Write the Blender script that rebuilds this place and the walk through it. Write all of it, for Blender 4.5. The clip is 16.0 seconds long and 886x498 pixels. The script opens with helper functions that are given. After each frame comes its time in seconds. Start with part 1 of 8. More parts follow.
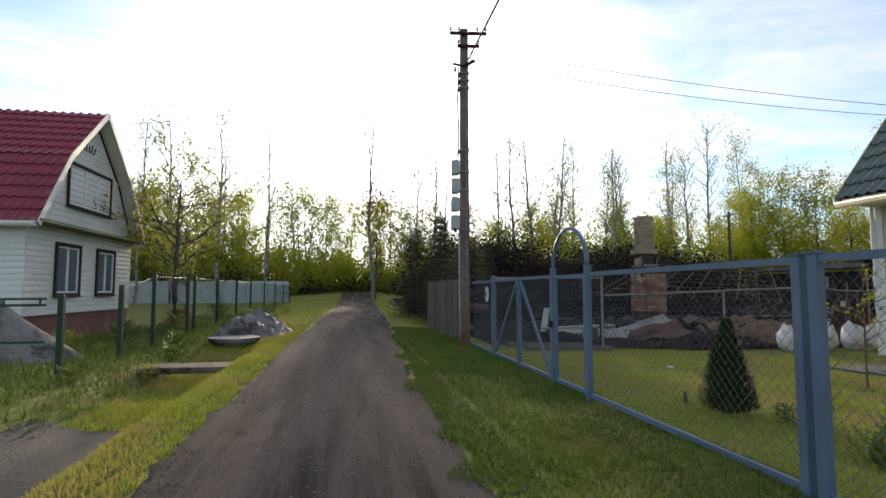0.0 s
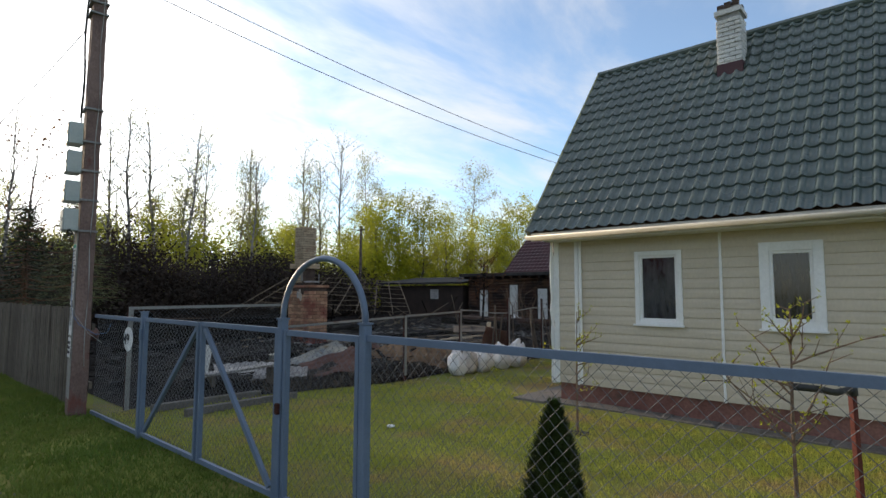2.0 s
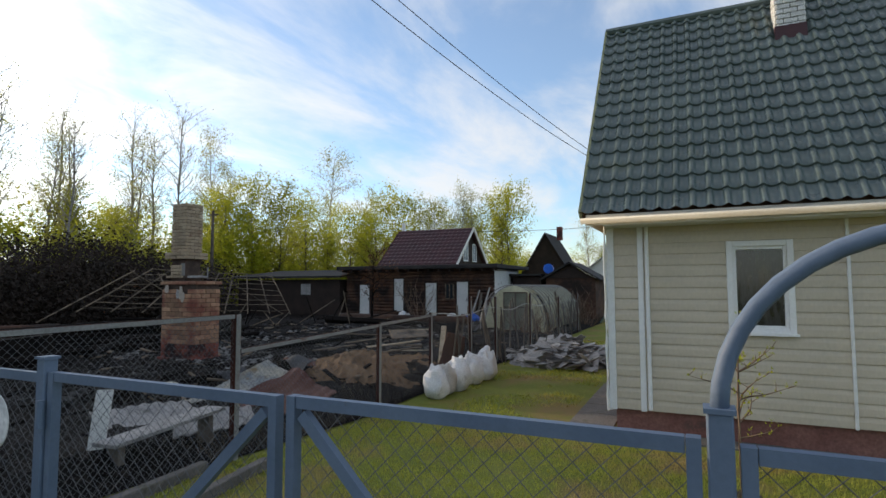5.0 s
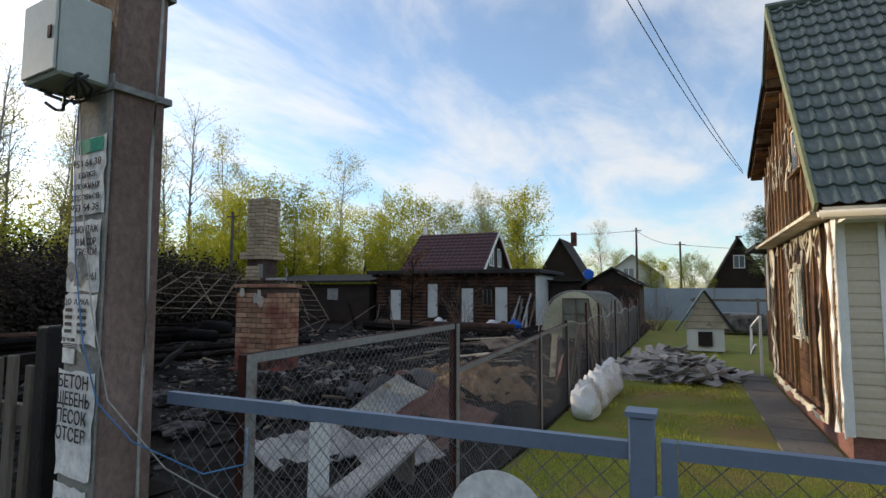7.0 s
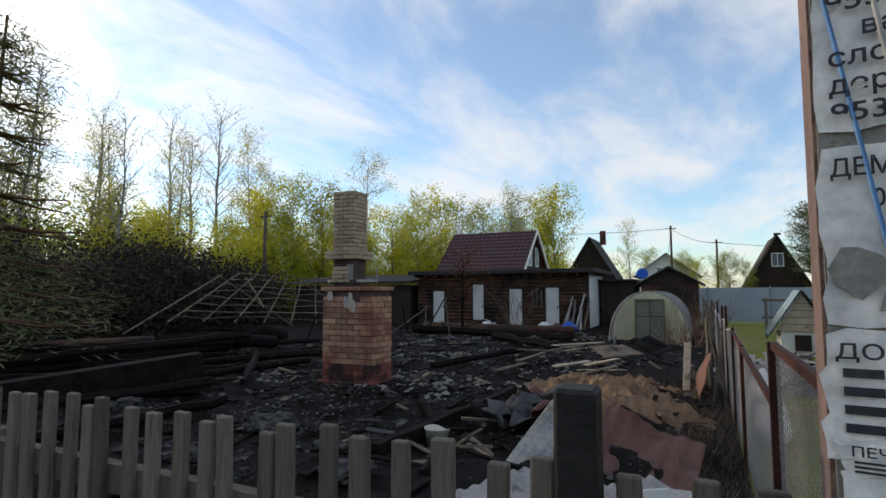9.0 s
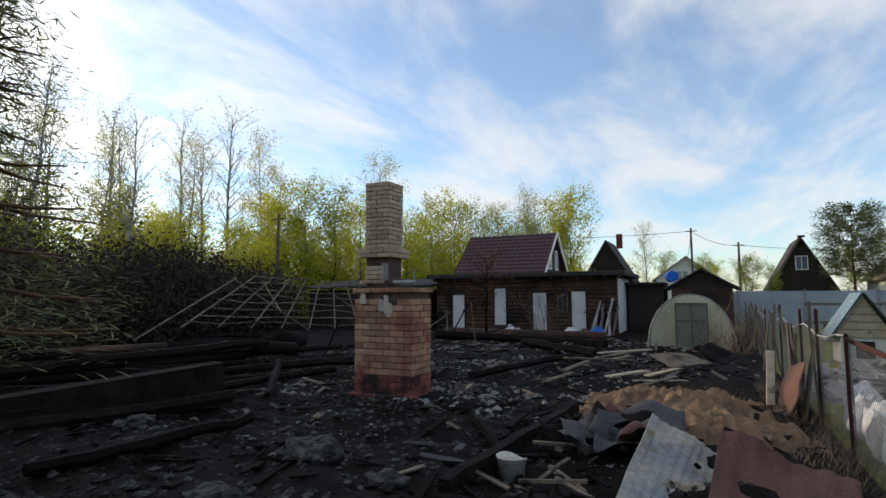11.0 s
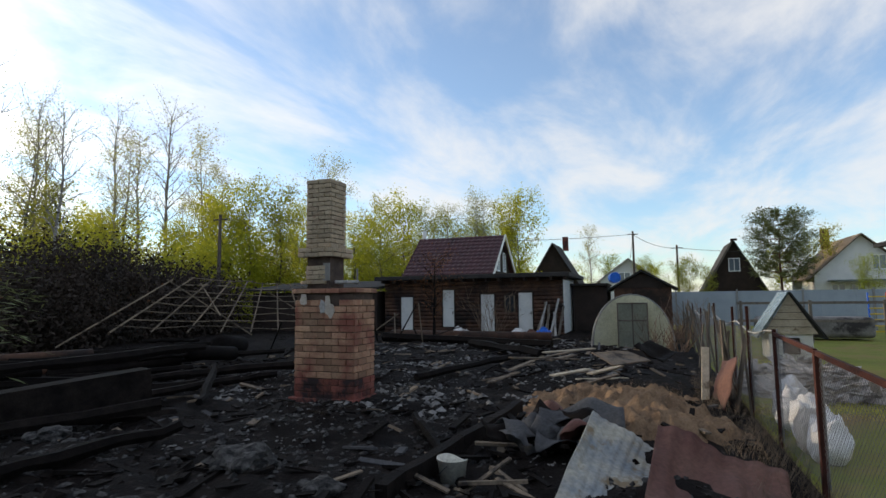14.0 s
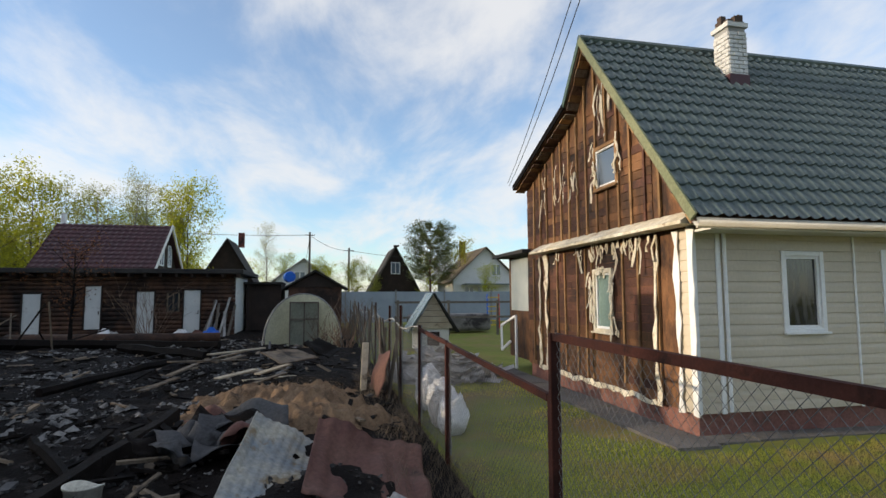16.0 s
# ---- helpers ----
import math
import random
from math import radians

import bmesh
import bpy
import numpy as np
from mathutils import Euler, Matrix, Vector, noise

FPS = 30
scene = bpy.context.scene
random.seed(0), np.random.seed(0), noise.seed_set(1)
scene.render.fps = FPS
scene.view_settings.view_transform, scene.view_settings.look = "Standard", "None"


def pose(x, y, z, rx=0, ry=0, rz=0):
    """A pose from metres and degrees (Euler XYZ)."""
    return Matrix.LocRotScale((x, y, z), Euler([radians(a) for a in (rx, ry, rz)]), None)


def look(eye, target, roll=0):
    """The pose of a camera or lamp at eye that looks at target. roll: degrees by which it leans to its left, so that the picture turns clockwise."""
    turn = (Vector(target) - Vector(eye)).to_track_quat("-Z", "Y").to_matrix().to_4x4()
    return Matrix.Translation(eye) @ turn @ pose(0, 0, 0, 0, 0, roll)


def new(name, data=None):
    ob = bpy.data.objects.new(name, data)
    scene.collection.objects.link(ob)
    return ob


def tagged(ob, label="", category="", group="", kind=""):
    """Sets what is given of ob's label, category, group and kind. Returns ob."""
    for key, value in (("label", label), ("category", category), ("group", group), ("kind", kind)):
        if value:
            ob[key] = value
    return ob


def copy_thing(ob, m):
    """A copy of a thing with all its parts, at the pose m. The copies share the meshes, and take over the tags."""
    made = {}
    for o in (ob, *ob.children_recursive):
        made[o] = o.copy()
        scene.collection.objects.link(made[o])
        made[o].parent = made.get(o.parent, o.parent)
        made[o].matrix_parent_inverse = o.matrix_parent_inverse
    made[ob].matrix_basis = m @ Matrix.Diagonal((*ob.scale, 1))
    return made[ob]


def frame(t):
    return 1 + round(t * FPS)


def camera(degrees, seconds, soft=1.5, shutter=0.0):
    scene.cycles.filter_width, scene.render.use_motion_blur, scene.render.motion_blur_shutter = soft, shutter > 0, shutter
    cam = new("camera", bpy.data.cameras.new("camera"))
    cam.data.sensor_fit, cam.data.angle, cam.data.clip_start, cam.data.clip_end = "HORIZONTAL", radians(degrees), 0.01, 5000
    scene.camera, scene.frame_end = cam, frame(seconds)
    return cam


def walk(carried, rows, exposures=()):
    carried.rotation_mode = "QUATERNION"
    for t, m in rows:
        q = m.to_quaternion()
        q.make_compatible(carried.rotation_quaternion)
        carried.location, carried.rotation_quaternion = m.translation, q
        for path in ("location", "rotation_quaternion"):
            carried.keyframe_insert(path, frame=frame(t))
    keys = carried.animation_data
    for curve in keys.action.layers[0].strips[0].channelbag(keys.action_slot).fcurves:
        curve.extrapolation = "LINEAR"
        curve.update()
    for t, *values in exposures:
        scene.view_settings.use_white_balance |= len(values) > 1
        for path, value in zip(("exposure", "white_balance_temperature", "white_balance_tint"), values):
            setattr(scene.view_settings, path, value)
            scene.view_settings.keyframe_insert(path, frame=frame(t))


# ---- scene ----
cam = camera(78.3, 16.0)
PATH = [
    (0, (-0.11, -0.086, 1.107), (0.231, 1.879, 1.257), -0.1),
    (0.5, (-0.099, 0.608, 1.342), (0.591, 2.48, 1.477), -0.2),
    (1, (-0.003, 1.283, 1.428), (1.021, 2.994, 1.58), 0.0),
    (1.5, (0.06, 1.887, 1.519), (1.363, 3.397, 1.672), 0.2),
    (2, (0.031, 2.49, 1.547), (1.519, 3.817, 1.711), 0.2),
    (2.5, (0.04, 3.157, 1.567), (1.624, 4.366, 1.731), 0.1),
    (3, (0.154, 3.761, 1.594), (1.792, 4.897, 1.758), 0.0),
    (3.3, (0.26, 4.127, 1.626), (1.929, 5.215, 1.793), 0.0),
    (3.5, (0.34, 4.336, 1.673), (2.026, 5.402, 1.826), -0.3),
    (6, (0.943, 7.537, 1.599), (2.789, 8.288, 1.761), 0.5),
    (6.2, (0.954, 7.794, 1.585), (2.795, 8.557, 1.75), 0.3),
    (6.5, (0.92, 8.121, 1.614), (2.75, 8.912, 1.771), 0.5),
    (7, (0.878, 8.741, 1.63), (2.698, 9.554, 1.79), 0.2),
    (7.5, (0.91, 9.325, 1.647), (2.724, 10.152, 1.814), -0.2),
    (8, (0.897, 9.895, 1.664), (2.704, 10.734, 1.829), 0.1),
    (8.5, (1.011, 10.461, 1.653), (2.811, 11.316, 1.816), 0.1),
    (9, (1.187, 10.888, 1.673), (2.992, 11.735, 1.834), -0.1),
    (11.5, (1.934, 11.969, 1.61), (3.718, 12.854, 1.796), -0.3),
    (12, (1.944, 11.98, 1.6), (3.719, 12.881, 1.789), -0.4),
    (12.5, (1.947, 11.979, 1.589), (3.713, 12.9, 1.779), -0.4),
    (13, (1.947, 11.958, 1.593), (3.703, 12.896, 1.78), -0.3),
    (13.5, (1.997, 11.914, 1.585), (3.774, 12.812, 1.772), -0.4),
    (14, (2.04, 11.869, 1.581), (3.903, 12.573, 1.77), -0.6),
    (14.5, (2.035, 11.829, 1.584), (3.991, 12.198, 1.771), -0.5),
    (15, (1.98, 11.824, 1.589), (3.971, 11.875, 1.77), -0.4),
    (15.5, (1.984, 11.822, 1.592), (3.964, 11.603, 1.77), -0.4),
    (15.8, (2.011, 11.825, 1.588), (3.972, 11.473, 1.765), -0.2),
    (16, (2.0, 11.833, 1.59), (3.946, 11.404, 1.766), -0.2),
]
walk(cam, [(t, look(eye, target, roll)) for t, eye, target, roll in PATH], exposures=[(0.0, 0.0, 6430, 10), (16.0, 0.0, 6430, 10)])

# ---- sky and sun ----
SUN_EL, SUN_X = radians(11.5), 0.05
SUN = Vector((SUN_X * math.cos(SUN_EL), math.cos(SUN_EL), math.sin(SUN_EL))).normalized()
sun_data = bpy.data.lights.new("sun", "SUN")
sun_data.energy, sun_data.angle, sun_data.color = 4.8, radians(1.0), (1.0, 0.80, 0.56)
sun = new("sun", sun_data)
sun.matrix_world = look(SUN * 60, (0, 0, 0))


def make_sky():
    world = bpy.data.worlds.new("sky")
    scene.world = world
    world.use_nodes = True
    nt = world.node_tree
    nt.nodes.clear()
    N = lambda kind, op="": node(nt, kind, op)
    sky = N("ShaderNodeTexSky")
    sky.sky_type, sky.sun_disc, sky.sun_elevation, sky.sun_rotation = "NISHITA", False, SUN_EL, math.atan2(SUN.x, SUN.y)
    sky.altitude, sky.air_density, sky.dust_density, sky.ozone_density = 50.0, 1.0, 0.4, 3.0
    geo = N("ShaderNodeTexCoord")
    sep = N("ShaderNodeSeparateXYZ")
    nt.links.new(geo.outputs["Generated"], sep.inputs[0])
    # a flat cloud deck: the view direction divided by its height
    up = math_node(nt, "MAXIMUM", sep.outputs[2], 0.0)
    up = math_node(nt, "ADD", up, 0.16)
    px = math_node(nt, "DIVIDE", sep.outputs[0], up)
    py = math_node(nt, "DIVIDE", sep.outputs[1], up)
    deck = N("ShaderNodeCombineXYZ")
    nt.links.new(px, deck.inputs[0]), nt.links.new(py, deck.inputs[1])
    turn = N("ShaderNodeMapping")
    turn.inputs["Rotation"].default_value = (0, 0, radians(28))
    turn.inputs["Scale"].default_value = (0.7, 1.25, 1.0)
    nt.links.new(deck.outputs[0], turn.inputs[0])
    big = N("ShaderNodeTexNoise")
    big.inputs["Scale"].default_value, big.inputs["Detail"].default_value, big.inputs["Roughness"].default_value = 1.5, 9.0, 0.58
    big.inputs["Distortion"].default_value = 0.35
    nt.links.new(turn.outputs[0], big.inputs["Vector"])
    cover = N("ShaderNodeMapRange")
    cover.interpolation_type = "SMOOTHSTEP"
    cover.inputs["From Min"].default_value, cover.inputs["From Max"].default_value = 0.36, 0.68
    nt.links.new(big.outputs[0], cover.inputs[0])
    # brightening of the thin cloud round the sun
    dotn = N("ShaderNodeVectorMath", op="DOT_PRODUCT")
    dotn.inputs[1].default_value = SUN
    nt.links.new(geo.outputs["Generated"], dotn.inputs[0])
    facing = math_node(nt, "MAXIMUM", dotn.outputs["Value"], 0.0)
    glow = math_node(nt, "POWER", facing, 14.0)
    wide = math_node(nt, "POWER", facing, 3.0)
    veil = math_node(nt, "MULTIPLY", glow, 0.9)
    haze = math_node(nt, "ADD", math_node(nt, "MULTIPLY", cover.outputs[0], 0.78), 0.14)
    cover2 = math_node(nt, "ADD", haze, veil)
    cover2 = math_node(nt, "MINIMUM", cover2, 1.0)
    cover2 = math_node(nt, "MULTIPLY", cover2, 0.92)
    bright = math_node(nt, "MULTIPLY", glow, 2.4)
    w2 = math_node(nt, "MULTIPLY", wide, 0.35)
    bright = math_node(nt, "ADD", bright, w2)
    bright = math_node(nt, "ADD", bright, CLOUD)
    white = N("ShaderNodeCombineColor")
    for i, k in enumerate((1.0, 0.985, 0.965)):
        nt.links.new(math_node(nt, "MULTIPLY", bright, k), white.inputs[i])
    gain = N("ShaderNodeVectorMath", op="SCALE")
    gain.inputs["Scale"].default_value = SKY
    nt.links.new(sky.outputs[0], gain.inputs[0])
    mix = N("ShaderNodeMix")
    nt.links.new(cover2, mix.inputs[0])
    nt.links.new(gain.outputs[0], mix.inputs[6])
    nt.links.new(white.outputs[0], mix.inputs[7])
    back = N("ShaderNodeBackground")
    back.inputs["Strength"].default_value = 1.0
    out = N("ShaderNodeOutputWorld")
    nt.links.new(mix.outputs[2], back.inputs[0])
    nt.links.new(back.outputs[0], out.inputs[0])


SKY, CLOUD = 0.27, 0.92


def node(nt, kind, op="", blend="MIX"):
    n = nt.nodes.new(kind)
    if kind == "ShaderNodeMix":
        n.data_type, n.blend_type = "RGBA", blend
    if op:
        n.operation = op
    return n


def math_node(nt, op, a, b=None):
    n = nt.nodes.new("ShaderNodeMath")
    n.operation = op
    for i, v in enumerate((a, b)):
        if v is None:
            continue
        if isinstance(v, (int, float)):
            n.inputs[i].default_value = v
        else:
            nt.links.new(v, n.inputs[i])
    return n.outputs[0]


make_sky()


# ---- materials ----
def mat(name, c1, c2, scale=4.0, rough=0.7, bump=0.2, fine=60.0, metal=0.0, spots=None, spot_scale=2.0, spot_at=(0.58, 0.7), stretch=(1, 1, 1),
        vary=0.0, sheen=0.3, translucent=0.0, gr=0.8):
    """Two colours mixed by broad noise, a finer grain on top, spots of a third colour with a shape of their own, and fine relief."""
    m = bpy.data.materials.new(name)
    m.use_nodes = True
    nt = m.node_tree
    bsdf = nt.nodes["Principled BSDF"]
    geo = node(nt, "ShaderNodeNewGeometry")
    mp = node(nt, "ShaderNodeMapping")
    mp.inputs["Scale"].default_value = stretch
    nt.links.new(geo.outputs["Position"], mp.inputs[0])
    def noise_of(sc, detail=5.0, rough_=0.6):
        n = node(nt, "ShaderNodeTexNoise")
        n.inputs["Scale"].default_value, n.inputs["Detail"].default_value, n.inputs["Roughness"].default_value = sc, detail, rough_
        nt.links.new(mp.outputs[0], n.inputs["Vector"])
        return n.outputs[0]
    def ranged(v, a, b, lo=0.0, hi=1.0):
        r = node(nt, "ShaderNodeMapRange")
        for i, x in enumerate((a, b, lo, hi)):
            r.inputs[i + 1].default_value = x
        nt.links.new(v, r.inputs[0])
        return r.outputs[0]
    def mixed(f, a, b, blend="MIX"):
        x = node(nt, "ShaderNodeMix", blend=blend)
        for i, v in ((0, f), (6, a), (7, b)):
            if isinstance(v, (int, float)):
                x.inputs[i].default_value = v
            elif isinstance(v, tuple):
                x.inputs[i].default_value = (*v, 1.0)
            else:
                nt.links.new(v, x.inputs[i])
        return x.outputs[2]
    broad = noise_of(scale)
    grain = noise_of(fine, 3.0)
    col = mixed(ranged(broad, 0.35, 0.65), c1, c2)
    g = node(nt, "ShaderNodeCombineColor")
    gv = ranged(grain, 0.3, 0.7, 0.72, 1.25)
    for i in range(3):
        nt.links.new(gv, g.inputs[i])
    col = mixed(gr, col, g.outputs[0], "MULTIPLY")
    if vary:
        info = node(nt, "ShaderNodeObjectInfo")
        v = ranged(info.outputs["Random"], 0.0, 1.0, 1.0 - vary, 1.0 + vary)
        g2 = node(nt, "ShaderNodeCombineColor")
        for i in range(3):
            nt.links.new(v, g2.inputs[i])
        col = mixed(1.0, col, g2.outputs[0], "MULTIPLY")
    if spots:
        sp = ranged(noise_of(spot_scale, 6.0, 0.65), *spot_at)
        col = mixed(sp, col, spots)
    nt.links.new(col, bsdf.inputs["Base Color"])
    nt.links.new(ranged(broad, 0.3, 0.7, max(rough - 0.1, 0.02), min(rough + 0.1, 1.0)), bsdf.inputs["Roughness"])
    bsdf.inputs["Metallic"].default_value = metal
    bsdf.inputs["Specular IOR Level"].default_value = sheen
    if bump:
        b = node(nt, "ShaderNodeBump")
        b.inputs["Strength"].default_value, b.inputs["Distance"].default_value = bump, 0.02
        both = math_node(nt, "ADD", math_node(nt, "MULTIPLY", broad, 0.6), math_node(nt, "MULTIPLY", grain, 0.4))
        nt.links.new(both, b.inputs["Height"])
        nt.links.new(b.outputs[0], bsdf.inputs["Normal"])
    if translucent:
        tr = node(nt, "ShaderNodeBsdfTranslucent")
        nt.links.new(col, tr.inputs[0])
        ms = node(nt, "ShaderNodeMixShader")
        ms.inputs[0].default_value = translucent
        out = nt.nodes["Material Output"]
        nt.links.new(bsdf.outputs[0], ms.inputs[1]), nt.links.new(tr.outputs[0], ms.inputs[2])
        nt.links.new(ms.outputs[0], out.inputs[0])
    return m


def glass(name, tint=(0.03, 0.035, 0.04)):
    m = bpy.data.materials.new(name)
    m.use_nodes = True
    b = m.node_tree.nodes["Principled BSDF"]
    b.inputs["Base Color"].default_value = (*tint, 1)
    b.inputs["Roughness"].default_value = 0.04
    b.inputs["Specular IOR Level"].default_value = 0.8
    return m


M = {
    "grass_soil": mat("grass_soil", (0.135, 0.158, 0.030), (0.195, 0.205, 0.048), 1.2, 0.95, 0.8, 45, spots=(0.22, 0.16, 0.066), spot_scale=0.8, spot_at=(0.49, 0.67), sheen=0.1),
    "far_ground": mat("far_ground", (0.06, 0.07, 0.025), (0.09, 0.09, 0.04), 0.3, 0.95, 0.4, 10, sheen=0.1),
    "road": mat("road", (0.050, 0.038, 0.034), (0.13, 0.10, 0.088), 1.1, 0.95, 1.5, 60, spots=(0.026, 0.020, 0.018), spot_scale=1.6, spot_at=(0.47, 0.62), stretch=(2.0, 0.16, 1), sheen=0.1),
    "gravel": mat("gravel", (0.12, 0.11, 0.10), (0.26, 0.24, 0.22), 9.0, 0.9, 0.3, 90, vary=0.3),
    "mud": mat("mud", (0.030, 0.024, 0.019), (0.07, 0.055, 0.042), 2.6, 0.6, 0.8, 30, sheen=0.25),
    "burnt": mat("burnt", (0.0032, 0.0025, 0.0023), (0.0125, 0.0097, 0.0086), 2.4, 0.85, 1.4, 38, spots=(0.040, 0.033, 0.029), spot_scale=5.5, spot_at=(0.56, 0.74), sheen=0.08),
    "charred": mat("charred", (0.0042, 0.0034, 0.0031), (0.0150, 0.0118, 0.0102), 5.0, 0.8, 0.7, 45, spots=(0.034, 0.027, 0.023), spot_scale=6, spot_at=(0.62, 0.8), sheen=0.08, vary=0.4),
    "ash": mat("ash", (0.05, 0.05, 0.049), (0.20, 0.195, 0.188), 6.0, 0.9, 0.5, 50, spots=(0.02, 0.02, 0.02), spot_scale=9, vary=0.4),
    "ash_dark": mat("ash_dark", (0.012, 0.012, 0.012), (0.10, 0.095, 0.09), 9.0, 0.9, 1.0, 40, spots=(0.008, 0.008, 0.008), spot_scale=12, spot_at=(0.45, 0.6)),
    "trim_green": mat("trim_green", (0.05, 0.084, 0.05), (0.07, 0.108, 0.065), 1.0, 0.4, 0.06, 30, sheen=0.5, gr=0.2),
    "poly_dim": mat("poly_dim", (0.30, 0.32, 0.26), (0.38, 0.39, 0.31), 1.5, 0.4, 0.06, 30, spots=(0.2, 0.21, 0.16), spot_scale=2, translucent=0.5),
    "stake_red": mat("stake_red", (0.085, 0.016, 0.013), (0.12, 0.025, 0.018), 6.0, 0.55, 0.2, 40, spots=(0.04, 0.015, 0.012), spot_scale=9),
    "sand": mat("sand", (0.235, 0.158, 0.098), (0.15, 0.099, 0.063), 3.2, 0.95, 1.8, 34, spots=(0.065, 0.045, 0.032), spot_scale=3.4, spot_at=(0.54, 0.68), sheen=0.1),
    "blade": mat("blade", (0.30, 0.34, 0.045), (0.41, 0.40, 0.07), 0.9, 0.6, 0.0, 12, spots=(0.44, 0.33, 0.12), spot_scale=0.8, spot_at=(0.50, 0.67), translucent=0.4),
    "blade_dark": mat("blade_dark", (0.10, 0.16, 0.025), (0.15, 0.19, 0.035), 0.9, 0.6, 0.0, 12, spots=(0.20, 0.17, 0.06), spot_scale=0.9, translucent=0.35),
    "blue_steel": mat("blue_steel", (0.105, 0.145, 0.215), (0.135, 0.18, 0.255), 3.0, 0.5, 0.12, 50, spots=(0.10, 0.085, 0.08), spot_scale=5, spot_at=(0.66, 0.74), gr=0.2),
    "grey_steel": mat("grey_steel", (0.19, 0.19, 0.19), (0.25, 0.25, 0.245), 3.0, 0.5, 0.15, 50, spots=(0.12, 0.05, 0.03), spot_scale=4, spot_at=(0.6, 0.7)),
    "rust_steel": mat("rust_steel", (0.030, 0.011, 0.009), (0.062, 0.022, 0.016), 5.0, 0.75, 0.3, 60, spots=(0.015, 0.008, 0.007), spot_scale=7, sheen=0.15),
    "wire": mat("wire", (0.10, 0.105, 0.115), (0.15, 0.15, 0.155), 20.0, 0.6, 0.0, 60, sheen=0.2),
    "cable": mat("cable", (0.02, 0.02, 0.02), (0.05, 0.05, 0.05), 3.0, 0.6, 0.0, 20),
    "cable_blue": mat("cable_blue", (0.05, 0.16, 0.36), (0.08, 0.2, 0.42), 3.0, 0.5, 0.0, 20),
    "cable_grey": mat("cable_grey", (0.3, 0.3, 0.29), (0.4, 0.4, 0.38), 3.0, 0.6, 0.0, 20),
    "concrete_pole": mat("concrete_pole", (0.125, 0.082, 0.072), (0.215, 0.15, 0.132), 2.0, 0.9, 1.3, 55, spots=(0.15, 0.06, 0.05), spot_scale=3.0, stretch=(1, 1, 0.6)),
    "concrete_smooth": mat("concrete_smooth", (0.20, 0.195, 0.185), (0.27, 0.265, 0.25), 3.0, 0.85, 0.3, 60, spots=(0.12, 0.115, 0.105), spot_scale=2),
    "paper": mat("paper", (0.62, 0.63, 0.64), (0.74, 0.74, 0.73), 5.0, 0.8, 0.15, 30, spots=(0.48, 0.47, 0.44), spot_scale=9),
    "ink": mat("ink", (0.025, 0.025, 0.035), (0.05, 0.05, 0.06), 20.0, 0.8, 0.0, 60),
    "paper_green": mat("paper_green", (0.02, 0.26, 0.17), (0.03, 0.31, 0.2), 8.0, 0.7, 0.0, 30),
    "box_paint": mat("box_paint", (0.33, 0.37, 0.36), (0.42, 0.45, 0.43), 3.0, 0.45, 0.08, 40, spots=(0.2, 0.2, 0.19), spot_scale=6, spot_at=(0.66, 0.74), gr=0.2),
    "siding": mat("siding", (0.50, 0.44, 0.34), (0.56, 0.49, 0.385), 1.2, 0.5, 0.06, 30, stretch=(1, 1, 0.5), gr=0.2),
    "siding_white": mat("siding_white", (0.62, 0.61, 0.57), (0.72, 0.71, 0.67), 1.2, 0.5, 0.06, 30, gr=0.2),
    "white_pvc": mat("white_pvc", (0.74, 0.74, 0.73), (0.8, 0.8, 0.79), 2.0, 0.4, 0.03, 30, gr=0.2),
    "singed": mat("singed", (0.70, 0.66, 0.55), (0.52, 0.45, 0.32), 3.0, 0.6, 0.35, 20, spots=(0.2, 0.13, 0.07), spot_scale=5),
    "roof_green": mat("roof_green", (0.070, 0.096, 0.092), (0.092, 0.122, 0.112), 1.0, 0.30, 0.06, 30, spots=(0.11, 0.125, 0.07), spot_scale=0.8, spot_at=(0.62, 0.8), sheen=0.6, gr=0.2),
    "moss_trim": mat("moss_trim", (0.15, 0.17, 0.095), (0.21, 0.22, 0.13), 3.0, 0.7, 0.2, 30),
    "gutter": mat("gutter", (0.52, 0.5, 0.45), (0.6, 0.58, 0.52), 2.0, 0.4, 0.05, 30, gr=0.2),
    "roof_red": mat("roof_red", (0.20, 0.012, 0.035), (0.26, 0.02, 0.05), 1.0, 0.45, 0.06, 30, sheen=0.5, gr=0.2),
    "roof_brown": mat("roof_brown", (0.045, 0.015, 0.019), (0.065, 0.022, 0.027), 1.0, 0.5, 0.06, 30, sheen=0.4, gr=0.2),
    "plinth": mat("plinth", (0.17, 0.075, 0.06), (0.24, 0.12, 0.095), 2.0, 0.85, 0.5, 30, spots=(0.1, 0.06, 0.05), spot_scale=3),
    "board": mat("board", (0.175, 0.085, 0.036), (0.105, 0.048, 0.023), 1.6, 0.75, 0.4, 30, spots=(0.032, 0.018, 0.013), spot_scale=1.3, spot_at=(0.44, 0.62), stretch=(2.5, 1, 1), vary=0.3),
    "panel": mat("panel", (0.115, 0.048, 0.03), (0.06, 0.028, 0.02), 1.2, 0.75, 0.3, 30, spots=(0.02, 0.013, 0.011), spot_scale=1.1, spot_at=(0.48, 0.62), vary=0.3),
    "batten": mat("batten", (0.30, 0.18, 0.08), (0.18, 0.095, 0.042), 2.2, 0.75, 0.4, 30, spots=(0.05, 0.028, 0.018), spot_scale=2.4, stretch=(1, 1, 0.4), vary=0.35),
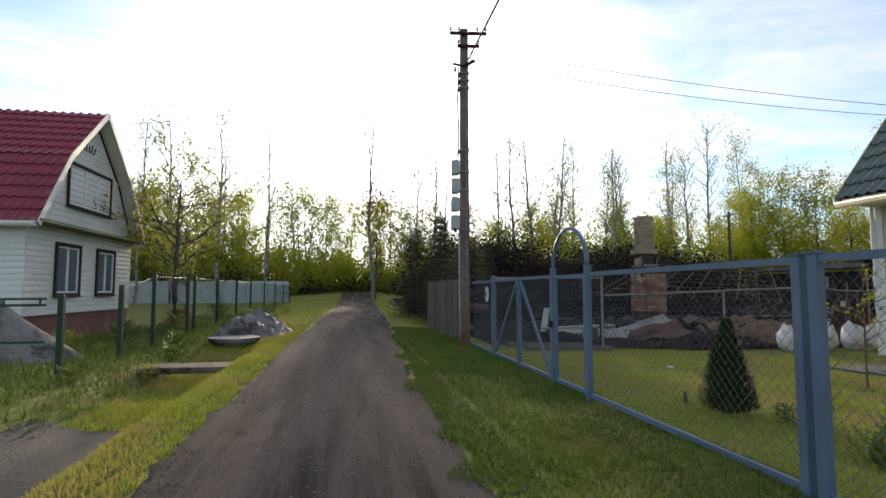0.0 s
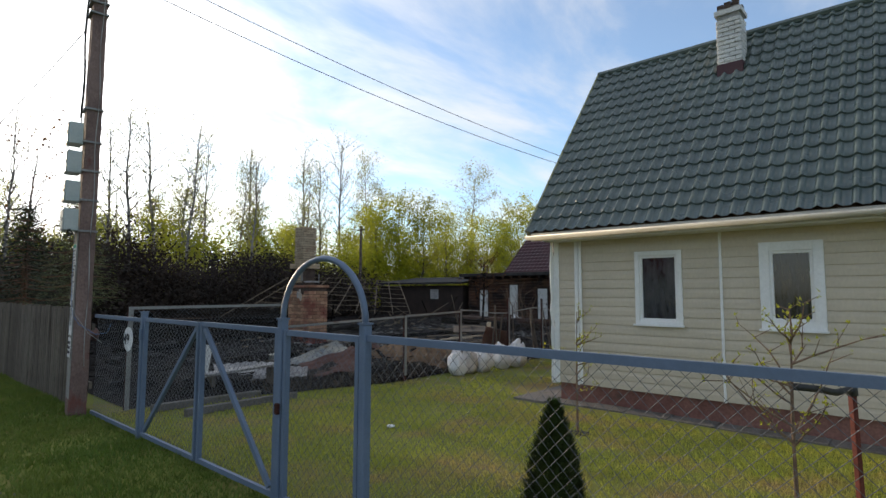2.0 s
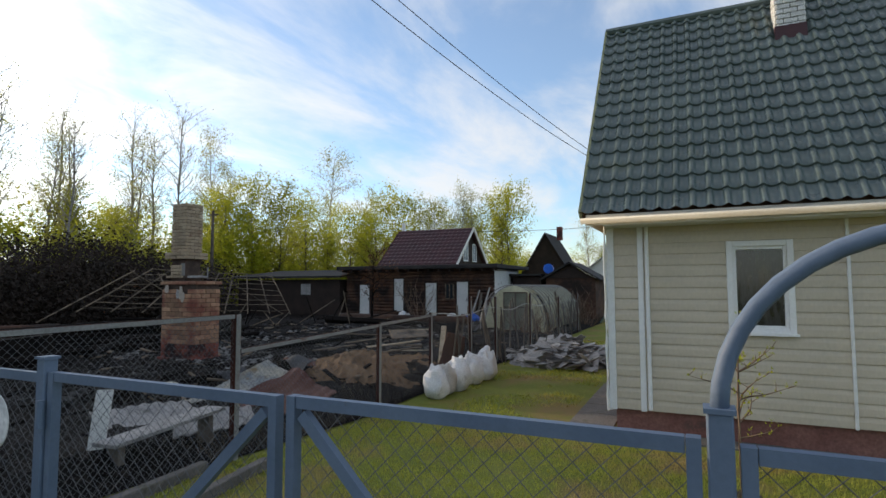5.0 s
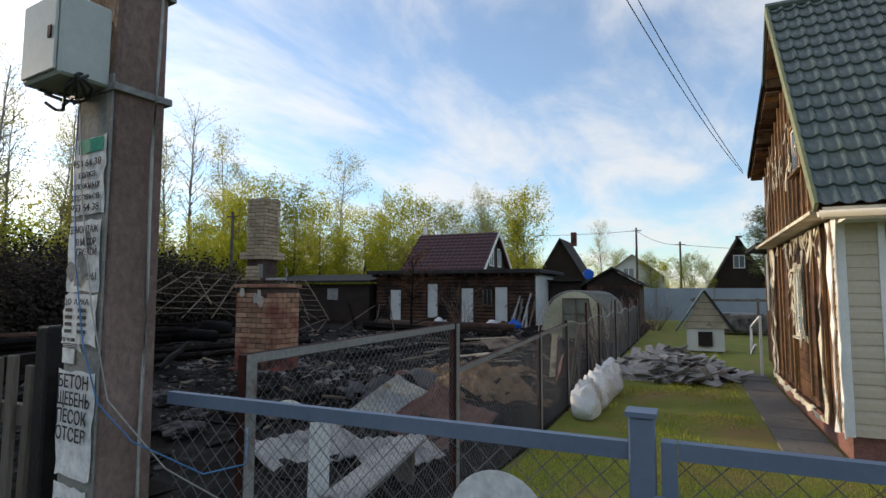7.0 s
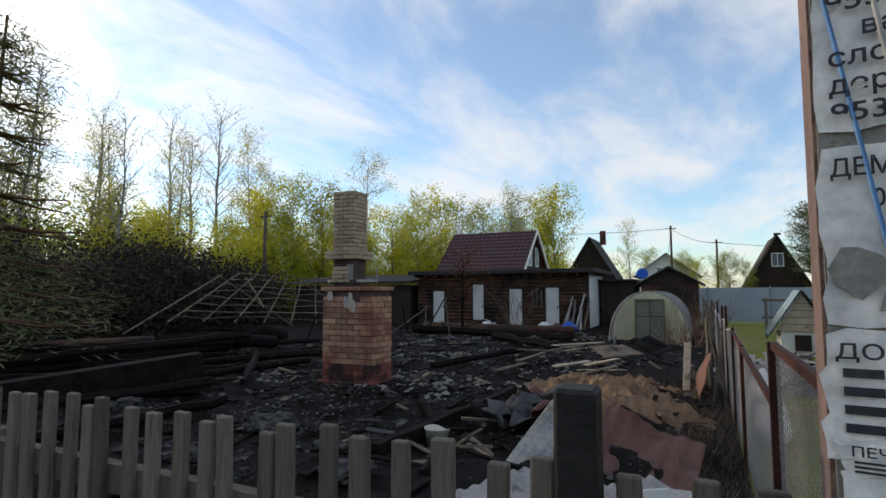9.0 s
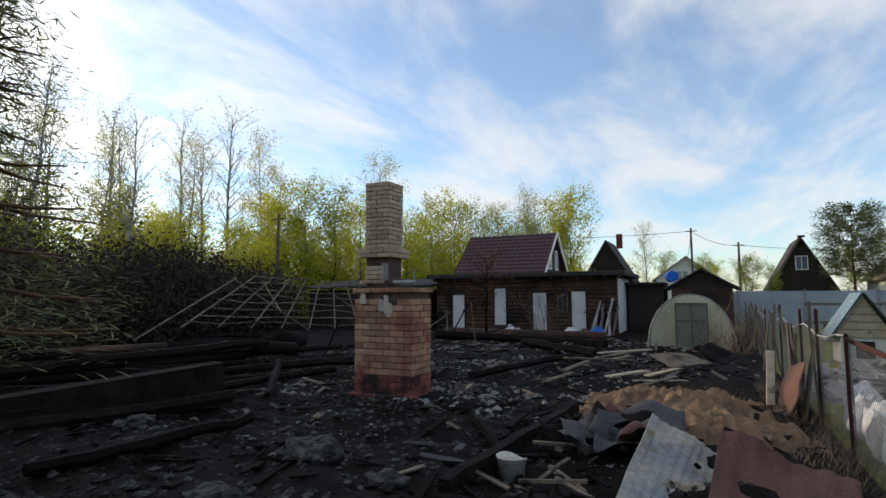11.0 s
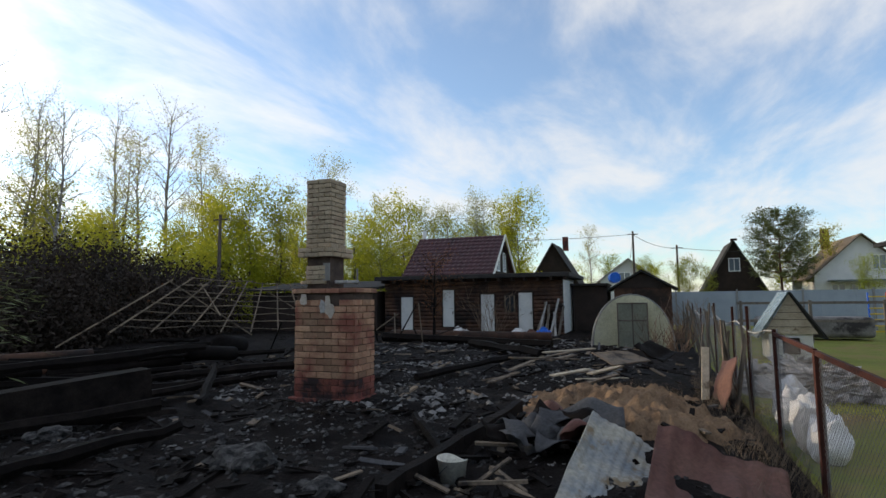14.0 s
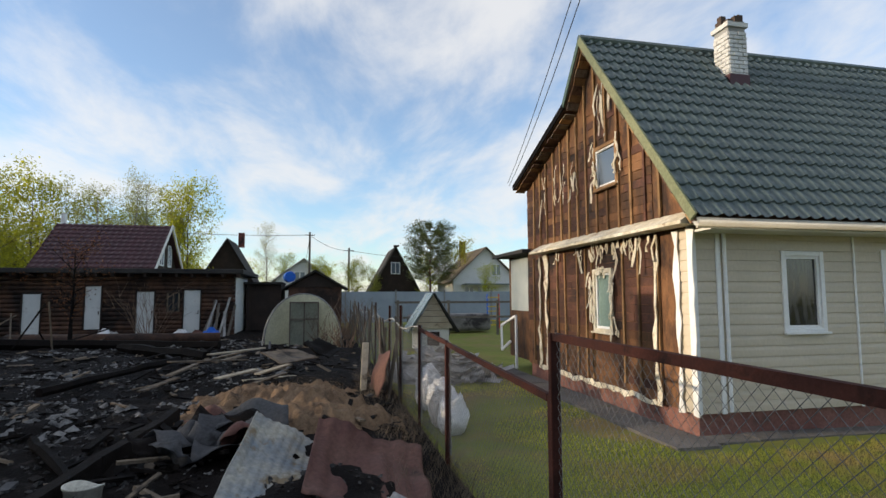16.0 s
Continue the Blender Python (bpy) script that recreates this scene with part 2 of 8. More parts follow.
    "soffit": mat("soffit", (0.09, 0.05, 0.034), (0.14, 0.085, 0.055), 2.0, 0.8, 0.3, 30, spots=(0.03, 0.018, 0.013), spot_scale=2),
    "curtain": mat("curtain", (0.16, 0.24, 0.21), (0.2, 0.28, 0.25), 2.0, 0.3, 0.0, 30, sheen=0.6),
    "curtain_grey": mat("curtain_grey", (0.012, 0.012, 0.014), (0.045, 0.044, 0.05), 5.0, 0.12, 0.0, 30, stretch=(1, 2.5, 0.5), sheen=0.8),
    "glass": glass("glass"),
    "glass_blue": glass("glass_blue", (0.12, 0.15, 0.19)),
    "brick": mat("brick", (0.27, 0.145, 0.092), (0.37, 0.235, 0.15), 1.8, 0.9, 0.6, 40, spots=(0.21, 0.075, 0.055), spot_scale=1.5, spot_at=(0.46, 0.64), vary=0.35),
    "brick_low": mat("brick_low", (0.15, 0.045, 0.036), (0.21, 0.075, 0.055), 2.4, 0.9, 0.6, 40, spots=(0.03, 0.02, 0.02), spot_scale=2.6, spot_at=(0.46, 0.6), vary=0.35),
    "brick_pale": mat("brick_pale", (0.30, 0.235, 0.16), (0.38, 0.31, 0.22), 2.0, 0.9, 0.5, 40, spots=(0.24, 0.14, 0.10), spot_scale=2.2, vary=0.18),
    "brick_white": mat("brick_white", (0.5, 0.5, 0.48), (0.62, 0.62, 0.6), 2.0, 0.85, 0.4, 40, vary=0.1),
    "mortar": mat("mortar", (0.05, 0.035, 0.028), (0.10, 0.072, 0.058), 5.0, 0.95, 0.5, 60),
    "mortar_white": mat("mortar_white", (0.24, 0.24, 0.23), (0.3, 0.3, 0.29), 5.0, 0.95, 0.5, 60),
    "plaster": mat("plaster", (0.38, 0.33, 0.28), (0.45, 0.40, 0.34), 5.0, 0.9, 0.3, 40),
    "grey_wood": mat("grey_wood", (0.10, 0.083, 0.068), (0.16, 0.138, 0.115), 3.0, 0.85, 0.5, 50, spots=(0.05, 0.04, 0.034), spot_scale=4, stretch=(2, 2, 0.25), vary=0.28),
    "old_wood": mat("old_wood", (0.13, 0.10, 0.07), (0.20, 0.155, 0.11), 2.5, 0.85, 0.5, 40, spots=(0.03, 0.024, 0.02), spot_scale=4, spot_at=(0.5, 0.65), vary=0.35),
    "pale_wood": mat("pale_wood", (0.42, 0.35, 0.25), (0.52, 0.45, 0.34), 2.5, 0.8, 0.4, 40, spots=(0.2, 0.16, 0.11), spot_scale=4, vary=0.25),
    "black_post": mat("black_post", (0.008, 0.008, 0.009), (0.02, 0.019, 0.019), 4.0, 0.7, 0.6, 50),
    "log": mat("log", (0.075, 0.038, 0.024), (0.115, 0.06, 0.038), 2.0, 0.85, 0.5, 30, spots=(0.02, 0.014, 0.012), spot_scale=0.9, spot_at=(0.42, 0.6), vary=0.3),
    "dark_shed": mat("dark_shed", (0.022, 0.016, 0.013), (0.045, 0.03, 0.024), 1.5, 0.85, 0.4, 30),
    "door_white": mat("door_white", (0.56, 0.57, 0.55), (0.66, 0.66, 0.63), 1.5, 0.6, 0.08, 30, spots=(0.38, 0.36, 0.33), spot_scale=3, gr=0.2),
    "felt": mat("felt", (0.02, 0.019, 0.019), (0.045, 0.042, 0.04), 1.4, 0.9, 0.4, 30),
    "sheet_paint": mat("sheet_paint", (0.36, 0.34, 0.28), (0.19, 0.215, 0.235), 3.4, 0.75, 0.4, 22, spots=(0.19, 0.14, 0.08), spot_scale=3.6, spot_at=(0.52, 0.62)),
    "sheet_red": mat("sheet_red", (0.085, 0.034, 0.028), (0.135, 0.072, 0.055), 1.6, 0.8, 0.4, 24, spots=(0.035, 0.024, 0.022), spot_scale=2.2),
    "sheet_grey": mat("sheet_grey", (0.045, 0.046, 0.05), (0.09, 0.09, 0.092), 1.8, 0.8, 0.4, 30, spots=(0.02, 0.018, 0.017), spot_scale=3, sheen=0.15),
    "slate": mat("slate", (0.24, 0.235, 0.23), (0.36, 0.35, 0.335), 3.0, 0.85, 0.5, 40, spots=(0.12, 0.115, 0.11), spot_scale=4, vary=0.35),
    "sack": mat("sack", (0.62, 0.63, 0.65), (0.74, 0.74, 0.74), 3.0, 0.75, 0.4, 60, spots=(0.42, 0.41, 0.40), spot_scale=5),
    "sack_dull": mat("sack_dull", (0.42, 0.39, 0.35), (0.52, 0.49, 0.45), 3.0, 0.8, 0.4, 60),
    "tarp": mat("tarp", (0.13, 0.12, 0.11), (0.22, 0.205, 0.19), 1.8, 0.65, 0.6, 18, spots=(0.035, 0.03, 0.03), spot_scale=1.5, spot_at=(0.48, 0.6)),
    "bucket": mat("bucket", (0.52, 0.5, 0.42), (0.6, 0.58, 0.5), 3.0, 0.45, 0.05, 30, spots=(0.2, 0.17, 0.13), spot_scale=6),
    "blue_plastic": mat("blue_plastic", (0.01, 0.10, 0.5), (0.015, 0.13, 0.58), 2.0, 0.4, 0.05, 20),
    "poly": mat("poly", (0.50, 0.49, 0.34), (0.60, 0.59, 0.44), 1.5, 0.35, 0.06, 30, spots=(0.36, 0.36, 0.24), spot_scale=2, translucent=0.6),
    "bark_birch": mat("bark_birch", (0.30, 0.285, 0.26), (0.19, 0.175, 0.16), 3.0, 0.85, 0.5, 40, spots=(0.035, 0.03, 0.028), spot_scale=2.4, spot_at=(0.52, 0.62), stretch=(1, 1, 2.5)),
    "bark_dark": mat("bark_dark", (0.075, 0.06, 0.05), (0.12, 0.10, 0.085), 2.0, 0.9, 0.6, 30),
    "bark_pine": mat("bark_pine", (0.17, 0.085, 0.05), (0.105, 0.06, 0.042), 2.0, 0.9, 0.6, 30),
    "leaf": mat("leaf", (0.36, 0.39, 0.030), (0.47, 0.47, 0.05), 0.35, 0.6, 0.0, 8, translucent=0.72),
    "leaf_pale": mat("leaf_pale", (0.30, 0.31, 0.09), (0.38, 0.38, 0.13), 0.5, 0.6, 0.0, 8, translucent=0.6),
    "leaf_olive": mat("leaf_olive", (0.27, 0.29, 0.035), (0.36, 0.36, 0.06), 0.35, 0.6, 0.0, 8, translucent=0.7),
    "leaf_rust": mat("leaf_rust", (0.13, 0.05, 0.02), (0.20, 0.085, 0.03), 0.5, 0.7, 0.0, 8, translucent=0.3),
    "needle": mat("needle", (0.020, 0.035, 0.014), (0.035, 0.052, 0.02), 0.8, 0.7, 0.0, 10, translucent=0.1),
    "needle_pine": mat("needle_pine", (0.13, 0.16, 0.065), (0.19, 0.21, 0.09), 0.8, 0.7, 0.0, 10, translucent=0.35),
    "thuja": mat("thuja", (0.035, 0.058, 0.015), (0.06, 0.085, 0.022), 5.0, 0.7, 0.0, 20, translucent=0.15),
    "twig": mat("twig", (0.13, 0.085, 0.06), (0.19, 0.13, 0.09), 3.0, 0.85, 0.2, 30),
    "stucco": mat("stucco", (0.62, 0.61, 0.58), (0.7, 0.69, 0.66), 1.0, 0.8, 0.1, 20, gr=0.2),
    "fence_metal": mat("fence_metal", (0.23, 0.27, 0.31), (0.29, 0.33, 0.37), 1.0, 0.5, 0.1, 20, gr=0.2),
    "red_paint": mat("red_paint", (0.42, 0.045, 0.03), (0.5, 0.06, 0.04), 2.0, 0.5, 0.05, 20),
    "yellow_paint": mat("yellow_paint", (0.55, 0.38, 0.03), (0.62, 0.44, 0.04), 2.0, 0.5, 0.05, 20),
    "green_post": mat("green_post", (0.012, 0.035, 0.022), (0.02, 0.05, 0.03), 2.0, 0.5, 0.1, 20),
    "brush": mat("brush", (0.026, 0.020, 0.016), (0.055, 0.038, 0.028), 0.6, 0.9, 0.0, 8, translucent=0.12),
    "soil_strip": mat("soil_strip", (0.11, 0.10, 0.09), (0.17, 0.155, 0.14), 2.0, 0.9, 0.5, 40, spots=(0.07, 0.07, 0.04), spot_scale=2),
    "insulator": mat("insulator", (0.5, 0.5, 0.48), (0.6, 0.6, 0.58), 5.0, 0.2, 0.0, 20),
}


# ---- building helpers ----
RNG = random.Random(7)


def thing(name, x, y, z, label="", category="", group="", kind="", rz=0.0):
    ob = new(name)
    ob.matrix_world = pose(x, y, z, 0, 0, rz)
    ob.empty_display_size = 0.2
    return tagged(ob, label, category, group, kind)


def mesh_of(name, bm, material, smooth=False):
    me = bpy.data.meshes.new(name)
    bm.to_mesh(me)
    bm.free()
    me.materials.append(M[material])
    if smooth:
        me.polygons.foreach_set("use_smooth", [True] * len(me.polygons))
    return me


def part(name, bm, material, parent=None, label="", smooth=False):
    """One mesh, built in world coordinates, under its thing or part."""
    ob = new(name, mesh_of(name, bm, material, smooth) if not isinstance(bm, bpy.types.Mesh) else bm)
    if parent is not None:
        put_under(ob, parent)
    if label:
        ob["label"] = label
    return ob


def put_under(ob, parent):
    ob.parent = parent
    m, up = Matrix.Identity(4), parent
    while up is not None:
        m = up.matrix_basis @ m if up.parent is None else up.matrix_parent_inverse @ up.matrix_basis @ m
        up = up.parent
    ob.matrix_parent_inverse = m.inverted()


def solo(name, bm, material, label, category="", group="", kind="", smooth=False):
    return tagged(part(name, bm, material, None, "", smooth), label, category, group, kind)


def box(bm, x0, x1, y0, y1, z0, z1, m=None):
    v = [bm.verts.new((x, y, z)) for z in (z0, z1) for x, y in ((x0, y0), (x1, y0), (x1, y1), (x0, y1))]
    if m is not None:
        for q in v:
            q.co = m @ q.co
    for f in ((3, 2, 1, 0), (4, 5, 6, 7), (0, 1, 5, 4), (1, 2, 6, 5), (2, 3, 7, 6), (3, 0, 4, 7)):
        bm.faces.new([v[i] for i in f])
    return v


def boxes(*dims):
    bm = bmesh.new()
    for d in dims:
        box(bm, *d)
    return bm


def soft(bm, width=0.006, segments=1):
    bmesh.ops.bevel(bm, geom=bm.edges[:], offset=width, segments=segments, affect="EDGES", profile=0.6)
    return bm


def solid(bm, thickness):
    """Gives a sheet of faces thickness."""
    bmesh.ops.recalc_face_normals(bm, faces=bm.faces[:])
    bm.normal_update()
    bmesh.ops.solidify(bm, geom=bm.faces[:], thickness=thickness)


def beam(bm, a, b, w, h, up=(0, 0, 1)):
    """A squared bar from a to b."""
    a, b, up = Vector(a), Vector(b), Vector(up)
    d = (b - a).normalized()
    s = d.cross(up)
    if s.length < 1e-4:
        s = d.cross(Vector((1, 0, 0)))
    s.normalize()
    u = s.cross(d)
    v = [bm.verts.new(p + s * i * w / 2 + u * j * h / 2) for p in (a, b) for i, j in ((-1, -1), (1, -1), (1, 1), (-1, 1))]
    for f in ((3, 2, 1, 0), (4, 5, 6, 7), (0, 1, 5, 4), (1, 2, 6, 5), (2, 3, 7, 6), (3, 0, 4, 7)):
        bm.faces.new([v[i] for i in f])
    return bm


def tube(bm, pts, r, n=6, close=True):
    """A round bar along points; r one radius or one for each point."""
    pts = [Vector(p) for p in pts]
    rs = r if isinstance(r, (list, tuple)) else [r] * len(pts)
    rings = []
    for i, p in enumerate(pts):
        d = (pts[min(i + 1, len(pts) - 1)] - pts[max(i - 1, 0)]).normalized()
        s = d.cross(Vector((0, 0, 1)))
        if s.length < 1e-3:
            s = Vector((1, 0, 0))
        s.normalize()
        u = s.cross(d)
        rings.append([bm.verts.new(p + (s * math.cos(2 * math.pi * k / n) + u * math.sin(2 * math.pi * k / n)) * rs[i]) for k in range(n)])
    for A, B in zip(rings, rings[1:]):
        for k in range(n):
            bm.faces.new((A[k], A[(k + 1) % n], B[(k + 1) % n], B[k]))
    if close:
        bm.faces.new(rings[0][::-1]), bm.faces.new(rings[-1])
    return bm


def sag(a, b, drop, n=16):
    a, b = Vector(a), Vector(b)
    return [a.lerp(b, i / n) - Vector((0, 0, drop * 4 * (i / n) * (1 - i / n))) for i in range(n + 1)]


def raw_mesh(name, verts, faces, material, smooth=False):
    me = bpy.data.meshes.new(name)
    me.from_pydata(verts, [], faces)
    me.materials.append(M[material])
    if smooth:
        me.polygons.foreach_set("use_smooth", [True] * len(me.polygons))
    return me


def tri_mesh(name, verts, material, corners=3):
    """A mesh of loose triangles or quads from an array of shape (n, corners, 3)."""
    n = len(verts)
    me = bpy.data.meshes.new(name)
    me.vertices.add(n * corners)
    me.vertices.foreach_set("co", np.asarray(verts, dtype=np.float32).ravel())
    me.loops.add(n * corners)
    me.loops.foreach_set("vertex_index", np.arange(n * corners, dtype=np.int32))
    me.polygons.add(n)
    me.polygons.foreach_set("loop_start", np.arange(0, n * corners, corners, dtype=np.int32))
    me.update(calc_edges=True)
    me.materials.append(M[material])
    return me


def bump2(x, y, s, seed=0.0):
    return noise.noise((x * s + seed, y * s - seed, seed * 1.7))


def smooth01(t):
    t = min(max(t, 0.0), 1.0)
    return t * t * (3 - 2 * t)


ROAD_L, ROAD_R = -1.4, 0.95


def gz(x, y):
    """Height of the ground."""
    z = -0.20 * smooth01((x - 2.6) / 5.0)
    if -4 < x < -1.4 and y < 24:
        k = smooth01((x + 3.6) / 1.0) * smooth01((-1.7 - x) / 0.5) * smooth01((12.5 - y) / 3.0)
        z -= 0.32 * k
    if -1.5 < x < 1.1:
        z += 0.03 * math.cos((x + 0.2) * 2.4) - 0.025 * (math.exp(-((x - 0.42) / 0.2) ** 2) + math.exp(-((x + 0.95) / 0.22) ** 2))
    z += 0.04 * max(0.0, min(y, 84.0) - 36.0)
    if abs(x) < 60 and abs(y) < 80:
        z += 0.05 * bump2(x, y, 0.7) * smooth01((abs(x + 0.2) - 1.0) / 0.6) * (0.4 if 2.5 < x else 1.0)
    return z


def burnt_z(x, y):
    edge = smooth01((x - 2.7) / 0.8) * smooth01((y - 10.42) / 0.6)
    return gz(x, y) + edge * (0.19 + 0.06 * math.exp(-((x - 9.6) ** 2 + (y - 16.6) ** 2) / 1.6) + 0.13 * bump2(x, y, 0.55, 3.1) + 0.09 * bump2(x, y, 1.7, 5.2) + 0.045 * bump2(x, y, 5.0, 1.4))


# ---- ground ----
def grid_mesh(name, xs, ys, zf, material, smooth=True):
    verts = [(x, y, zf(x, y)) for y in ys for x in xs]
    nx = len(xs)
    faces = [(j * nx + i, j * nx + i + 1, (j + 1) * nx + i + 1, (j + 1) * nx + i) for j in range(len(ys) - 1) for i in range(nx - 1)]
    return raw_mesh(name, verts, faces, material, smooth)


def spread(a, b, step):
    n = max(1, int(round((b - a) / step)))
    return [a + (b - a) * i / n for i in range(n + 1)]


def edge_l(y):
    return ROAD_L + 0.03 + 0.014 * max(y - 12, 0) + 0.10 * bump2(y, 1.0, 0.8) + 0.07 * bump2(y, 4.0, 3.1)


def edge_r(y):
    return 0.72 + 0.045 * min(max(y - 6, 0), 20) + 0.014 * max(y - 26, 0) + 0.08 * bump2(y, 9.0, 0.8) + 0.06 * bump2(y, 14.0, 3.3)


def build_ground():
    xs = [-2500, -900, -300, -120, -60, -30] + spread(-16, -5, 1.0) + spread(-4.8, 9, 0.2) + spread(9.5, 40, 1.0) + [60, 120, 300, 900, 2500]
    ys = [-2500, -900, -300, -100, -40, -15] + spread(-6, 18, 0.25) + spread(19, 60, 1.0) + [90, 160, 300, 900, 2500]
    ob = new("ground", grid_mesh("ground", xs, ys, gz, "grass_soil"))
    tagged(ob, "uneven ground of short grass and bare soil", "ground", kind="structure")
    xr = spread(-1.55, 1.1, 0.075)
    yr = spread(-8, 12, 0.1) + spread(12.3, 78, 1.5)
    verts, n = [], 28
    for y in yr:
        a, b = edge_l(y), edge_r(y)
        for i in range(n + 1):
            x = a + (b - a) * i / n
            lift = 0.012 if 0 < i < n else -0.02
            verts.append((x, y, gz(x, y) + lift + 0.008 * bump2(x, y, 3.0) + 0.006 * bump2(x, y, 9.0)))
    faces = [(j * (n + 1) + i, j * (n + 1) + i + 1, (j + 1) * (n + 1) + i + 1, (j + 1) * (n + 1) + i) for j in range(len(yr) - 1) for i in range(n)]
    road = new("road", raw_mesh("road", verts, faces, "road", True))
    tagged(road, "packed brown dirt lane with wheel ruts and small stones", "road", kind="structure")
    xs, ys = spread(-30, 34, 1.0), spread(77.5, 83, 0.8)
    cross = new("road", grid_mesh("road", xs, ys, lambda x, y: gz(x, y) + 0.05, "gravel"))
    tagged(cross, "pale gravel road crossing at the end of the lane", "road", kind="structure")
    # small stones pressed into the lane
    rnd = np.random.default_rng(3)
    tris = []
    for _ in range(9000):
        y = 0.6 + 15 * rnd.random() ** 1.7
        x = ROAD_L + 0.08 + rnd.random() * 2.1
        if rnd.random() < 0.12:
            x = rnd.choice((ROAD_L, ROAD_R)) + rnd.normal(0, 0.08)
        r = 0.004 + 0.014 * rnd.random() ** 3
        c = np.array((x, y, gz(x, y) + 0.012))
        k = [c + np.array((math.cos(a) * r * (0.7 + 0.5 * rnd.random()), math.sin(a) * r, -0.003)) for a in (0.2, 1.8, 3.3, 4.9)]
        top = c + np.array((0, 0, r * 0.7))
        for i in range(4):
            tris.append((k[i], k[(i + 1) % 4], top))
    gravel = new("gravel", tri_mesh("gravel", np.array(tris), "gravel"))
    tagged(gravel, "small grey stones scattered over the lane", "gravel", kind="stuff")
    # burnt plot
    xb = spread(2.75, 12, 0.12) + spread(12.4, 34, 0.5)
    yb = spread(10.50, 21, 0.12) + spread(21.5, 42, 0.5)
    burnt = new("burnt_ground", grid_mesh("burnt_ground", xb, yb, lambda x, y: burnt_z(x, y) + 0.006, "burnt"))
    tagged(burnt, "black burnt ground covered in ash and cinders", "ground", kind="structure")


def grass(name, n, area, height, material, label, seed, keep=None, width=0.006):
    """Many tapered blades over a rectangle of the ground."""
    rnd = np.random.default_rng(seed)
    x0, x1, y0, y1 = area
    out = []
    while len(out) < n:
        x, y = x0 + (x1 - x0) * rnd.random(), y0 + (y1 - y0) * rnd.random()
        d = 0.5 + 0.5 * bump2(x, y, 1.3, 2.0)
        if rnd.random() > 0.45 + d * 0.7 or (keep and not keep(x, y)):
            continue
        h = height * (0.45 + 0.8 * rnd.random()) * (0.6 + 0.8 * d)
        a = rnd.random() * 6.283
        w = width * (0.7 + 0.8 * rnd.random())
        lean = h * (0.25 + 0.6 * rnd.random())
        b = rnd.random() * 6.283
        z = gz(x, y) - 0.004
        out.append(((x - w * math.cos(a), y - w * math.sin(a), z), (x + w * math.cos(a), y + w * math.sin(a), z),
                    (x + lean * math.cos(b), y + lean * math.sin(b), z + h)))
    ob = new(name, tri_mesh(name, np.array(out), material))
    return tagged(ob, label, "grass", kind="stuff")


# ---- neighbour house with the burnt gable ----
HX0, HX1, HY0, HY1 = 8.18, 13.9, -3.2, 7.18     # front wall, back wall, far end, burnt gable
RIDGE = (10.55, 6.12)
EAVE = (7.72, 2.55)


def wall_x(bm, x0, x1, y0, y1, z0, z1, holes):
    """A wall thin in x, with openings (ya, yb, za, zb) through it."""
    cuts = sorted({y0, y1, *[h[0] for h in holes], *[h[1] for h in holes]})
    for a, b in zip(cuts, cuts[1:]):
        over = [h for h in holes if h[0] < (a + b) / 2 < h[1]]
        if not over:
            box(bm, x0, x1, a, b, z0, z1)
        else:
            box(bm, x0, x1, a, b, z0, over[0][2])
            box(bm, x0, x1, a, b, over[0][3], z1)


def window_set(parent, at, wide, tall, axis, pane="glass", trim="white_pvc", tw=0.06, curtain=None, mullions=()):
    x, y, z = at
    def place(u0, u1, d0, d1, z0, z1):
        if axis == "x-":
            return (x - d1, x - d0, y + u0, y + u1, z + z0, z + z1)
        if axis == "x+":
            return (x + d0, x + d1, y + u0, y + u1, z + z0, z + z1)
        return (x + u0, x + u1, y + d0, y + d1, z + z0, z + z1)
    t = tw
    bm = boxes(place(-t, 0.012, 0, 0.035, -t, tall + t), place(wide - 0.012, wide + t, 0, 0.035, -t, tall + t),
               place(0.012, wide - 0.012, 0, 0.034, tall - 0.012, tall + t), place(0.012, wide - 0.012, 0, 0.034, -t, 0.012))
    casing = part("window_frame", soft(bm, 0.004), trim, parent, "white window surround" if trim == "white_pvc" else "")
    s = 0.05
    bm = boxes(place(0, s, -0.06, 0.008, 0, tall), place(wide - s, wide, -0.06, 0.008, 0, tall),
               place(s, wide - s, -0.06, 0.007, tall - s, tall), place(s, wide - s, -0.06, 0.007, 0, s))
    for u in mullions:
        box(bm, *place(u * wide - 0.03, u * wide + 0.03, -0.055, 0.006, s, tall - s))
    part("sash", soft(bm, 0.004), "white_pvc", casing)
    part("pane", boxes(place(s, wide - s, -0.03, -0.024, s, tall - s)), pane, casing, "dark reflecting glass pane")
    part("window_sill", boxes(place(-t - 0.02, wide + t + 0.02, 0.035, 0.075, -t - 0.01, -t + 0.018)), trim, casing)
    return casing


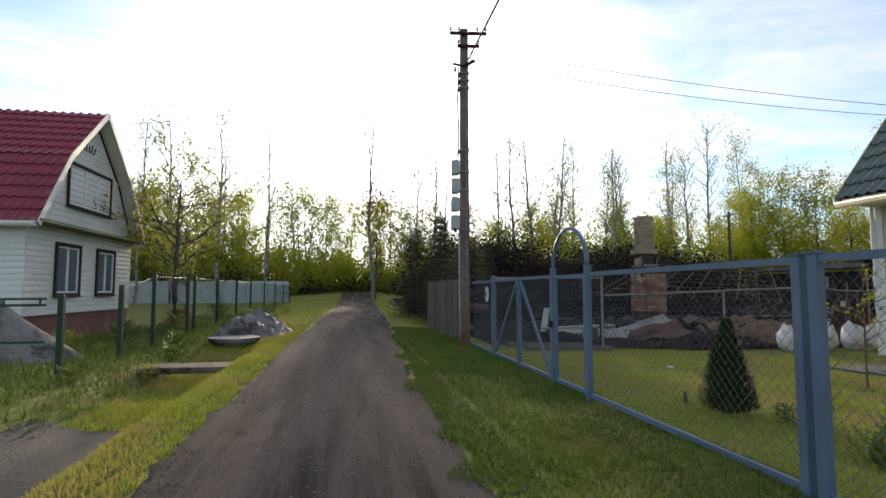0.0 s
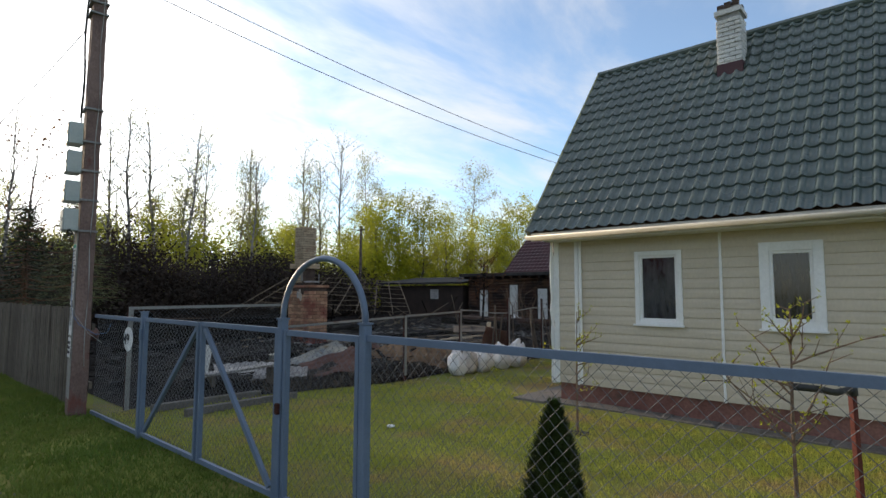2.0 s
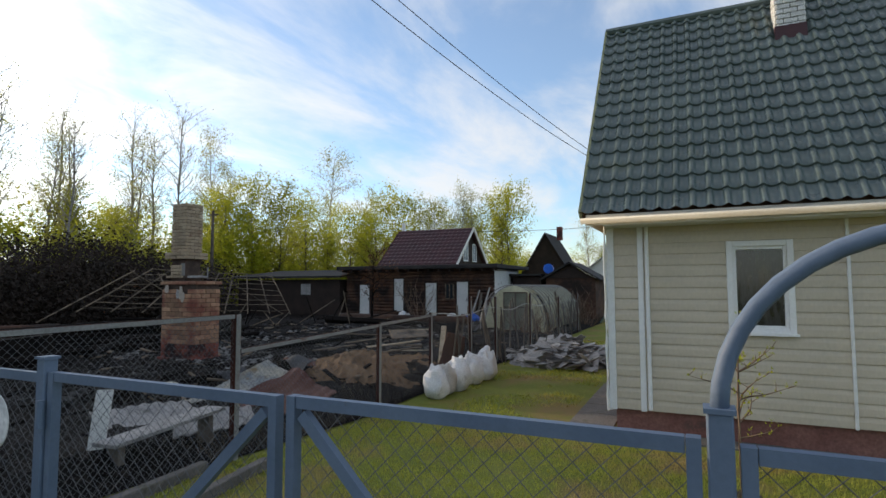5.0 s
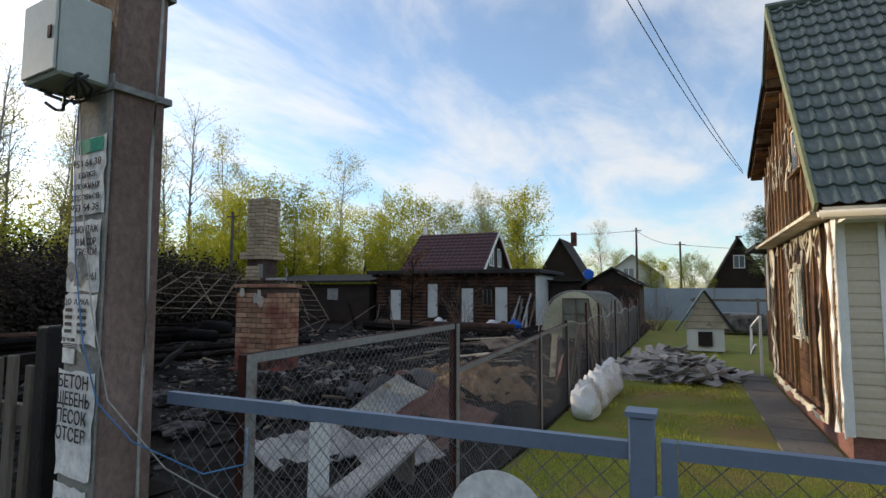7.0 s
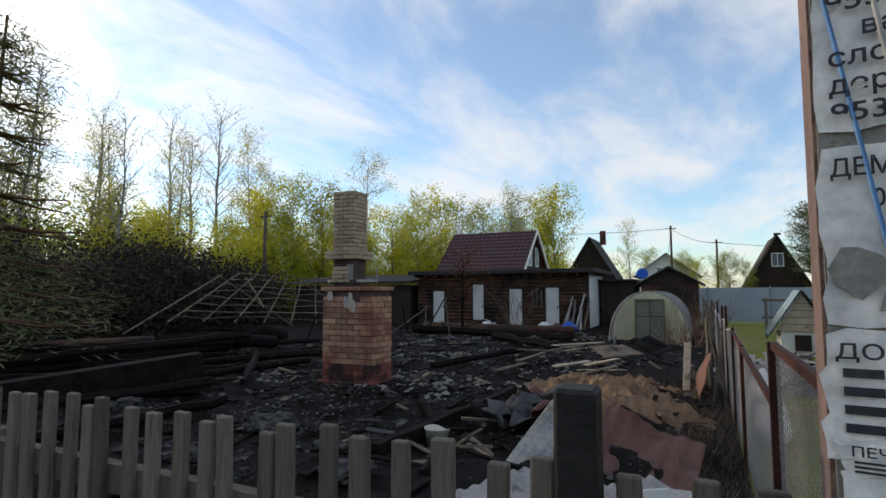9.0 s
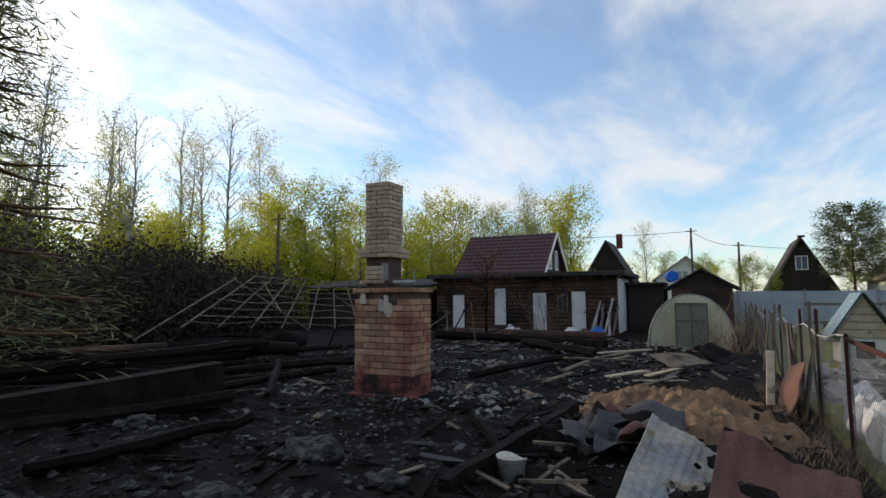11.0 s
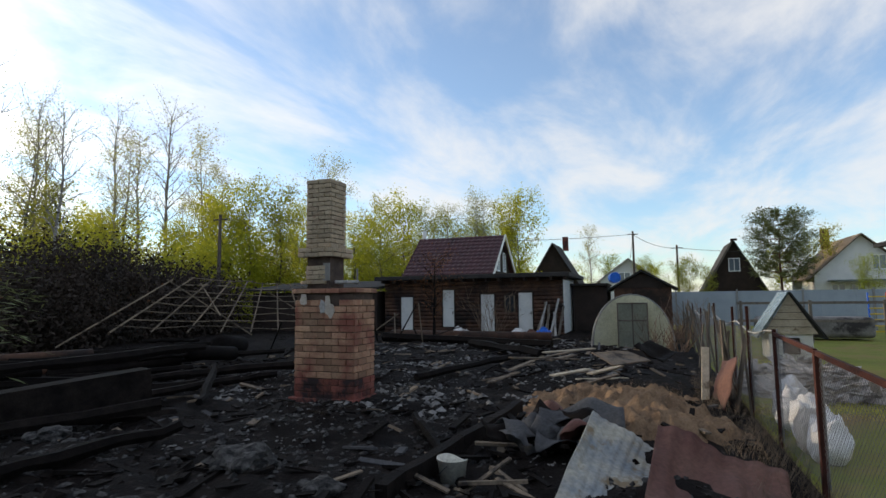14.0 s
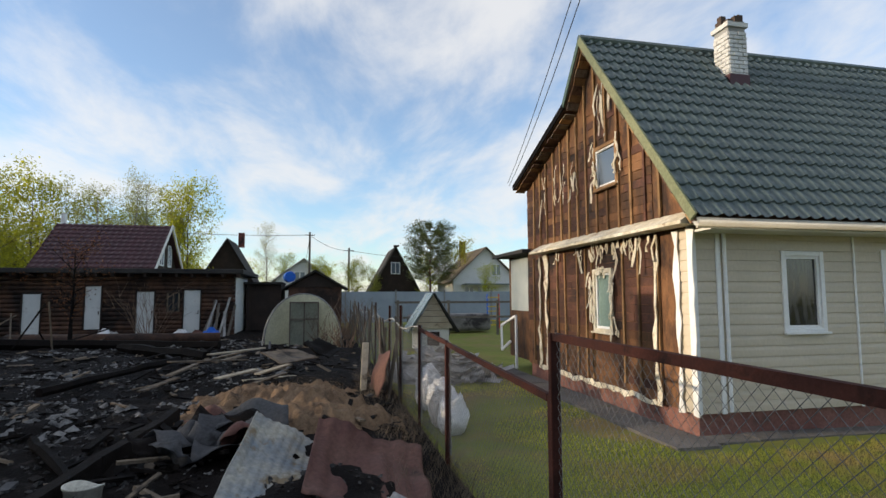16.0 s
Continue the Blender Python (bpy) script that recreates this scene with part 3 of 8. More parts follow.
def siding_courses(parent, axis, face, a0, a1, z0, z1, holes, material, step=0.14, proud=0.018):
    """Lapped siding planks, each a part, stopping at the openings."""
    z, shared = z0, {}
    while z < z1 - 0.02:
        top = min(z + step, z1)
        runs = [(a0, a1)]
        for ha, hb, hz0, hz1 in holes:
            if hz0 < (z + top) / 2 < hz1:
                runs = [r for a, b in runs for r in ((a, min(b, ha)), (max(a, hb), b)) if r[1] - r[0] > 0.02]
        for a, b in runs:
            key = (round(b - a, 3), round(top - z, 3))
            if key not in shared:
                bm = bmesh.new()
                L, h = b - a, top - z
                prof = ((0, 0), (-proud, 0.002), (-proud * 0.9, h * 0.55), (-0.002, h), (0, h))
                rows = []
                for u in (0, L):
                    if axis == "x-":
                        rows.append([bm.verts.new((d, u, q)) for d, q in prof])
                    elif axis == "x+":
                        rows.append([bm.verts.new((-d, u, q)) for d, q in prof])
                    elif axis == "y-":
                        rows.append([bm.verts.new((u, d, q)) for d, q in prof])
                    else:
                        rows.append([bm.verts.new((u, -d, q)) for d, q in prof])
                for i in range(4):
                    bm.faces.new((rows[0][i], rows[1][i], rows[1][i + 1], rows[0][i + 1]))
                bm.faces.new(rows[0][::-1]), bm.faces.new(rows[1])
                bmesh.ops.recalc_face_normals(bm, faces=bm.faces[:])
                shared[key] = mesh_of("plank", bm, material)
            ob = new("plank", shared[key])
            ob.location = (face, a, z) if axis[0] == "x" else (a, face, z)
            put_under(ob, parent)
        z += step


def tile_roof(a, b, up, along, pitch, row, material, name, parent, thick=0.02, wave=0.044, lip=0.030):
    """Pressed metal tiles: a = one lower corner, b = the other lower corner, up = vector up the slope."""
    a, b, up = Vector(a), Vector(b), Vector(up)
    L, S = (b - a).length, up.length
    u, v = (b - a) / L, up / S
    nrm = u.cross(v)
    if nrm.z < 0:
        nrm = -nrm
    nu = int(L / pitch * 8)
    svals = []
    k = 0
    while k * row < S:
        s0 = k * row
        s1 = min(s0 + row, S)
        svals += [(s0, lip), (s0 + (s1 - s0) * 0.5, lip * 0.5), (s1 - 0.004, 0.0)]
        k += 1
    verts = []
    for s, h in svals:
        for i in range(nu + 1):
            w = i / nu * L
            ph = (w / pitch) % 1.0
            hump = wave * (0.5 + 0.5 * math.cos(2 * math.pi * ph)) ** 2.2
            verts.append(a + u * w + v * s + nrm * (h + hump))
    n = nu + 1
    faces = [(j * n + i, j * n + i + 1, (j + 1) * n + i + 1, (j + 1) * n + i) for j in range(len(svals) - 1) for i in range(nu)]
    me = raw_mesh(name, verts, faces, material, False)
    smooth = [abs(me.polygons[i].normal.dot(nrm)) > 0.75 for i in range(len(me.polygons))]
    me.polygons.foreach_set("use_smooth", smooth)
    ob = new(name, me)
    put_under(ob, parent)
    return ob


def build_house():
    house = thing("house", 11, 2, 0, "beige sided house with green metal roof and fire-scorched timber gable", "house")
    wins = [(5.19, 5.77, 1.145, 2.14), (3.545, 4.045, 1.195, 2.13), (0.6, 1.2, 1.2, 2.15)]
    bm = bmesh.new()
    wall_x(bm, HX0 + 0.005, HX0 + 0.2, HY0, HY1 - 0.21, 0.1, 2.62, wins)
    part("front_wall", bm, "siding", house)
    front = part("siding", boxes((HX0 - 0.003, HX0 + 0.003, HY0, HY1 - 0.02, 2.60, 2.62)), "siding", house, "cream plastic lap siding")
    siding_courses(front, "x-", HX0, HY0, HY1 - 0.02, 0.10, 2.60, [(a - 0.05, b + 0.05, c - 0.05, d + 0.05) for a, b, c, d in wins], "siding")
    for a, b, c, d in wins:
        window_set(house, (HX0, a, c), b - a, d - c, "x-", "curtain_grey", tw=0.055 if a > 5 else 0.105)
    # white cover strips and corner boards of the front
    for y, w in ((6.80, 0.07), (4.62, 0.035), (7.17, 0.09), (2.6, 0.035)):
        part("cover_strip", soft(boxes((HX0 - 0.035, HX0 - 0.012, y - w / 2, y + w / 2, 0.09, 2.6))), "white_pvc", house, "white vertical cover strip")
    part("downpipe", tube(bmesh.new(), [(HX0 - 0.05, 6.72, 2.5), (HX0 - 0.05, 6.72, 0.12)], 0.025, 8), "white_pvc", house, "white downpipe")
    # plinth and the ground strip
    part("plinth", boxes((HX0 + 0.03, HX1 - 0.03, HY0, HY1 - 0.04, -0.35, 0.098)), "plinth", house, "red-brown painted plinth")
    part("back_wall", boxes((HX1 - 0.2, HX1, HY0, HY1 - 0.21, 0.1, 3.9)), "siding", house)
    part("end_wall", boxes((HX0 + 0.2, HX1 - 0.2, HY0, HY0 + 0.2, 0.1, 4.2)), "siding", house)
    # burnt gable: an upright wall with pointed top, openings through it
    build_gable(house)
    # roof: steep green front slope, shallower back slope with a break
    rx, rz = RIDGE
    ex, ez = EAVE
    up = (rx - ex, 0, rz - ez)
    y_out = HY1 + 0.27
    tile_roof((ex, y_out, ez), (ex, HY0 - 0.4, ez), up, None, 0.183, 0.292, "roof_green", "front_roof", house)
    deck = bmesh.new()
    for (xa, za), (xb, zb) in (((ex + 0.02, ez - 0.04), (rx, rz - 0.05)), ((rx, rz - 0.05), (11.3, 5.14)), ((11.3, 5.14), (14.05, 4.14))):
        d = Vector((xb - xa, 0, zb - za)).normalized()
        n = Vector((-d.z, 0, d.x))
        vs = [deck.verts.new(Vector((x, y, z)) - n * t) for y in (y_out, HY0 - 0.4) for x, z in ((xa, za), (xb, zb)) for t in (0.0, 0.05)]
        for f in ((0, 2, 3, 1), (4, 5, 7, 6), (0, 1, 5, 4), (2, 6, 7, 3), (0, 4, 6, 2), (1, 3, 7, 5)):
            deck.faces.new([vs[i] for i in f])
    bmesh.ops.recalc_face_normals(deck, faces=deck.faces[:])
    part("roof_deck", deck, "soffit", house, "scorched dark roof boarding")
    tile_roof((11.3, HY0 - 0.4, 5.14), (11.3, y_out, 5.14), (rx - 11.3, 0, rz - 5.14 + 0.02), None, 0.183, 0.292, "roof_green", "back_roof", house)
    bm = beam(bmesh.new(), (11.26, y_out + 0.01, 5.17), (14.08, y_out + 0.01, 4.15), 0.03, 0.12)
    part("back_bargeboard", bm, "charred", house, "charred back bargeboard")
    bm = beam(bmesh.new(), (rx, y_out + 0.01, rz), (11.29, y_out + 0.01, 5.15), 0.03, 0.1)
    part("upper_bargeboard", bm, "trim_green", house)
    bm = beam(bmesh.new(), (ex, y_out + 0.012, ez + 0.0), (rx, y_out + 0.012, rz + 0.0), 0.035, 0.13)
    part("bargeboard", bm, "moss_trim", house, "mossy green metal bargeboard")
    bm = tube(bmesh.new(), [(rx, y_out + 0.02, rz + 0.03), (rx, HY0 - 0.4, rz + 0.03)], 0.07, 8)
    part("ridge_cap", bm, "roof_green", house)
    bm = bmesh.new()
    g = [Vector((ex - 0.03 + 0.065 * math.cos(a), 0, ez - 0.05 + 0.065 * math.sin(a))) for a in [math.pi + i * math.pi / 8 for i in range(9)]]
    rows = [[bm.verts.new((p.x, y, p.z)) for p in g] for y in (y_out, HY0 - 0.4)]
    for i in range(8):
        bm.faces.new((rows[0][i], rows[0][i + 1], rows[1][i + 1], rows[1][i]))
    solid(bm, 0.006)
    part("gutter", bm, "gutter", house, "pale plastic half-round gutter", True)
    part("eave_soffit", boxes((ex + 0.03, HX0 - 0.004, HY0, HY1 + 0.02, ez - 0.14, ez - 0.11)), "siding_white", house)
    part("fascia", boxes((ex + 0.02, ex + 0.045, HY0 - 0.35, HY1 + 0.22, ez - 0.13, ez + 0.0)), "gutter", house)
    # chimney of white brick
    ch = part("chimney", boxes((9.87, 10.21, 4.63, 4.97, 4.9, 6.42)), "mortar_white", house, "white brick chimney with soot-dark cap")
    brick_shell(ch, 9.86, 10.22, 4.62, 4.98, 5.40, 6.30, 0.075, 0.18, "brick_white")
    part("chimney_cap", boxes((9.83, 10.25, 4.59, 5.01, 6.3, 6.38)), "brick_white", ch, "projecting white brick course")
    for k in range(8):
        a = k * math.pi / 4
        part("cap_brick", boxes((10.04 + 0.15 * math.cos(a) - 0.05, 10.04 + 0.15 * math.cos(a) + 0.05, 4.80 + 0.15 * math.sin(a) - 0.05, 4.80 + 0.15 * math.sin(a) + 0.05, 6.38, 6.45 + 0.05 * (k % 3))), "mortar", ch, "soot-dark crumbling brick")
    part("flashing", boxes((9.84, 10.24, 4.60, 5.00, 5.2, 5.44)), "roof_brown", ch)


def brick_shell(parent, x0, x1, y0, y1, z0, z1, course, length, material, low=None, low_z=0.0, skip=0.0, joint=0.010, depth=0.06, seed=5):
    """Bricks of all four sides of a pier, each one a part proud of the mortar core."""
    rnd = random.Random(seed)
    shared = {}
    def brick(sx, sy, sz, matname):
        key = (round(sx, 2), round(sy, 2), round(sz, 3), matname)
        if key not in shared:
            bm = bmesh.new()
            v = box(bm, 0, sx, 0, sy, 0, sz)
            for q in v:
                q.co = q.co + Vector([rnd.uniform(-0.003, 0.003) for _ in range(3)])
            bmesh.ops.bevel(bm, geom=bm.edges[:], offset=0.005, segments=1, affect="EDGES")
            shared[key] = mesh_of("brick", bm, matname)
        return shared[key]
    n = int((z1 - z0) / course)
    for k in range(n):
        z = z0 + k * course
        h = course - joint
        matname = low if low and z < low_z + rnd.uniform(-0.12, 0.12) else material
        off = (k % 2) * length / 2
        for side in range(4):
            a0, a1 = (y0, y1) if side < 2 else (x0, x1)
            p = a0 - off
            while p < a1 - 0.02:
                s, e = max(p, a0), min(p + length - joint, a1)
                p += length
                if e - s < 0.03 or rnd.random() < skip:
                    continue
                j = rnd.uniform(-0.004, 0.006)
                if side == 0:
                    ob = new("brick", brick(depth, e - s, h, matname)); ob.location = (x0 - 0.012 - j, s, z)
                elif side == 1:
                    ob = new("brick", brick(depth, e - s, h, matname)); ob.location = (x1 + 0.012 - depth + j, s, z)
                elif side == 2:
                    ob = new("brick", brick(e - s, depth, h, matname)); ob.location = (s, y0 - 0.012 - j, z)
                else:
                    ob = new("brick", brick(e - s, depth, h, matname)); ob.location = (s, y1 + 0.012 - depth + j, z)
                put_under(ob, parent)


def ribbon(pts, half, rnd, thick=0.006):
    """A crumpled strip along points on the gable, of uneven width."""
    bm = bmesh.new()
    rows = []
    for k, p in enumerate(pts):
        d = (pts[min(k + 1, len(pts) - 1)] - pts[max(k - 1, 0)]).normalized()
        side = d.cross(Vector((0, 1, 0))).normalized() * half * rnd.uniform(0.65, 1.2)
        out = Vector((0, rnd.uniform(-0.4, 0.4) * half, 0))
        rows.append((bm.verts.new(p - side - out), bm.verts.new(p + side + out)))
    for a, b in zip(rows, rows[1:]):
        bm.faces.new((a[0], a[1], b[1], b[0]))
    return solid(bm, thick) or bm


def build_gable(house):
    y = HY1
    # wall core of pointed outline, built from upright slices with the openings left out
    def top(x):
        rx, rz = RIDGE
        if x < rx:
            return EAVE[1] + (x - EAVE[0]) * (rz - EAVE[1]) / (rx - EAVE[0]) - 0.14
        if x < 11.3:
            return rz - (x - rx) * (rz - 5.14) / (11.3 - rx) - 0.14
        return 5.14 - (x - 11.3) * 1.0 / 2.75 - 0.14
    up = (9.88, 10.56, 3.44, 4.12)
    lo = (10.16, 10.68, 1.04, 2.0)
    bm = bmesh.new()
    cuts = sorted(set([HX0, up[0], up[1], lo[0], lo[1], RIDGE[0], 11.3, HX1] + [HX0 + 0.2 + 0.25 * i for i in range(22)]))
    for a, b in zip(cuts, cuts[1:]):
        c = (a + b) / 2
        spans, z = [], 0.1
        for h in sorted([h for h in (lo, up) if h[0] < c < h[1]], key=lambda q: q[2]):
            spans.append((z, h[2]))
            z = h[3]
        for z0, z1 in spans:
            box(bm, a, b, y - 0.2, y, z0, z1)
        v = [bm.verts.new(p) for p in ((a, y - 0.2, z), (b, y - 0.2, z), (b, y, z), (a, y, z), (a, y - 0.2, top(a)), (b, y - 0.2, top(b)), (b, y, top(b)), (a, y, top(a)))]
        for f in ((3, 2, 1, 0), (4, 5, 6, 7), (0, 1, 5, 4), (1, 2, 6, 5), (2, 3, 7, 6), (3, 0, 4, 7)):
            bm.faces.new([v[i] for i in f])
    gable = part("gable_wall", bm, "board", house, "scorched brown timber gable wall")
    rnd = random.Random(21)
    # boards of the lower courses and above, lying across
    z = 0.12
    while z < 5.6:
        h = 0.135
        x = 8.95
        while x < HX1 - 0.1:
            L = rnd.uniform(0.5, 1.9)
            e = min(x + L, HX1 - 0.02)
            for seg in clip_runs(x, e, z, z + h, (lo, up)):
                if seg[1] - seg[0] > 0.05 and top((seg[0] + seg[1]) / 2) > z + h + 0.03 and top(seg[0]) > z + h and top(seg[1]) > z + h:
                    in_panel = 0.95 < z < 2.3
                    bm = boxes((seg[0] + 0.004, seg[1] - 0.004, y, y + rnd.uniform(0.012, 0.02), z + 0.006, z + h - 0.004))
                    part("board", bm, "panel" if in_panel or rnd.random() < 0.22 or (z > 2.7 and rnd.random() < 0.35) else "board", gable)
            x = e
        z += h
    # upright battens
    for x in [8.9 + 0.42 * i + rnd.uniform(-0.06, 0.06) for i in range(12)]:
        if lo[0] - 0.06 < x < lo[1] + 0.06:
            x = lo[1] + 0.12
        z0, z1 = rnd.uniform(0.15, 0.3), 2.44
        lean = rnd.uniform(-0.03, 0.03)
        part("batten", beam(bmesh.new(), (x, y + 0.03, z0), (x + lean, y + 0.03, z1), 0.045, 0.035, (0, 1, 0)), "batten", gable)
    for x in [8.75 + 0.36 * i for i in range(14)]:
        t = top(x) - 0.06
        if up[0] - 0.05 < x < up[1] + 0.05:
            for z0, z1 in ((2.66, up[2] - 0.08), (up[3] + 0.08, t)):
                if z1 > z0 + 0.1:
                    part("batten", beam(bmesh.new(), (x, y + 0.03, z0), (x, y + 0.03, z1), 0.05, 0.035, (0, 1, 0)), "batten", gable)
        elif t > 2.8:
            part("batten", beam(bmesh.new(), (x, y + 0.03, 2.66), (x + rnd.uniform(-0.03, 0.03), y + 0.03, t), 0.05, 0.035, (0, 1, 0)), "batten" if rnd.random() < 0.7 else "panel", gable)
    # windows of the gable
    window_set(house, (lo[0], y + 0.022, lo[2]), lo[1] - lo[0], lo[3] - lo[2], "y+", "curtain", "singed", 0.06)
    window_set(house, (up[0], y + 0.022, up[2]), up[1] - up[0], up[3] - up[2], "y+", "glass_blue", "batten", 0.05)
    # the pent board between the storeys
    bm = bmesh.new()
    v = [bm.verts.new(p) for x in (7.95, 13.1) for p in ((x, y + 0.02, 2.70), (x, y + 0.30, 2.54), (x, y + 0.30, 2.50), (x, y + 0.02, 2.50))]
    for f in ((0, 1, 5, 4), (1, 2, 6, 5), (2, 3, 7, 6), (3, 0, 4, 7), (3, 2, 1, 0), (4, 5, 6, 7)):
        bm.faces.new([v[i] for i in f])
    part("pent_board", bm, "singed", house, "singed cream pent ledge between storeys")
    # what is left of the siding by the corner
    rest = part("siding_rest", boxes((HX0 - 0.02, HX0 + 0.03, y + 0.004, y + 0.035, 0.08, 2.5)), "white_pvc", house, "white corner board left by the fire")
    siding_courses(rest, "y+", y + 0.002, HX0 + 0.03, 8.45, 0.10, 2.5, [], "siding")
    for x, w, m in ((8.42, 0.09, "white_pvc"), (8.12, 0.10, "white_pvc"), (8.88, 0.07, "singed"), (12.75, 0.12, "singed"), (13.1, 0.08, "singed")):
        q = 0.012 if m == "white_pvc" else 0.04
        bm = ribbon([Vector((x + rnd.uniform(-q, q), y + 0.05 + rnd.uniform(0, q), 0.08 + 2.38 * k / 12)) for k in range(13)], w / 2, rnd, 0.014)
        part("cover_strip", bm, m, house, "warped pale cover strip")
    # melted rags of siding along the ledges and round the windows
    def rags(n, xa, xb, za, zb, l0, l1, name="melted_siding"):
        for _ in range(n):
            x, z = rnd.uniform(xa, xb), rnd.uniform(za, zb)
            p, w = Vector((x, y + 0.07, z)), rnd.uniform(0.008, 0.028)
            pts = [p]
            for _k in range(rnd.randint(2, 4)):
                p = p + Vector((rnd.uniform(-0.06, 0.06), rnd.uniform(-0.02, 0.03), -rnd.uniform(l0, l1)))
                pts.append(p)
            part(name, ribbon(pts, w, rnd), "singed", house, "melted hanging rag of plastic siding")
    rags(26, 8.9, 12.2, 2.42, 2.5, 0.03, 0.11)
    rags(8, 8.8, 12.9, 2.4, 2.5, 0.08, 0.2)
    rags(12, lo[0] - 0.16, lo[0] - 0.04, 1.1, 2.05, 0.05, 0.12)
    rags(12, lo[1] + 0.04, lo[1] + 0.16, 1.1, 2.1, 0.05, 0.12)
    rags(7, lo[0], lo[1], lo[3] + 0.05, lo[3] + 0.1, 0.02, 0.06)
    rags(9, up[0] - 0.1, up[0], 3.6, 4.3, 0.04, 0.12)
    rags(9, up[1], up[1] + 0.1, 3.6, 4.3, 0.04, 0.12)
    rags(8, 9.9, 10.6, 5.0, 5.5, 0.1, 0.25)
    rags(16, 11.2, 13.6, 3.6, 4.3, 0.06, 0.2)
    bm = ribbon([Vector((x, y + 0.08 + rnd.uniform(0, 0.06), 0.12 + rnd.uniform(-0.03, 0.04))) for x in spread(8.9, 13.0, 0.16)], 0.045, rnd)
    part("base_trim", bm, "singed", house, "curled pale trim along the base")
    # small projecting porch end beyond the gable
    porch = part("porch", boxes((13.9, 15.6, 5.2, 7.05, 0.1, 1.25), (13.9, 13.98, 6.97, 7.05, 1.25, 2.6), (15.5, 15.6, 6.95, 7.05, 1.25, 2.6)), "board", house, "brown boarded porch")
    part("porch_roof", boxes((13.7, 16.0, 5.0, 7.4, 2.6, 2.68)), "felt", porch)
    part("porch_wall", boxes((14.3, 15.5, 6.98, 7.04, 1.25, 2.55)), "box_paint", porch, "pale porch wall")
    bm = bmesh.new()
    for a, b in (((14.4, 7.32, 1.14), (15.2, 7.42, 0.88)), ((15.2, 7.42, 0.88), (15.1, 7.44, 0.28)), ((15.1, 7.44, 0.28), (14.6, 7.4, 0.52)), ((14.4, 7.32, 1.14), (14.4, 7.32, -0.1))):
        beam(bm, a, b, 0.05, 0.05)
    part("stair_rail", bm, "white_pvc", porch, "white stair rail")
    # scorched boards under the overhang, one by one, with rafter ends between
    for (xa, za), (xb, zb), n in (((RIDGE[0], RIDGE[1]), (11.3, 5.14), 8), ((11.3, 5.14), (14.05, 4.14), 19), (RIDGE, EAVE, 24)):
        d = Vector((xb - xa, 0, zb - za))
        nrm = Vector((-d.z, 0, d.x)).normalized()
        nrm = nrm if nrm.z > 0 else -nrm
        for k in range(n):
            if rnd.random() < 0.08:
                continue
            c = Vector((xa, 0, za)) + d * ((k + 0.5) / n) - nrm * rnd.uniform(0.115, 0.13)
            w = d.length / n * 0.86
            a, b = Vector((c.x, y + 0.03, c.z)), Vector((c.x, y + 0.25 + rnd.uniform(-0.01, 0.005), c.z))
            part("soffit_board", beam(bmesh.new(), a, b, w, 0.02, nrm), ("soffit", "batten", "old_wood")[rnd.randrange(3)], house)


def clip_runs(a, b, z0, z1, holes):
    runs = [(a, b)]
    for h in holes:
        if z1 > h[2] and z0 < h[3]:
            runs = [r for p, q in runs for r in ((p, min(q, h[0])), (max(p, h[1]), q)) if r[1] - r[0] > 0.03]
    return runs


# ---- fences ----
def chain_link(bm, a, b, z0a, z1a, z0b, z1b, cell=0.055, r=0.0014):
    """Crossing diagonal wires between two posts; heights at each end."""
    a, b = Vector((a[0], a[1], 0)), Vector((b[0], b[1], 0))
    L = (b - a).length
    u = (b - a) / L
    side = Vector((-u.y, u.x, 0)) * r * 1.5
    H = max(z1a - z0a, z1b - z0b)
    def at(s, h):
        f = s / L
        z0, z1 = z0a + (z0b - z0a) * f, z1a + (z1b - z1a) * f
        return a + u * s + Vector((0, 0, z0 + (z1 - z0) * h / H))
    step = cell * 1.35
    n = int((L + H) / step) + 1
    for sgn in (1, -1):
        for i in range(n):
            c = i * step - (H if sgn > 0 else 0)
            if sgn > 0:
                s0, s1 = max(c, 0), min(c + H, L)
                h0, h1 = s0 - c, s1 - c
            else:
                s0, s1 = max(c - H, 0), min(c, L)
                h0, h1 = c - s0, c - s1
            if s1 - s0 < 0.01:
                continue
            p, q = at(s0, h0), at(s1, h1)
            d = (q - p).normalized()
            w = d.cross(Vector((-u.y, u.x, 0))).normalized() * r
            off = side * sgn * 0.4
            ring = (w, side * 0.67, -w, -side * 0.67)
            A = [bm.verts.new(p + off + k) for k in ring]
            B = [bm.verts.new(q + off + k) for k in ring]
            for k in range(4):
                bm.faces.new((A[k], A[(k + 1) % 4], B[(k + 1) % 4], B[k]))
    return bm


FX = 2.31


def rect_bar(parent, name, a, b, w, h, material, label="", up=(0, 0, 1)):
    return part(name, beam(bmesh.new(), a, b, w, h, up), material, parent, label)


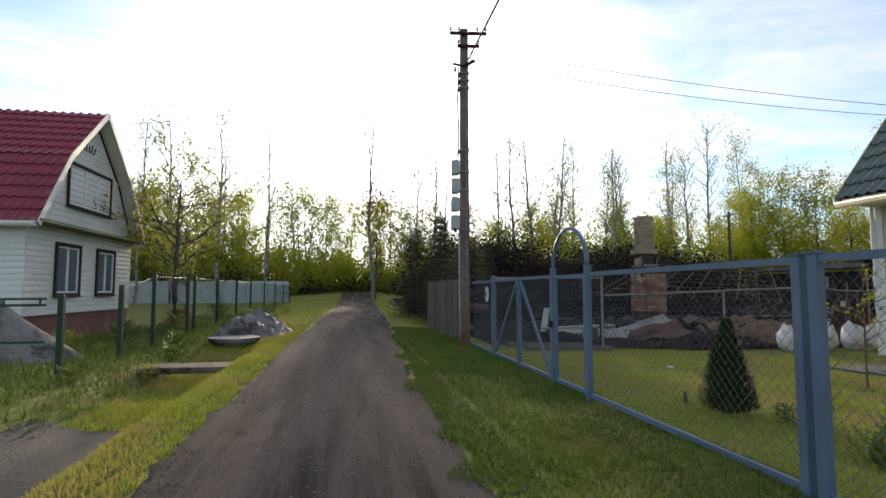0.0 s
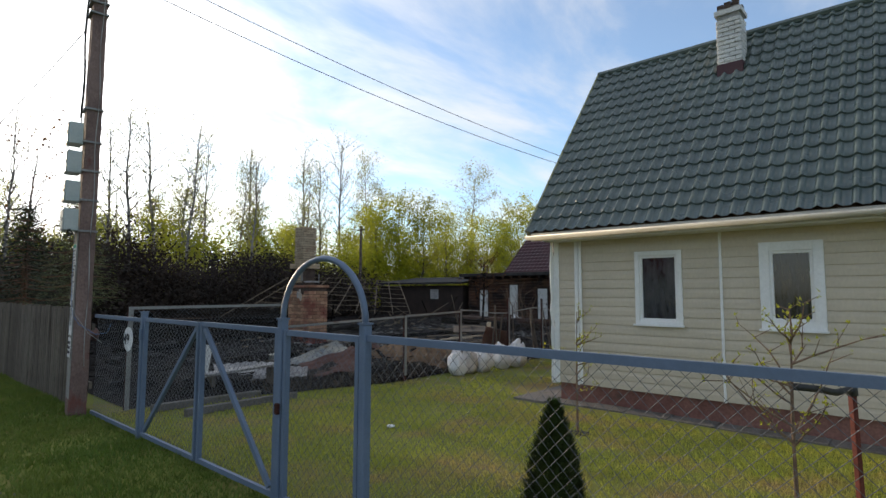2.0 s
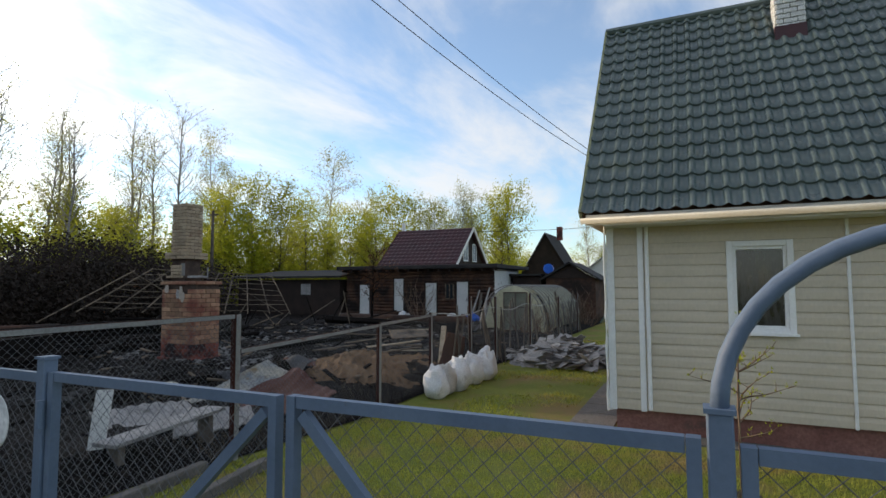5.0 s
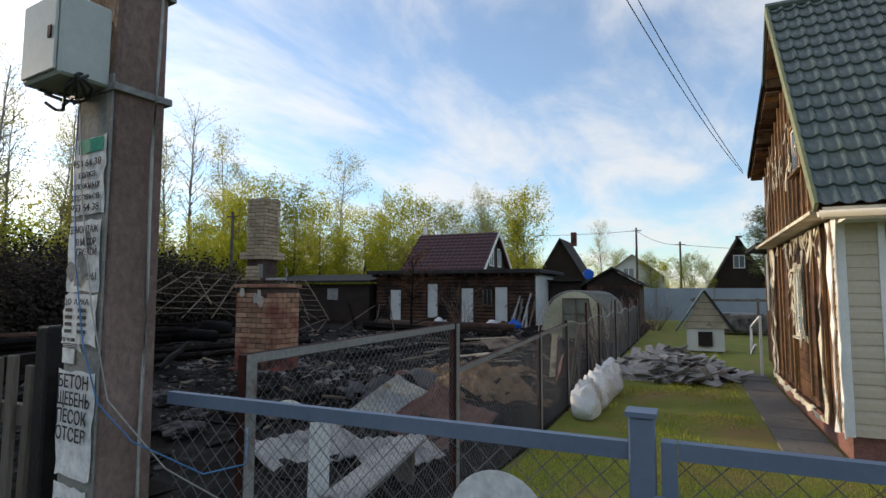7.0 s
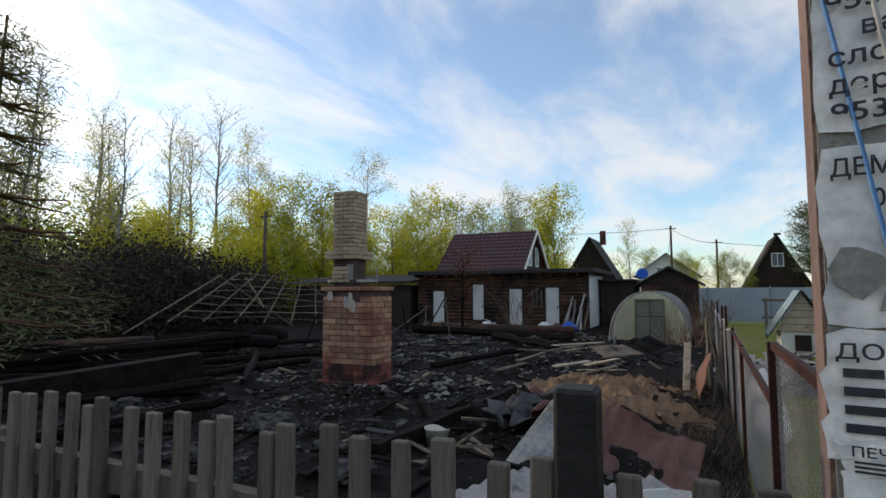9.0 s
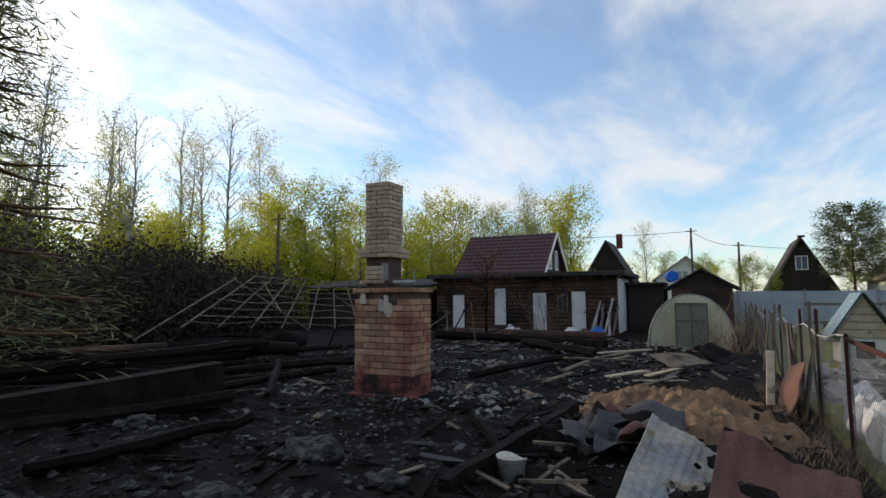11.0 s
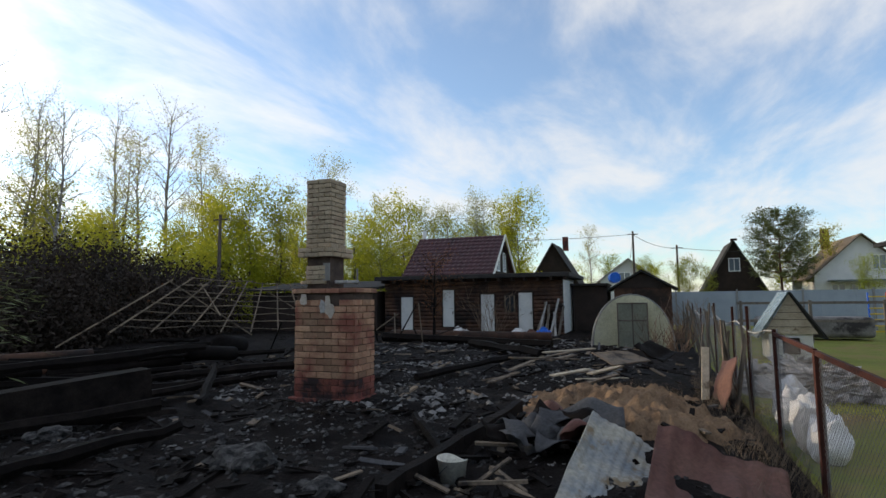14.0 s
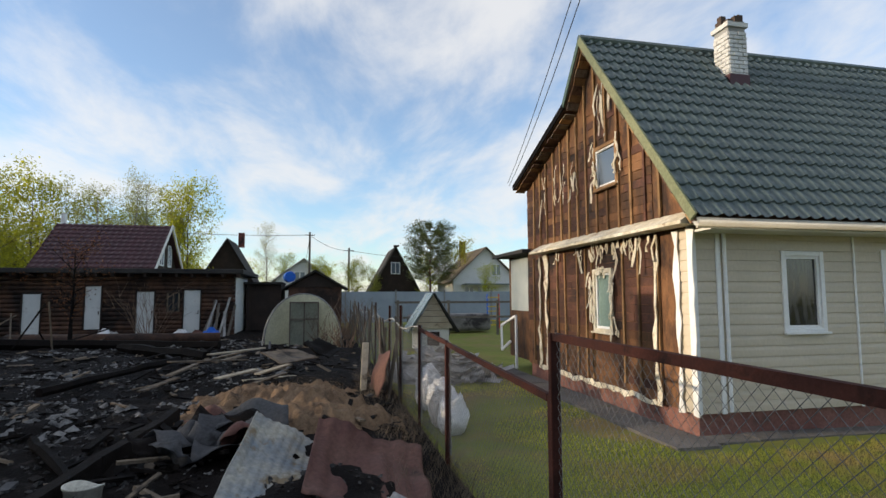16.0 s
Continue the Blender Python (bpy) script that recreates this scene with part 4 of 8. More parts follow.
def build_front_fence():
    fence = thing("chain_link_fence", FX, 4, 0, "blue-painted steel front fence filled with chain-link mesh", "fence")
    def post(y, top, w=0.06, cap=True):
        p = part("post", soft(boxes((FX - w / 2, FX + w / 2, y - w / 2, y + w / 2, -0.3, top)), 0.005), "blue_steel", fence)
        if cap:
            part("cap", boxes((FX - w / 2 - 0.006, FX + w / 2 + 0.006, y - w / 2 - 0.006, y + w / 2 + 0.006, top, top + 0.012)), "blue_steel", p)
    for y, t in ((8.85, 1.335), (6.13, 1.35), (5.18, 1.35), (2.51, 1.29), (2.40, 1.295), (-0.6, 1.3), (-3.4, 1.3)):
        post(y, t)
    def panel(y0, y1, top, brace=0, holder=fence):
        for n, a, b in (("top_rail", (FX, y0, top), (FX, y1, top)), ("bottom_rail", (FX, y0, 0.05), (FX, y1, 0.05))):
            rect_bar(holder, n, a, b, 0.028, 0.042, "blue_steel")
        part("mesh", chain_link(bmesh.new(), (FX + 0.02, y0), (FX + 0.02, y1), 0.06, top, 0.06, top), "wire", holder, "galvanised chain-link mesh")
    panel(8.88, 10.46, 1.25)
    panel(2.54, 5.15, 1.265)
    panel(-0.57, 2.37, 1.27)
    panel(-3.37, -0.63, 1.285)
    def leaf(y0, y1, top, label, brace=None):
        g = thing("gate", FX, (y0 + y1) / 2, 0.05, label, "gate", "leaves of the front gate")
        rect_bar(g, "stile", (FX, y0 + 0.02, 0.04), (FX, y0 + 0.02, top), 0.035, 0.04, "blue_steel", up=(1, 0, 0))
        rect_bar(g, "stile", (FX, y1 - 0.02, 0.04), (FX, y1 - 0.02, top), 0.035, 0.04, "blue_steel", up=(1, 0, 0))
        rect_bar(g, "top_rail", (FX, y0 + 0.04, top - 0.02), (FX, y1 - 0.04, top - 0.02), 0.032, 0.04, "blue_steel")
        rect_bar(g, "bottom_rail", (FX, y0 + 0.04, 0.06), (FX, y1 - 0.04, 0.06), 0.032, 0.04, "blue_steel")
        if brace:
            rect_bar(g, "brace", (FX, brace[0], top - 0.06), (FX, brace[1], 0.1), 0.03, 0.04, "blue_steel")
        part("mesh", chain_link(bmesh.new(), (FX + 0.02, y0 + 0.03), (FX + 0.02, y1 - 0.03), 0.06, top - 0.03, 0.06, top - 0.03), "wire", g, "galvanised chain-link mesh")
        return g
    a = leaf(7.50, 8.81, 1.28, "blue steel driveway gate leaf with a diagonal brace and mesh", (7.56, 8.72))
    b = leaf(6.17, 7.46, 1.285, "blue steel driveway gate leaf with a diagonal brace and mesh", (7.40, 6.26))
    part("hinge", tube(bmesh.new(), [(FX - 0.045, 8.81, 1.04), (FX - 0.045, 8.81, 1.16)], 0.016, 8), "blue_steel", a)
    w = leaf(5.22, 6.09, 1.275, "blue steel garden gate with chain-link mesh under an arch")
    part("padlock", soft(boxes((FX - 0.06, FX - 0.03, 6.09, 6.13, 0.66, 0.74))), "rust_steel", w, "rusty padlock")
    # arch of bent pipe over the garden gate
    pts = [(FX, 5.655 + 0.475 * math.cos(t), 1.35 + 0.44 * math.sin(t)) for t in [math.pi * i / 20 for i in range(21)]]
    solo("garden_arch", tube(bmesh.new(), pts, 0.022, 8), "blue_steel", "blue bent-pipe arch over the garden gate", "arch", smooth=True)
    # number disc hung on the mesh
    sign = thing("number_sign", FX - 0.03, 9.21, 1.03, "round rusty white house number disc wired to the mesh", "sign")
    bm = bmesh.new()
    bmesh.ops.create_cone(bm, cap_ends=True, segments=36, radius1=0.135, radius2=0.135, depth=0.004, matrix=pose(FX - 0.03, 9.21, 1.03, 0, 90, 0))
    part("disc", bm, "paper", sign)
    text_part("49", (FX - 0.034, 9.33, 0.97), 0.17, sign, "ink", "x-")


def text_part(body, at, size, parent, material, facing="x-", width=None):
    cu = bpy.data.curves.new("lettering", "FONT")
    cu.body, cu.size, cu.extrude, cu.offset = body, size, 0.0006, size * 0.010
    cu.materials.append(M[material])
    ob = new("lettering", cu)
    bpy.context.view_layer.update()
    me = bpy.data.meshes.new_from_object(ob)
    bpy.data.objects.remove(ob)
    ob = new("lettering", me)
    rot = {"x-": pose(0, 0, 0, 90, 0, -90), "y-": pose(0, 0, 0, 90, 0, 0)}[facing]
    k = 1.0
    if width:
        wid = max(v.co.x for v in me.vertices) - min(v.co.x for v in me.vertices)
        k = width / wid
    me.transform(Matrix.Translation(Vector(at) + Vector((-0.005 if facing == "x-" else 0.0, 0, 0))) @ rot @ Matrix.Diagonal((k, 1, 1, 1)))
    if len(me.materials) == 0:
        me.materials.append(M[material])
    put_under(ob, parent)
    return ob


def build_boundary_fence():
    y = 10.5
    fence = thing("boundary_fence", 7, y, 0, "rusty red chain-link boundary fence with leaning posts", "fence")
    posts = [(2.72, 1.36), (5.05, 1.375), (7.85, 1.1), (9.6, 1.2), (11.5, 1.45), (13.1, 1.42), (16.1, 1.46), (19.7, 1.3), (23.0, 1.4)]
    for i, (x, t) in enumerate(posts):
        w = 0.05 if i < 3 else 0.04
        if i == 1:
            part("post", soft(boxes((x - 0.04, x - 0.002, y - 0.03, y + 0.03, -0.35, t), (x + 0.002, x + 0.035, y - 0.025, y + 0.025, -0.35, t - 0.36)), 0.004), "rust_steel", fence)
        else:
            part("post", soft(boxes((x - w / 2, x + w / 2, y - w / 2, y + w / 2, -0.4, t)), 0.004), "rust_steel", fence)
    for x, t in posts:
        part("paint_strip", boxes((x - 0.03, x + 0.03, y - 0.036, y - 0.032, -0.1, t)), "grey_steel", fence, "grey-painted outer face of the post")
    def span(x0, x1, za, zb):
        rect_bar(fence, "top_rail", (x0, y, za), (x1, y, zb), 0.034, 0.045, "rust_steel")
        part("paint_strip", beam(bmesh.new(), (x0, y - 0.02, za), (x1, y - 0.02, zb), 0.004, 0.04), "grey_steel", fence, "grey-painted outer face of the rail")
        part("mesh", chain_link(bmesh.new(), (x0, y - 0.01), (x1, y - 0.01), -0.1, za, -0.12, zb, 0.045), "wire", fence, "galvanised chain-link mesh")
    span(2.74, 5.01, 1.34, 1.355)
    span(5.11, 7.82, 0.99, 1.08)
    span(7.88, 9.58, 1.09, 1.14)
    part("mesh", chain_link(bmesh.new(), (9.62, y), (23, y), -0.1, 1.1, -0.1, 1.15, 0.06), "wire", fence)
    pts = [Vector((x, y, 1.12 + 0.06 * math.sin(x * 2.1))) for x in spread(9.6, 23, 0.6)]
    part("top_wire", tube(bmesh.new(), pts, 0.011, 5), "cable_grey", fence, "slack pale cable along the mesh")
    rnd = random.Random(4)
    bm = bmesh.new()
    # leaning poles and laths beside the far part
    for i in range(30):
        x = rnd.uniform(10.5, 24)
        h = rnd.uniform(0.9, 1.5)
        beam(bm, (x, y + rnd.uniform(-0.05, 0.35), -0.2), (x + rnd.uniform(-0.12, 0.12), y + rnd.uniform(0, 0.3), h), rnd.uniform(0.02, 0.06), 0.03)
    solo("lath_heap", bm, "grey_wood", "grey laths and poles leaning on the boundary fence", "laths", kind="stuff")


def build_picket_fence():
    x = 2.33
    fence = thing("picket_fence", x, 13, 0, "weathered grey wooden picket fence", "fence")
    rnd = random.Random(12)
    shared = []
    for i in range(4):
        bm = bmesh.new()
        w, h = 0.043 + 0.003 * i, 1.335
        box(bm, -0.012, 0.012, -w / 2, w / 2, -0.2, h)
        soft(bm, 0.004)
        shared.append(mesh_of("picket", bm, "grey_wood"))
    y = 10.69
    while y < 16.5:
        if 11.03 < y < 11.19:
            y += 0.103
            continue
        ob = new("picket", shared[rnd.randrange(4)])
        ob.matrix_world = pose(x - 0.03, y, rnd.uniform(-0.02, 0.02), rnd.uniform(-1.4, 1.4), 0, rnd.uniform(-3, 3))
        put_under(ob, fence)
        y += 0.103 + rnd.uniform(-0.005, 0.006)
    for z in (0.35, 1.10):
        part("rail", beam(bmesh.new(), (x, 11.17, z), (x, 16.5, z + 0.03), 0.04, 0.085), "grey_wood", fence)
        part("rail", beam(bmesh.new(), (x + 0.01, 10.64, z), (x + 0.01, 11.05, z), 0.04, 0.085), "grey_wood", fence)
    for yy in (13.4, 15.6):
        part("post", tube(bmesh.new(), [(x + 0.07, yy, -0.3), (x + 0.07, yy, 1.15)], 0.06, 8), "grey_wood", fence)
    bm = soft(boxes((2.235, 2.32, 11.07, 11.15, -0.3, 1.49)), 0.008)
    solo("charred_post", bm, "black_post", "charred black square gate post by the picket fence", "post")



# ---- the pole and its wires ----
def build_pole():
    pole = thing("utility_pole", 2.06, 10.43, 0, "weathered concrete utility pole with pasted notices and meter boxes", "pole")
    bm = bmesh.new()
    rnd = random.Random(2)
    rings, n = [], 66
    for i in range(n + 1):
        z = -0.4 + 6.85 * i / n
        f = i / n
        hx, hy = 0.118 - 0.03 * f, 0.096 - 0.022 * f
        c = 0.012
        pts = [(-hx, -hy + c), (-hx, hy), (hx, hy), (hx, -hy + c), (hx - c, -hy), (-hx + c, -hy)]
        chip = [rnd.uniform(-0.004, 0.004) if k in (0, 5) else (rnd.uniform(-0.009, 0.004) if k in (3, 4) else 0) for k in range(6)]
        rings.append([bm.verts.new((2.06 + 0.012 * f + x + (chip[k] if k in (3, 4) else 0), 10.43 + y + chip[k], z)) for k, (x, y) in enumerate(pts)])
    for A, B in zip(rings, rings[1:]):
        for k in range(6):
            bm.faces.new((A[k], A[(k + 1) % 6], B[(k + 1) % 6], B[k]))
    bm.faces.new(rings[-1])
    bmesh.ops.recalc_face_normals(bm, faces=bm.faces[:])
    part("shaft", bm, "concrete_pole", pole)
    part("cast_face", boxes((1.943, 1.952, 10.345, 10.515, 0.2, 2.35)), "concrete_smooth", pole, "smooth pale face of the pole")
    # notices pasted one above another
    fx = 1.940
    def sheet(y0, y1, z0, z1, k=0.0, material="paper"):
        bm = bmesh.new()
        cols, rows_ = 6, 8
        vs = []
        for j in range(rows_ + 1):
            for i in range(cols + 1):
                u, w = i / cols, j / rows_
                ragged = 0.006 * rnd.uniform(-1, 1) if i in (0, cols) or j in (0, rows_) else 0.0
                vs.append(bm.verts.new((fx - 0.002 - k - 0.002 * rnd.random() - (0.004 * rnd.random() if (i in (0, cols) and rnd.random() < 0.25) else 0), y1 + (y0 - y1) * u + ragged, z0 + (z1 - z0) * w + ragged)))
        for j in range(rows_):
            for i in range(cols):
                q = j * (cols + 1) + i
                bm.faces.new((vs[q], vs[q + 1], vs[q + cols + 2], vs[q + cols + 1]))
        return part("notice", bm, material, pole, "pasted paper notice")
    a = sheet(10.348, 10.512, 1.865, 2.135)
    part("green_band", boxes((fx - 0.009, fx - 0.0075, 10.362, 10.485, 2.082, 2.13)), "paper_green", a, "green printed band")
    for i, word in enumerate(("953 64 38", "валка", "сложных", "деревьев", "953 64 38")):
        w = 0.142 if i != 1 else 0.082
        text_part(word, (fx - 0.009, 10.503 if i != 1 else 10.472, 2.032 - 0.039 * i), 0.036, a, "ink", "x-", w)
    b = sheet(10.352, 10.515, 1.60, 1.845, 0.001)
    for word, y1, z, w in (("ДЕМОНТАЖ", 10.507, 1.80, 0.15), ("03 МУСОР", 10.47, 1.757, 0.105), ("ГРУЗКОЙ", 10.46, 1.722, 0.1), ("5 61", 10.40, 1.64, 0.045)):
        text_part(word, (fx - 0.0095, y1, z), 0.034, b, "ink", "x-", w)
    for k in range(5):
        y1 = rnd.uniform(10.40, 10.50)
        z = rnd.uniform(1.62, 1.78)
        bm = bmesh.new()
        vs = [bm.verts.new((fx - 0.011, y1 + 0.028 * math.cos(t) * rnd.uniform(0.5, 1.2), z + 0.035 * math.sin(t) * rnd.uniform(0.5, 1.2))) for t in [i * math.pi / 4 for i in range(8)]]
        bm.faces.new(vs[::-1])
        part("torn_patch", bm, "concrete_smooth", b)
    c = sheet(10.352, 10.522, 1.42, 1.59, 0.002)
    text_part("ДО", (fx - 0.0105, 10.512, 1.555), 0.028, c, "ink", "x-")
    text_part("АРКА", (fx - 0.0105, 10.455, 1.555), 0.028, c, "ink", "x-")
    for k in range(4):
        for y1, w in ((10.505, 0.035), (10.44, 0.04)):
            part("text_bar", boxes((fx - 0.011, fx - 0.0095, y1 - w, y1, 1.53 - 0.024 * k, 1.542 - 0.024 * k)), "ink", c)
    d = sheet(10.42, 10.512, 1.40, 1.452, 0.006)
    text_part("ПЕЧНИК", (fx - 0.0145, 10.503, 1.43), 0.018, d, "ink", "x-", 0.07)
    for k in range(3):
        part("text_bar", boxes((fx - 0.0145, fx - 0.0135, 10.43, 10.5, 1.408 + 0.006 * k, 1.411 + 0.006 * k)), "ink", d)
    part("torn_edge", boxes((fx - 0.009, fx - 0.006, 10.45, 10.51, 1.355, 1.402)), "paper", d)
    e = sheet(10.345, 10.525, 0.98, 1.33, 0.001)
    for i, (word, w) in enumerate((("БЕТОН", 0.15), ("ЩЕБЕНЬ", 0.16), ("ПЕСОК", 0.15), ("ОТСЕВ", 0.15))):
        text_part(word, (fx - 0.0095, 10.517, 1.275 - 0.058 * i), 0.062, e, "ink", "x-", w)
    f = sheet(10.36, 10.52, 0.7, 0.95, 0.001)
    for i in range(3):
        part("text_bar", boxes((fx - 0.0105, fx - 0.009, 10.38, 10.5, 0.75 + 0.06 * i, 0.785 + 0.06 * i)), "ink", f)
    # meter boxes, one over another on the road side
    for z0, z1 in ((2.30, 2.58), (2.67, 2.94), (3.04, 3.33), (3.42, 3.70)):
        bx = part("meter_box", soft(boxes((1.76, 1.945, 10.36, 10.56, z0, z1)), 0.008), "box_paint", pole, "grey-green sheet steel meter box")
        part("box_door", soft(boxes((1.748, 1.759, 10.372, 10.548, z0 + 0.012, z1 - 0.012)), 0.003), "box_paint", bx)
        part("box_lock", boxes((1.742, 1.748, 10.39, 10.405, (z0 + z1) / 2 - 0.02, (z0 + z1) / 2 + 0.02)), "rust_steel", bx)
    for z in (2.3, 2.7, 3.08, 3.46, 3.9, 5.2, 5.35, 5.5):
        part("steel_band", boxes((1.935, 2.18, 10.325, 10.53, z - 0.012, z + 0.012)), "grey_steel", pole)
    # cables down the shaft
    for x, y, z0, z1, r in ((1.93, 10.5, 3.8, 5.7, 0.012), (1.95, 10.54, 3.7, 5.8, 0.009), (2.1, 10.318, 0.6, 5.6, 0.006)):
        pts = [(x + 0.012 * math.sin(z * 5 + x * 9), y + 0.012 * math.cos(z * 4), z) for z in spread(z0, z1, 0.25)]
        part("cable", tube(bmesh.new(), pts, r, 5), "cable_grey" if r < 0.01 else "cable", pole, smooth=True)
    for k in range(4):
        pts = [(1.85 + 0.04 * math.sin(t * 2 + k), 10.46 + 0.11 * math.cos(t + k), 2.27 - 0.03 * math.sin(t * 1.7 + k * 2) + 0.012 * k) for t in [i * 0.5 for i in range(10)]]
        part("cable_loop", tube(bmesh.new(), pts, 0.006, 5), "cable", pole, smooth=True)
    pts = [(1.935, 10.50, 2.33), (1.93, 10.503, 2.05), (1.925, 10.46, 1.7), (1.92, 10.39, 1.42), (1.93, 10.32, 1.24), (2.0, 10.24, 1.12), (2.18, 10.12, 1.0), (2.3, 10.05, 1.02), (2.36, 10.1, 1.12)]
    part("cable", tube(bmesh.new(), pts, 0.0028, 6), "cable_blue", pole, "thin blue cable hanging across the pole", True)
    pts = [(1.925, 10.49, 2.33), (1.925, 10.45, 1.95), (1.92, 10.36, 1.55), (1.95, 10.30, 1.25), (2.1, 10.2, 1.02), (2.25, 10.1, 0.9)]
    part("cable", tube(bmesh.new(), pts, 0.0028, 6), "cable_grey", pole, "thin grey cable hanging across the pole", True)
    # crossarms with insulators
    for z, half in ((6.33, 0.44), (6.06, 0.26)):
        arm = part("crossarm", beam(bmesh.new(), (2.16 - half, 10.33, z), (2.16 + half, 10.33, z), 0.05, 0.05), "rust_steel", pole, "steel crossarm")
        for k in ((-0.95, -0.5, 0.5, 0.95) if half > 0.3 else (-0.9, 0.9)):
            x = 2.16 + half * k
            ins = part("insulator", tube(bmesh.new(), [(x, 10.33, z + 0.02), (x, 10.33, z + 0.06), (x, 10.33, z + 0.07), (x, 10.33, z + 0.12), (x, 10.33, z + 0.14)], [0.012, 0.012, 0.035, 0.028, 0.012], 8), "insulator", arm, "white insulator", True)
    br = part("bracket", beam(bmesh.new(), (2.06, 10.3, 5.62), (1.78, 10.28, 5.66), 0.035, 0.035), "rust_steel", pole)
    part("bracket", beam(bmesh.new(), (2.06, 10.3, 5.62), (2.3, 10.25, 5.72), 0.04, 0.06), "rust_steel", pole)
    part("insulator", tube(bmesh.new(), [(1.84, 10.28, 5.5), (1.84, 10.28, 5.6)], [0.035, 0.02], 8), "insulator", br, "", True)
    # overhead wires
    def wire(name, a, b, drop, r, label):
        solo(name, tube(bmesh.new(), sag(a, b, drop, 20), r, 5), "cable", label, "wire", smooth=True)
    wire("bundled_cable", (2.2, 10.2, 5.7), (1.6, -26, 6.6), 0.5, 0.017, "twisted black cable running from the concrete pole along the lane")
    wire("house_wire", (2.15, 10.35, 6.05), (14.2, 7.55, 4.3), 0.3, 0.006, "thin black wire from the pole to the scorched gable")
    wire("house_wire", (2.15, 10.35, 5.75), (14.1, 7.55, 4.22), 0.35, 0.006, "thin black wire from the pole to the scorched gable")
    wire("house_wire", (2.0, 10.4, 5.8), (-6.4, 15.0, 5.4), 0.35, 0.007, "thin black wire over the lane to the white house")
    wire("house_wire", (2.0, 10.45, 5.6), (-14, 40, 6.5), 0.6, 0.007, "thin black wire over the lane")
    wire("house_wire", (2.0, 10.45, 4.9), (0.8, 21, 3.0), 0.15, 0.006, "thin black wire down from the concrete pole")


# ---- the stove left standing ----
def build_stove():
    st = thing("brick_stove", 9.72, 16.65, 0.1, "tall red brick stove with chimney standing alone after fire", "stove")
    body = part("stove_body", boxes((9.415, 10.035, 16.135, 17.165, -0.05, 1.80)), "mortar", st, "red brick stove body")
    brick_shell(body, 9.40, 10.05, 16.12, 17.18, 0.10, 1.72, 0.1013, 0.262, "brick", "brick_low", 0.42, 0.012, seed=8)
    brick_shell(body, 9.37, 10.08, 16.09, 17.21, 1.72, 1.87, 0.078, 0.262, "brick", seed=9)
    part("base_course", soft(boxes((9.34, 10.09, 16.09, 17.26, -0.1, 0.10)), 0.01), "brick_low", st, "sooty red base course")
    for y0, y1, z0, z1, k in ((16.95, 17.08, 1.52, 1.71, 0), (16.52, 16.64, 1.36, 1.68, 0), (16.46, 16.58, 1.33, 1.55, 1), (16.62, 16.72, 1.40, 1.62, 2)):
        bm = bmesh.new()
        rnd = random.Random(k + 40)
        vs = [bm.verts.new((9.378 - 0.002 * k, y0 + (y1 - y0) * (0.5 + 0.55 * math.cos(t) * rnd.uniform(0.75, 1.15)), z0 + (z1 - z0) * (0.5 + 0.55 * math.sin(t) * rnd.uniform(0.75, 1.15)))) for t in [i * math.pi / 6 for i in range(12)]]
        bm.faces.new(vs[::-1])
        solid(bm, 0.012)
        part("plaster_patch", bm, "slate" if k == 2 else "plaster", body, "patch of old plaster")
    ch = part("stove_chimney", boxes((9.515, 9.935, 16.625, 17.045, 1.8, 3.55)), "mortar", st, "pale brick chimney shaft")
    brick_shell(ch, 9.50, 9.95, 16.61, 17.06, 2.46, 3.6, 0.0745, 0.235, "brick_pale", seed=12)
    brick_shell(ch, 9.41, 10.04, 16.52, 17.15, 2.30, 2.46, 0.078, 0.255, "brick_pale", seed=13)
    brick_shell(ch, 9.46, 9.99, 16.57, 17.10, 2.24, 2.30, 0.06, 0.255, "brick_pale", seed=14)
    brick_shell(ch, 9.50, 9.95, 16.70, 17.06, 1.87, 2.24, 0.075, 0.235, "brick_pale", seed=15)
    part("soot_door", boxes((9.49, 9.51, 16.62, 16.74, 1.92, 2.2)), "concrete_smooth", ch, "grey soot door")
    rnd = random.Random(31)
    for i in range(9):
        y, x = (16.24 + 0.3 * rnd.random(), rnd.uniform(9.5, 9.95)) if i % 3 else (rnd.uniform(17.0, 17.08), 9.47)
        bm = soft(boxes((-0.1, 0.1, -0.05, 0.05, 0, 0.05)), 0.006)
        bm.transform(pose(x, y, 1.868, 0, 0, rnd.uniform(0, 180)))
        part("loose_brick", bm, "slate" if i % 3 else "brick_pale", st, "loose pale brick on top")
    part("flue_pipe", tube(bmesh.new(), [(9.9, 16.35, 1.85), (9.9, 16.35, 2.12)], 0.016, 8), "grey_steel", st)


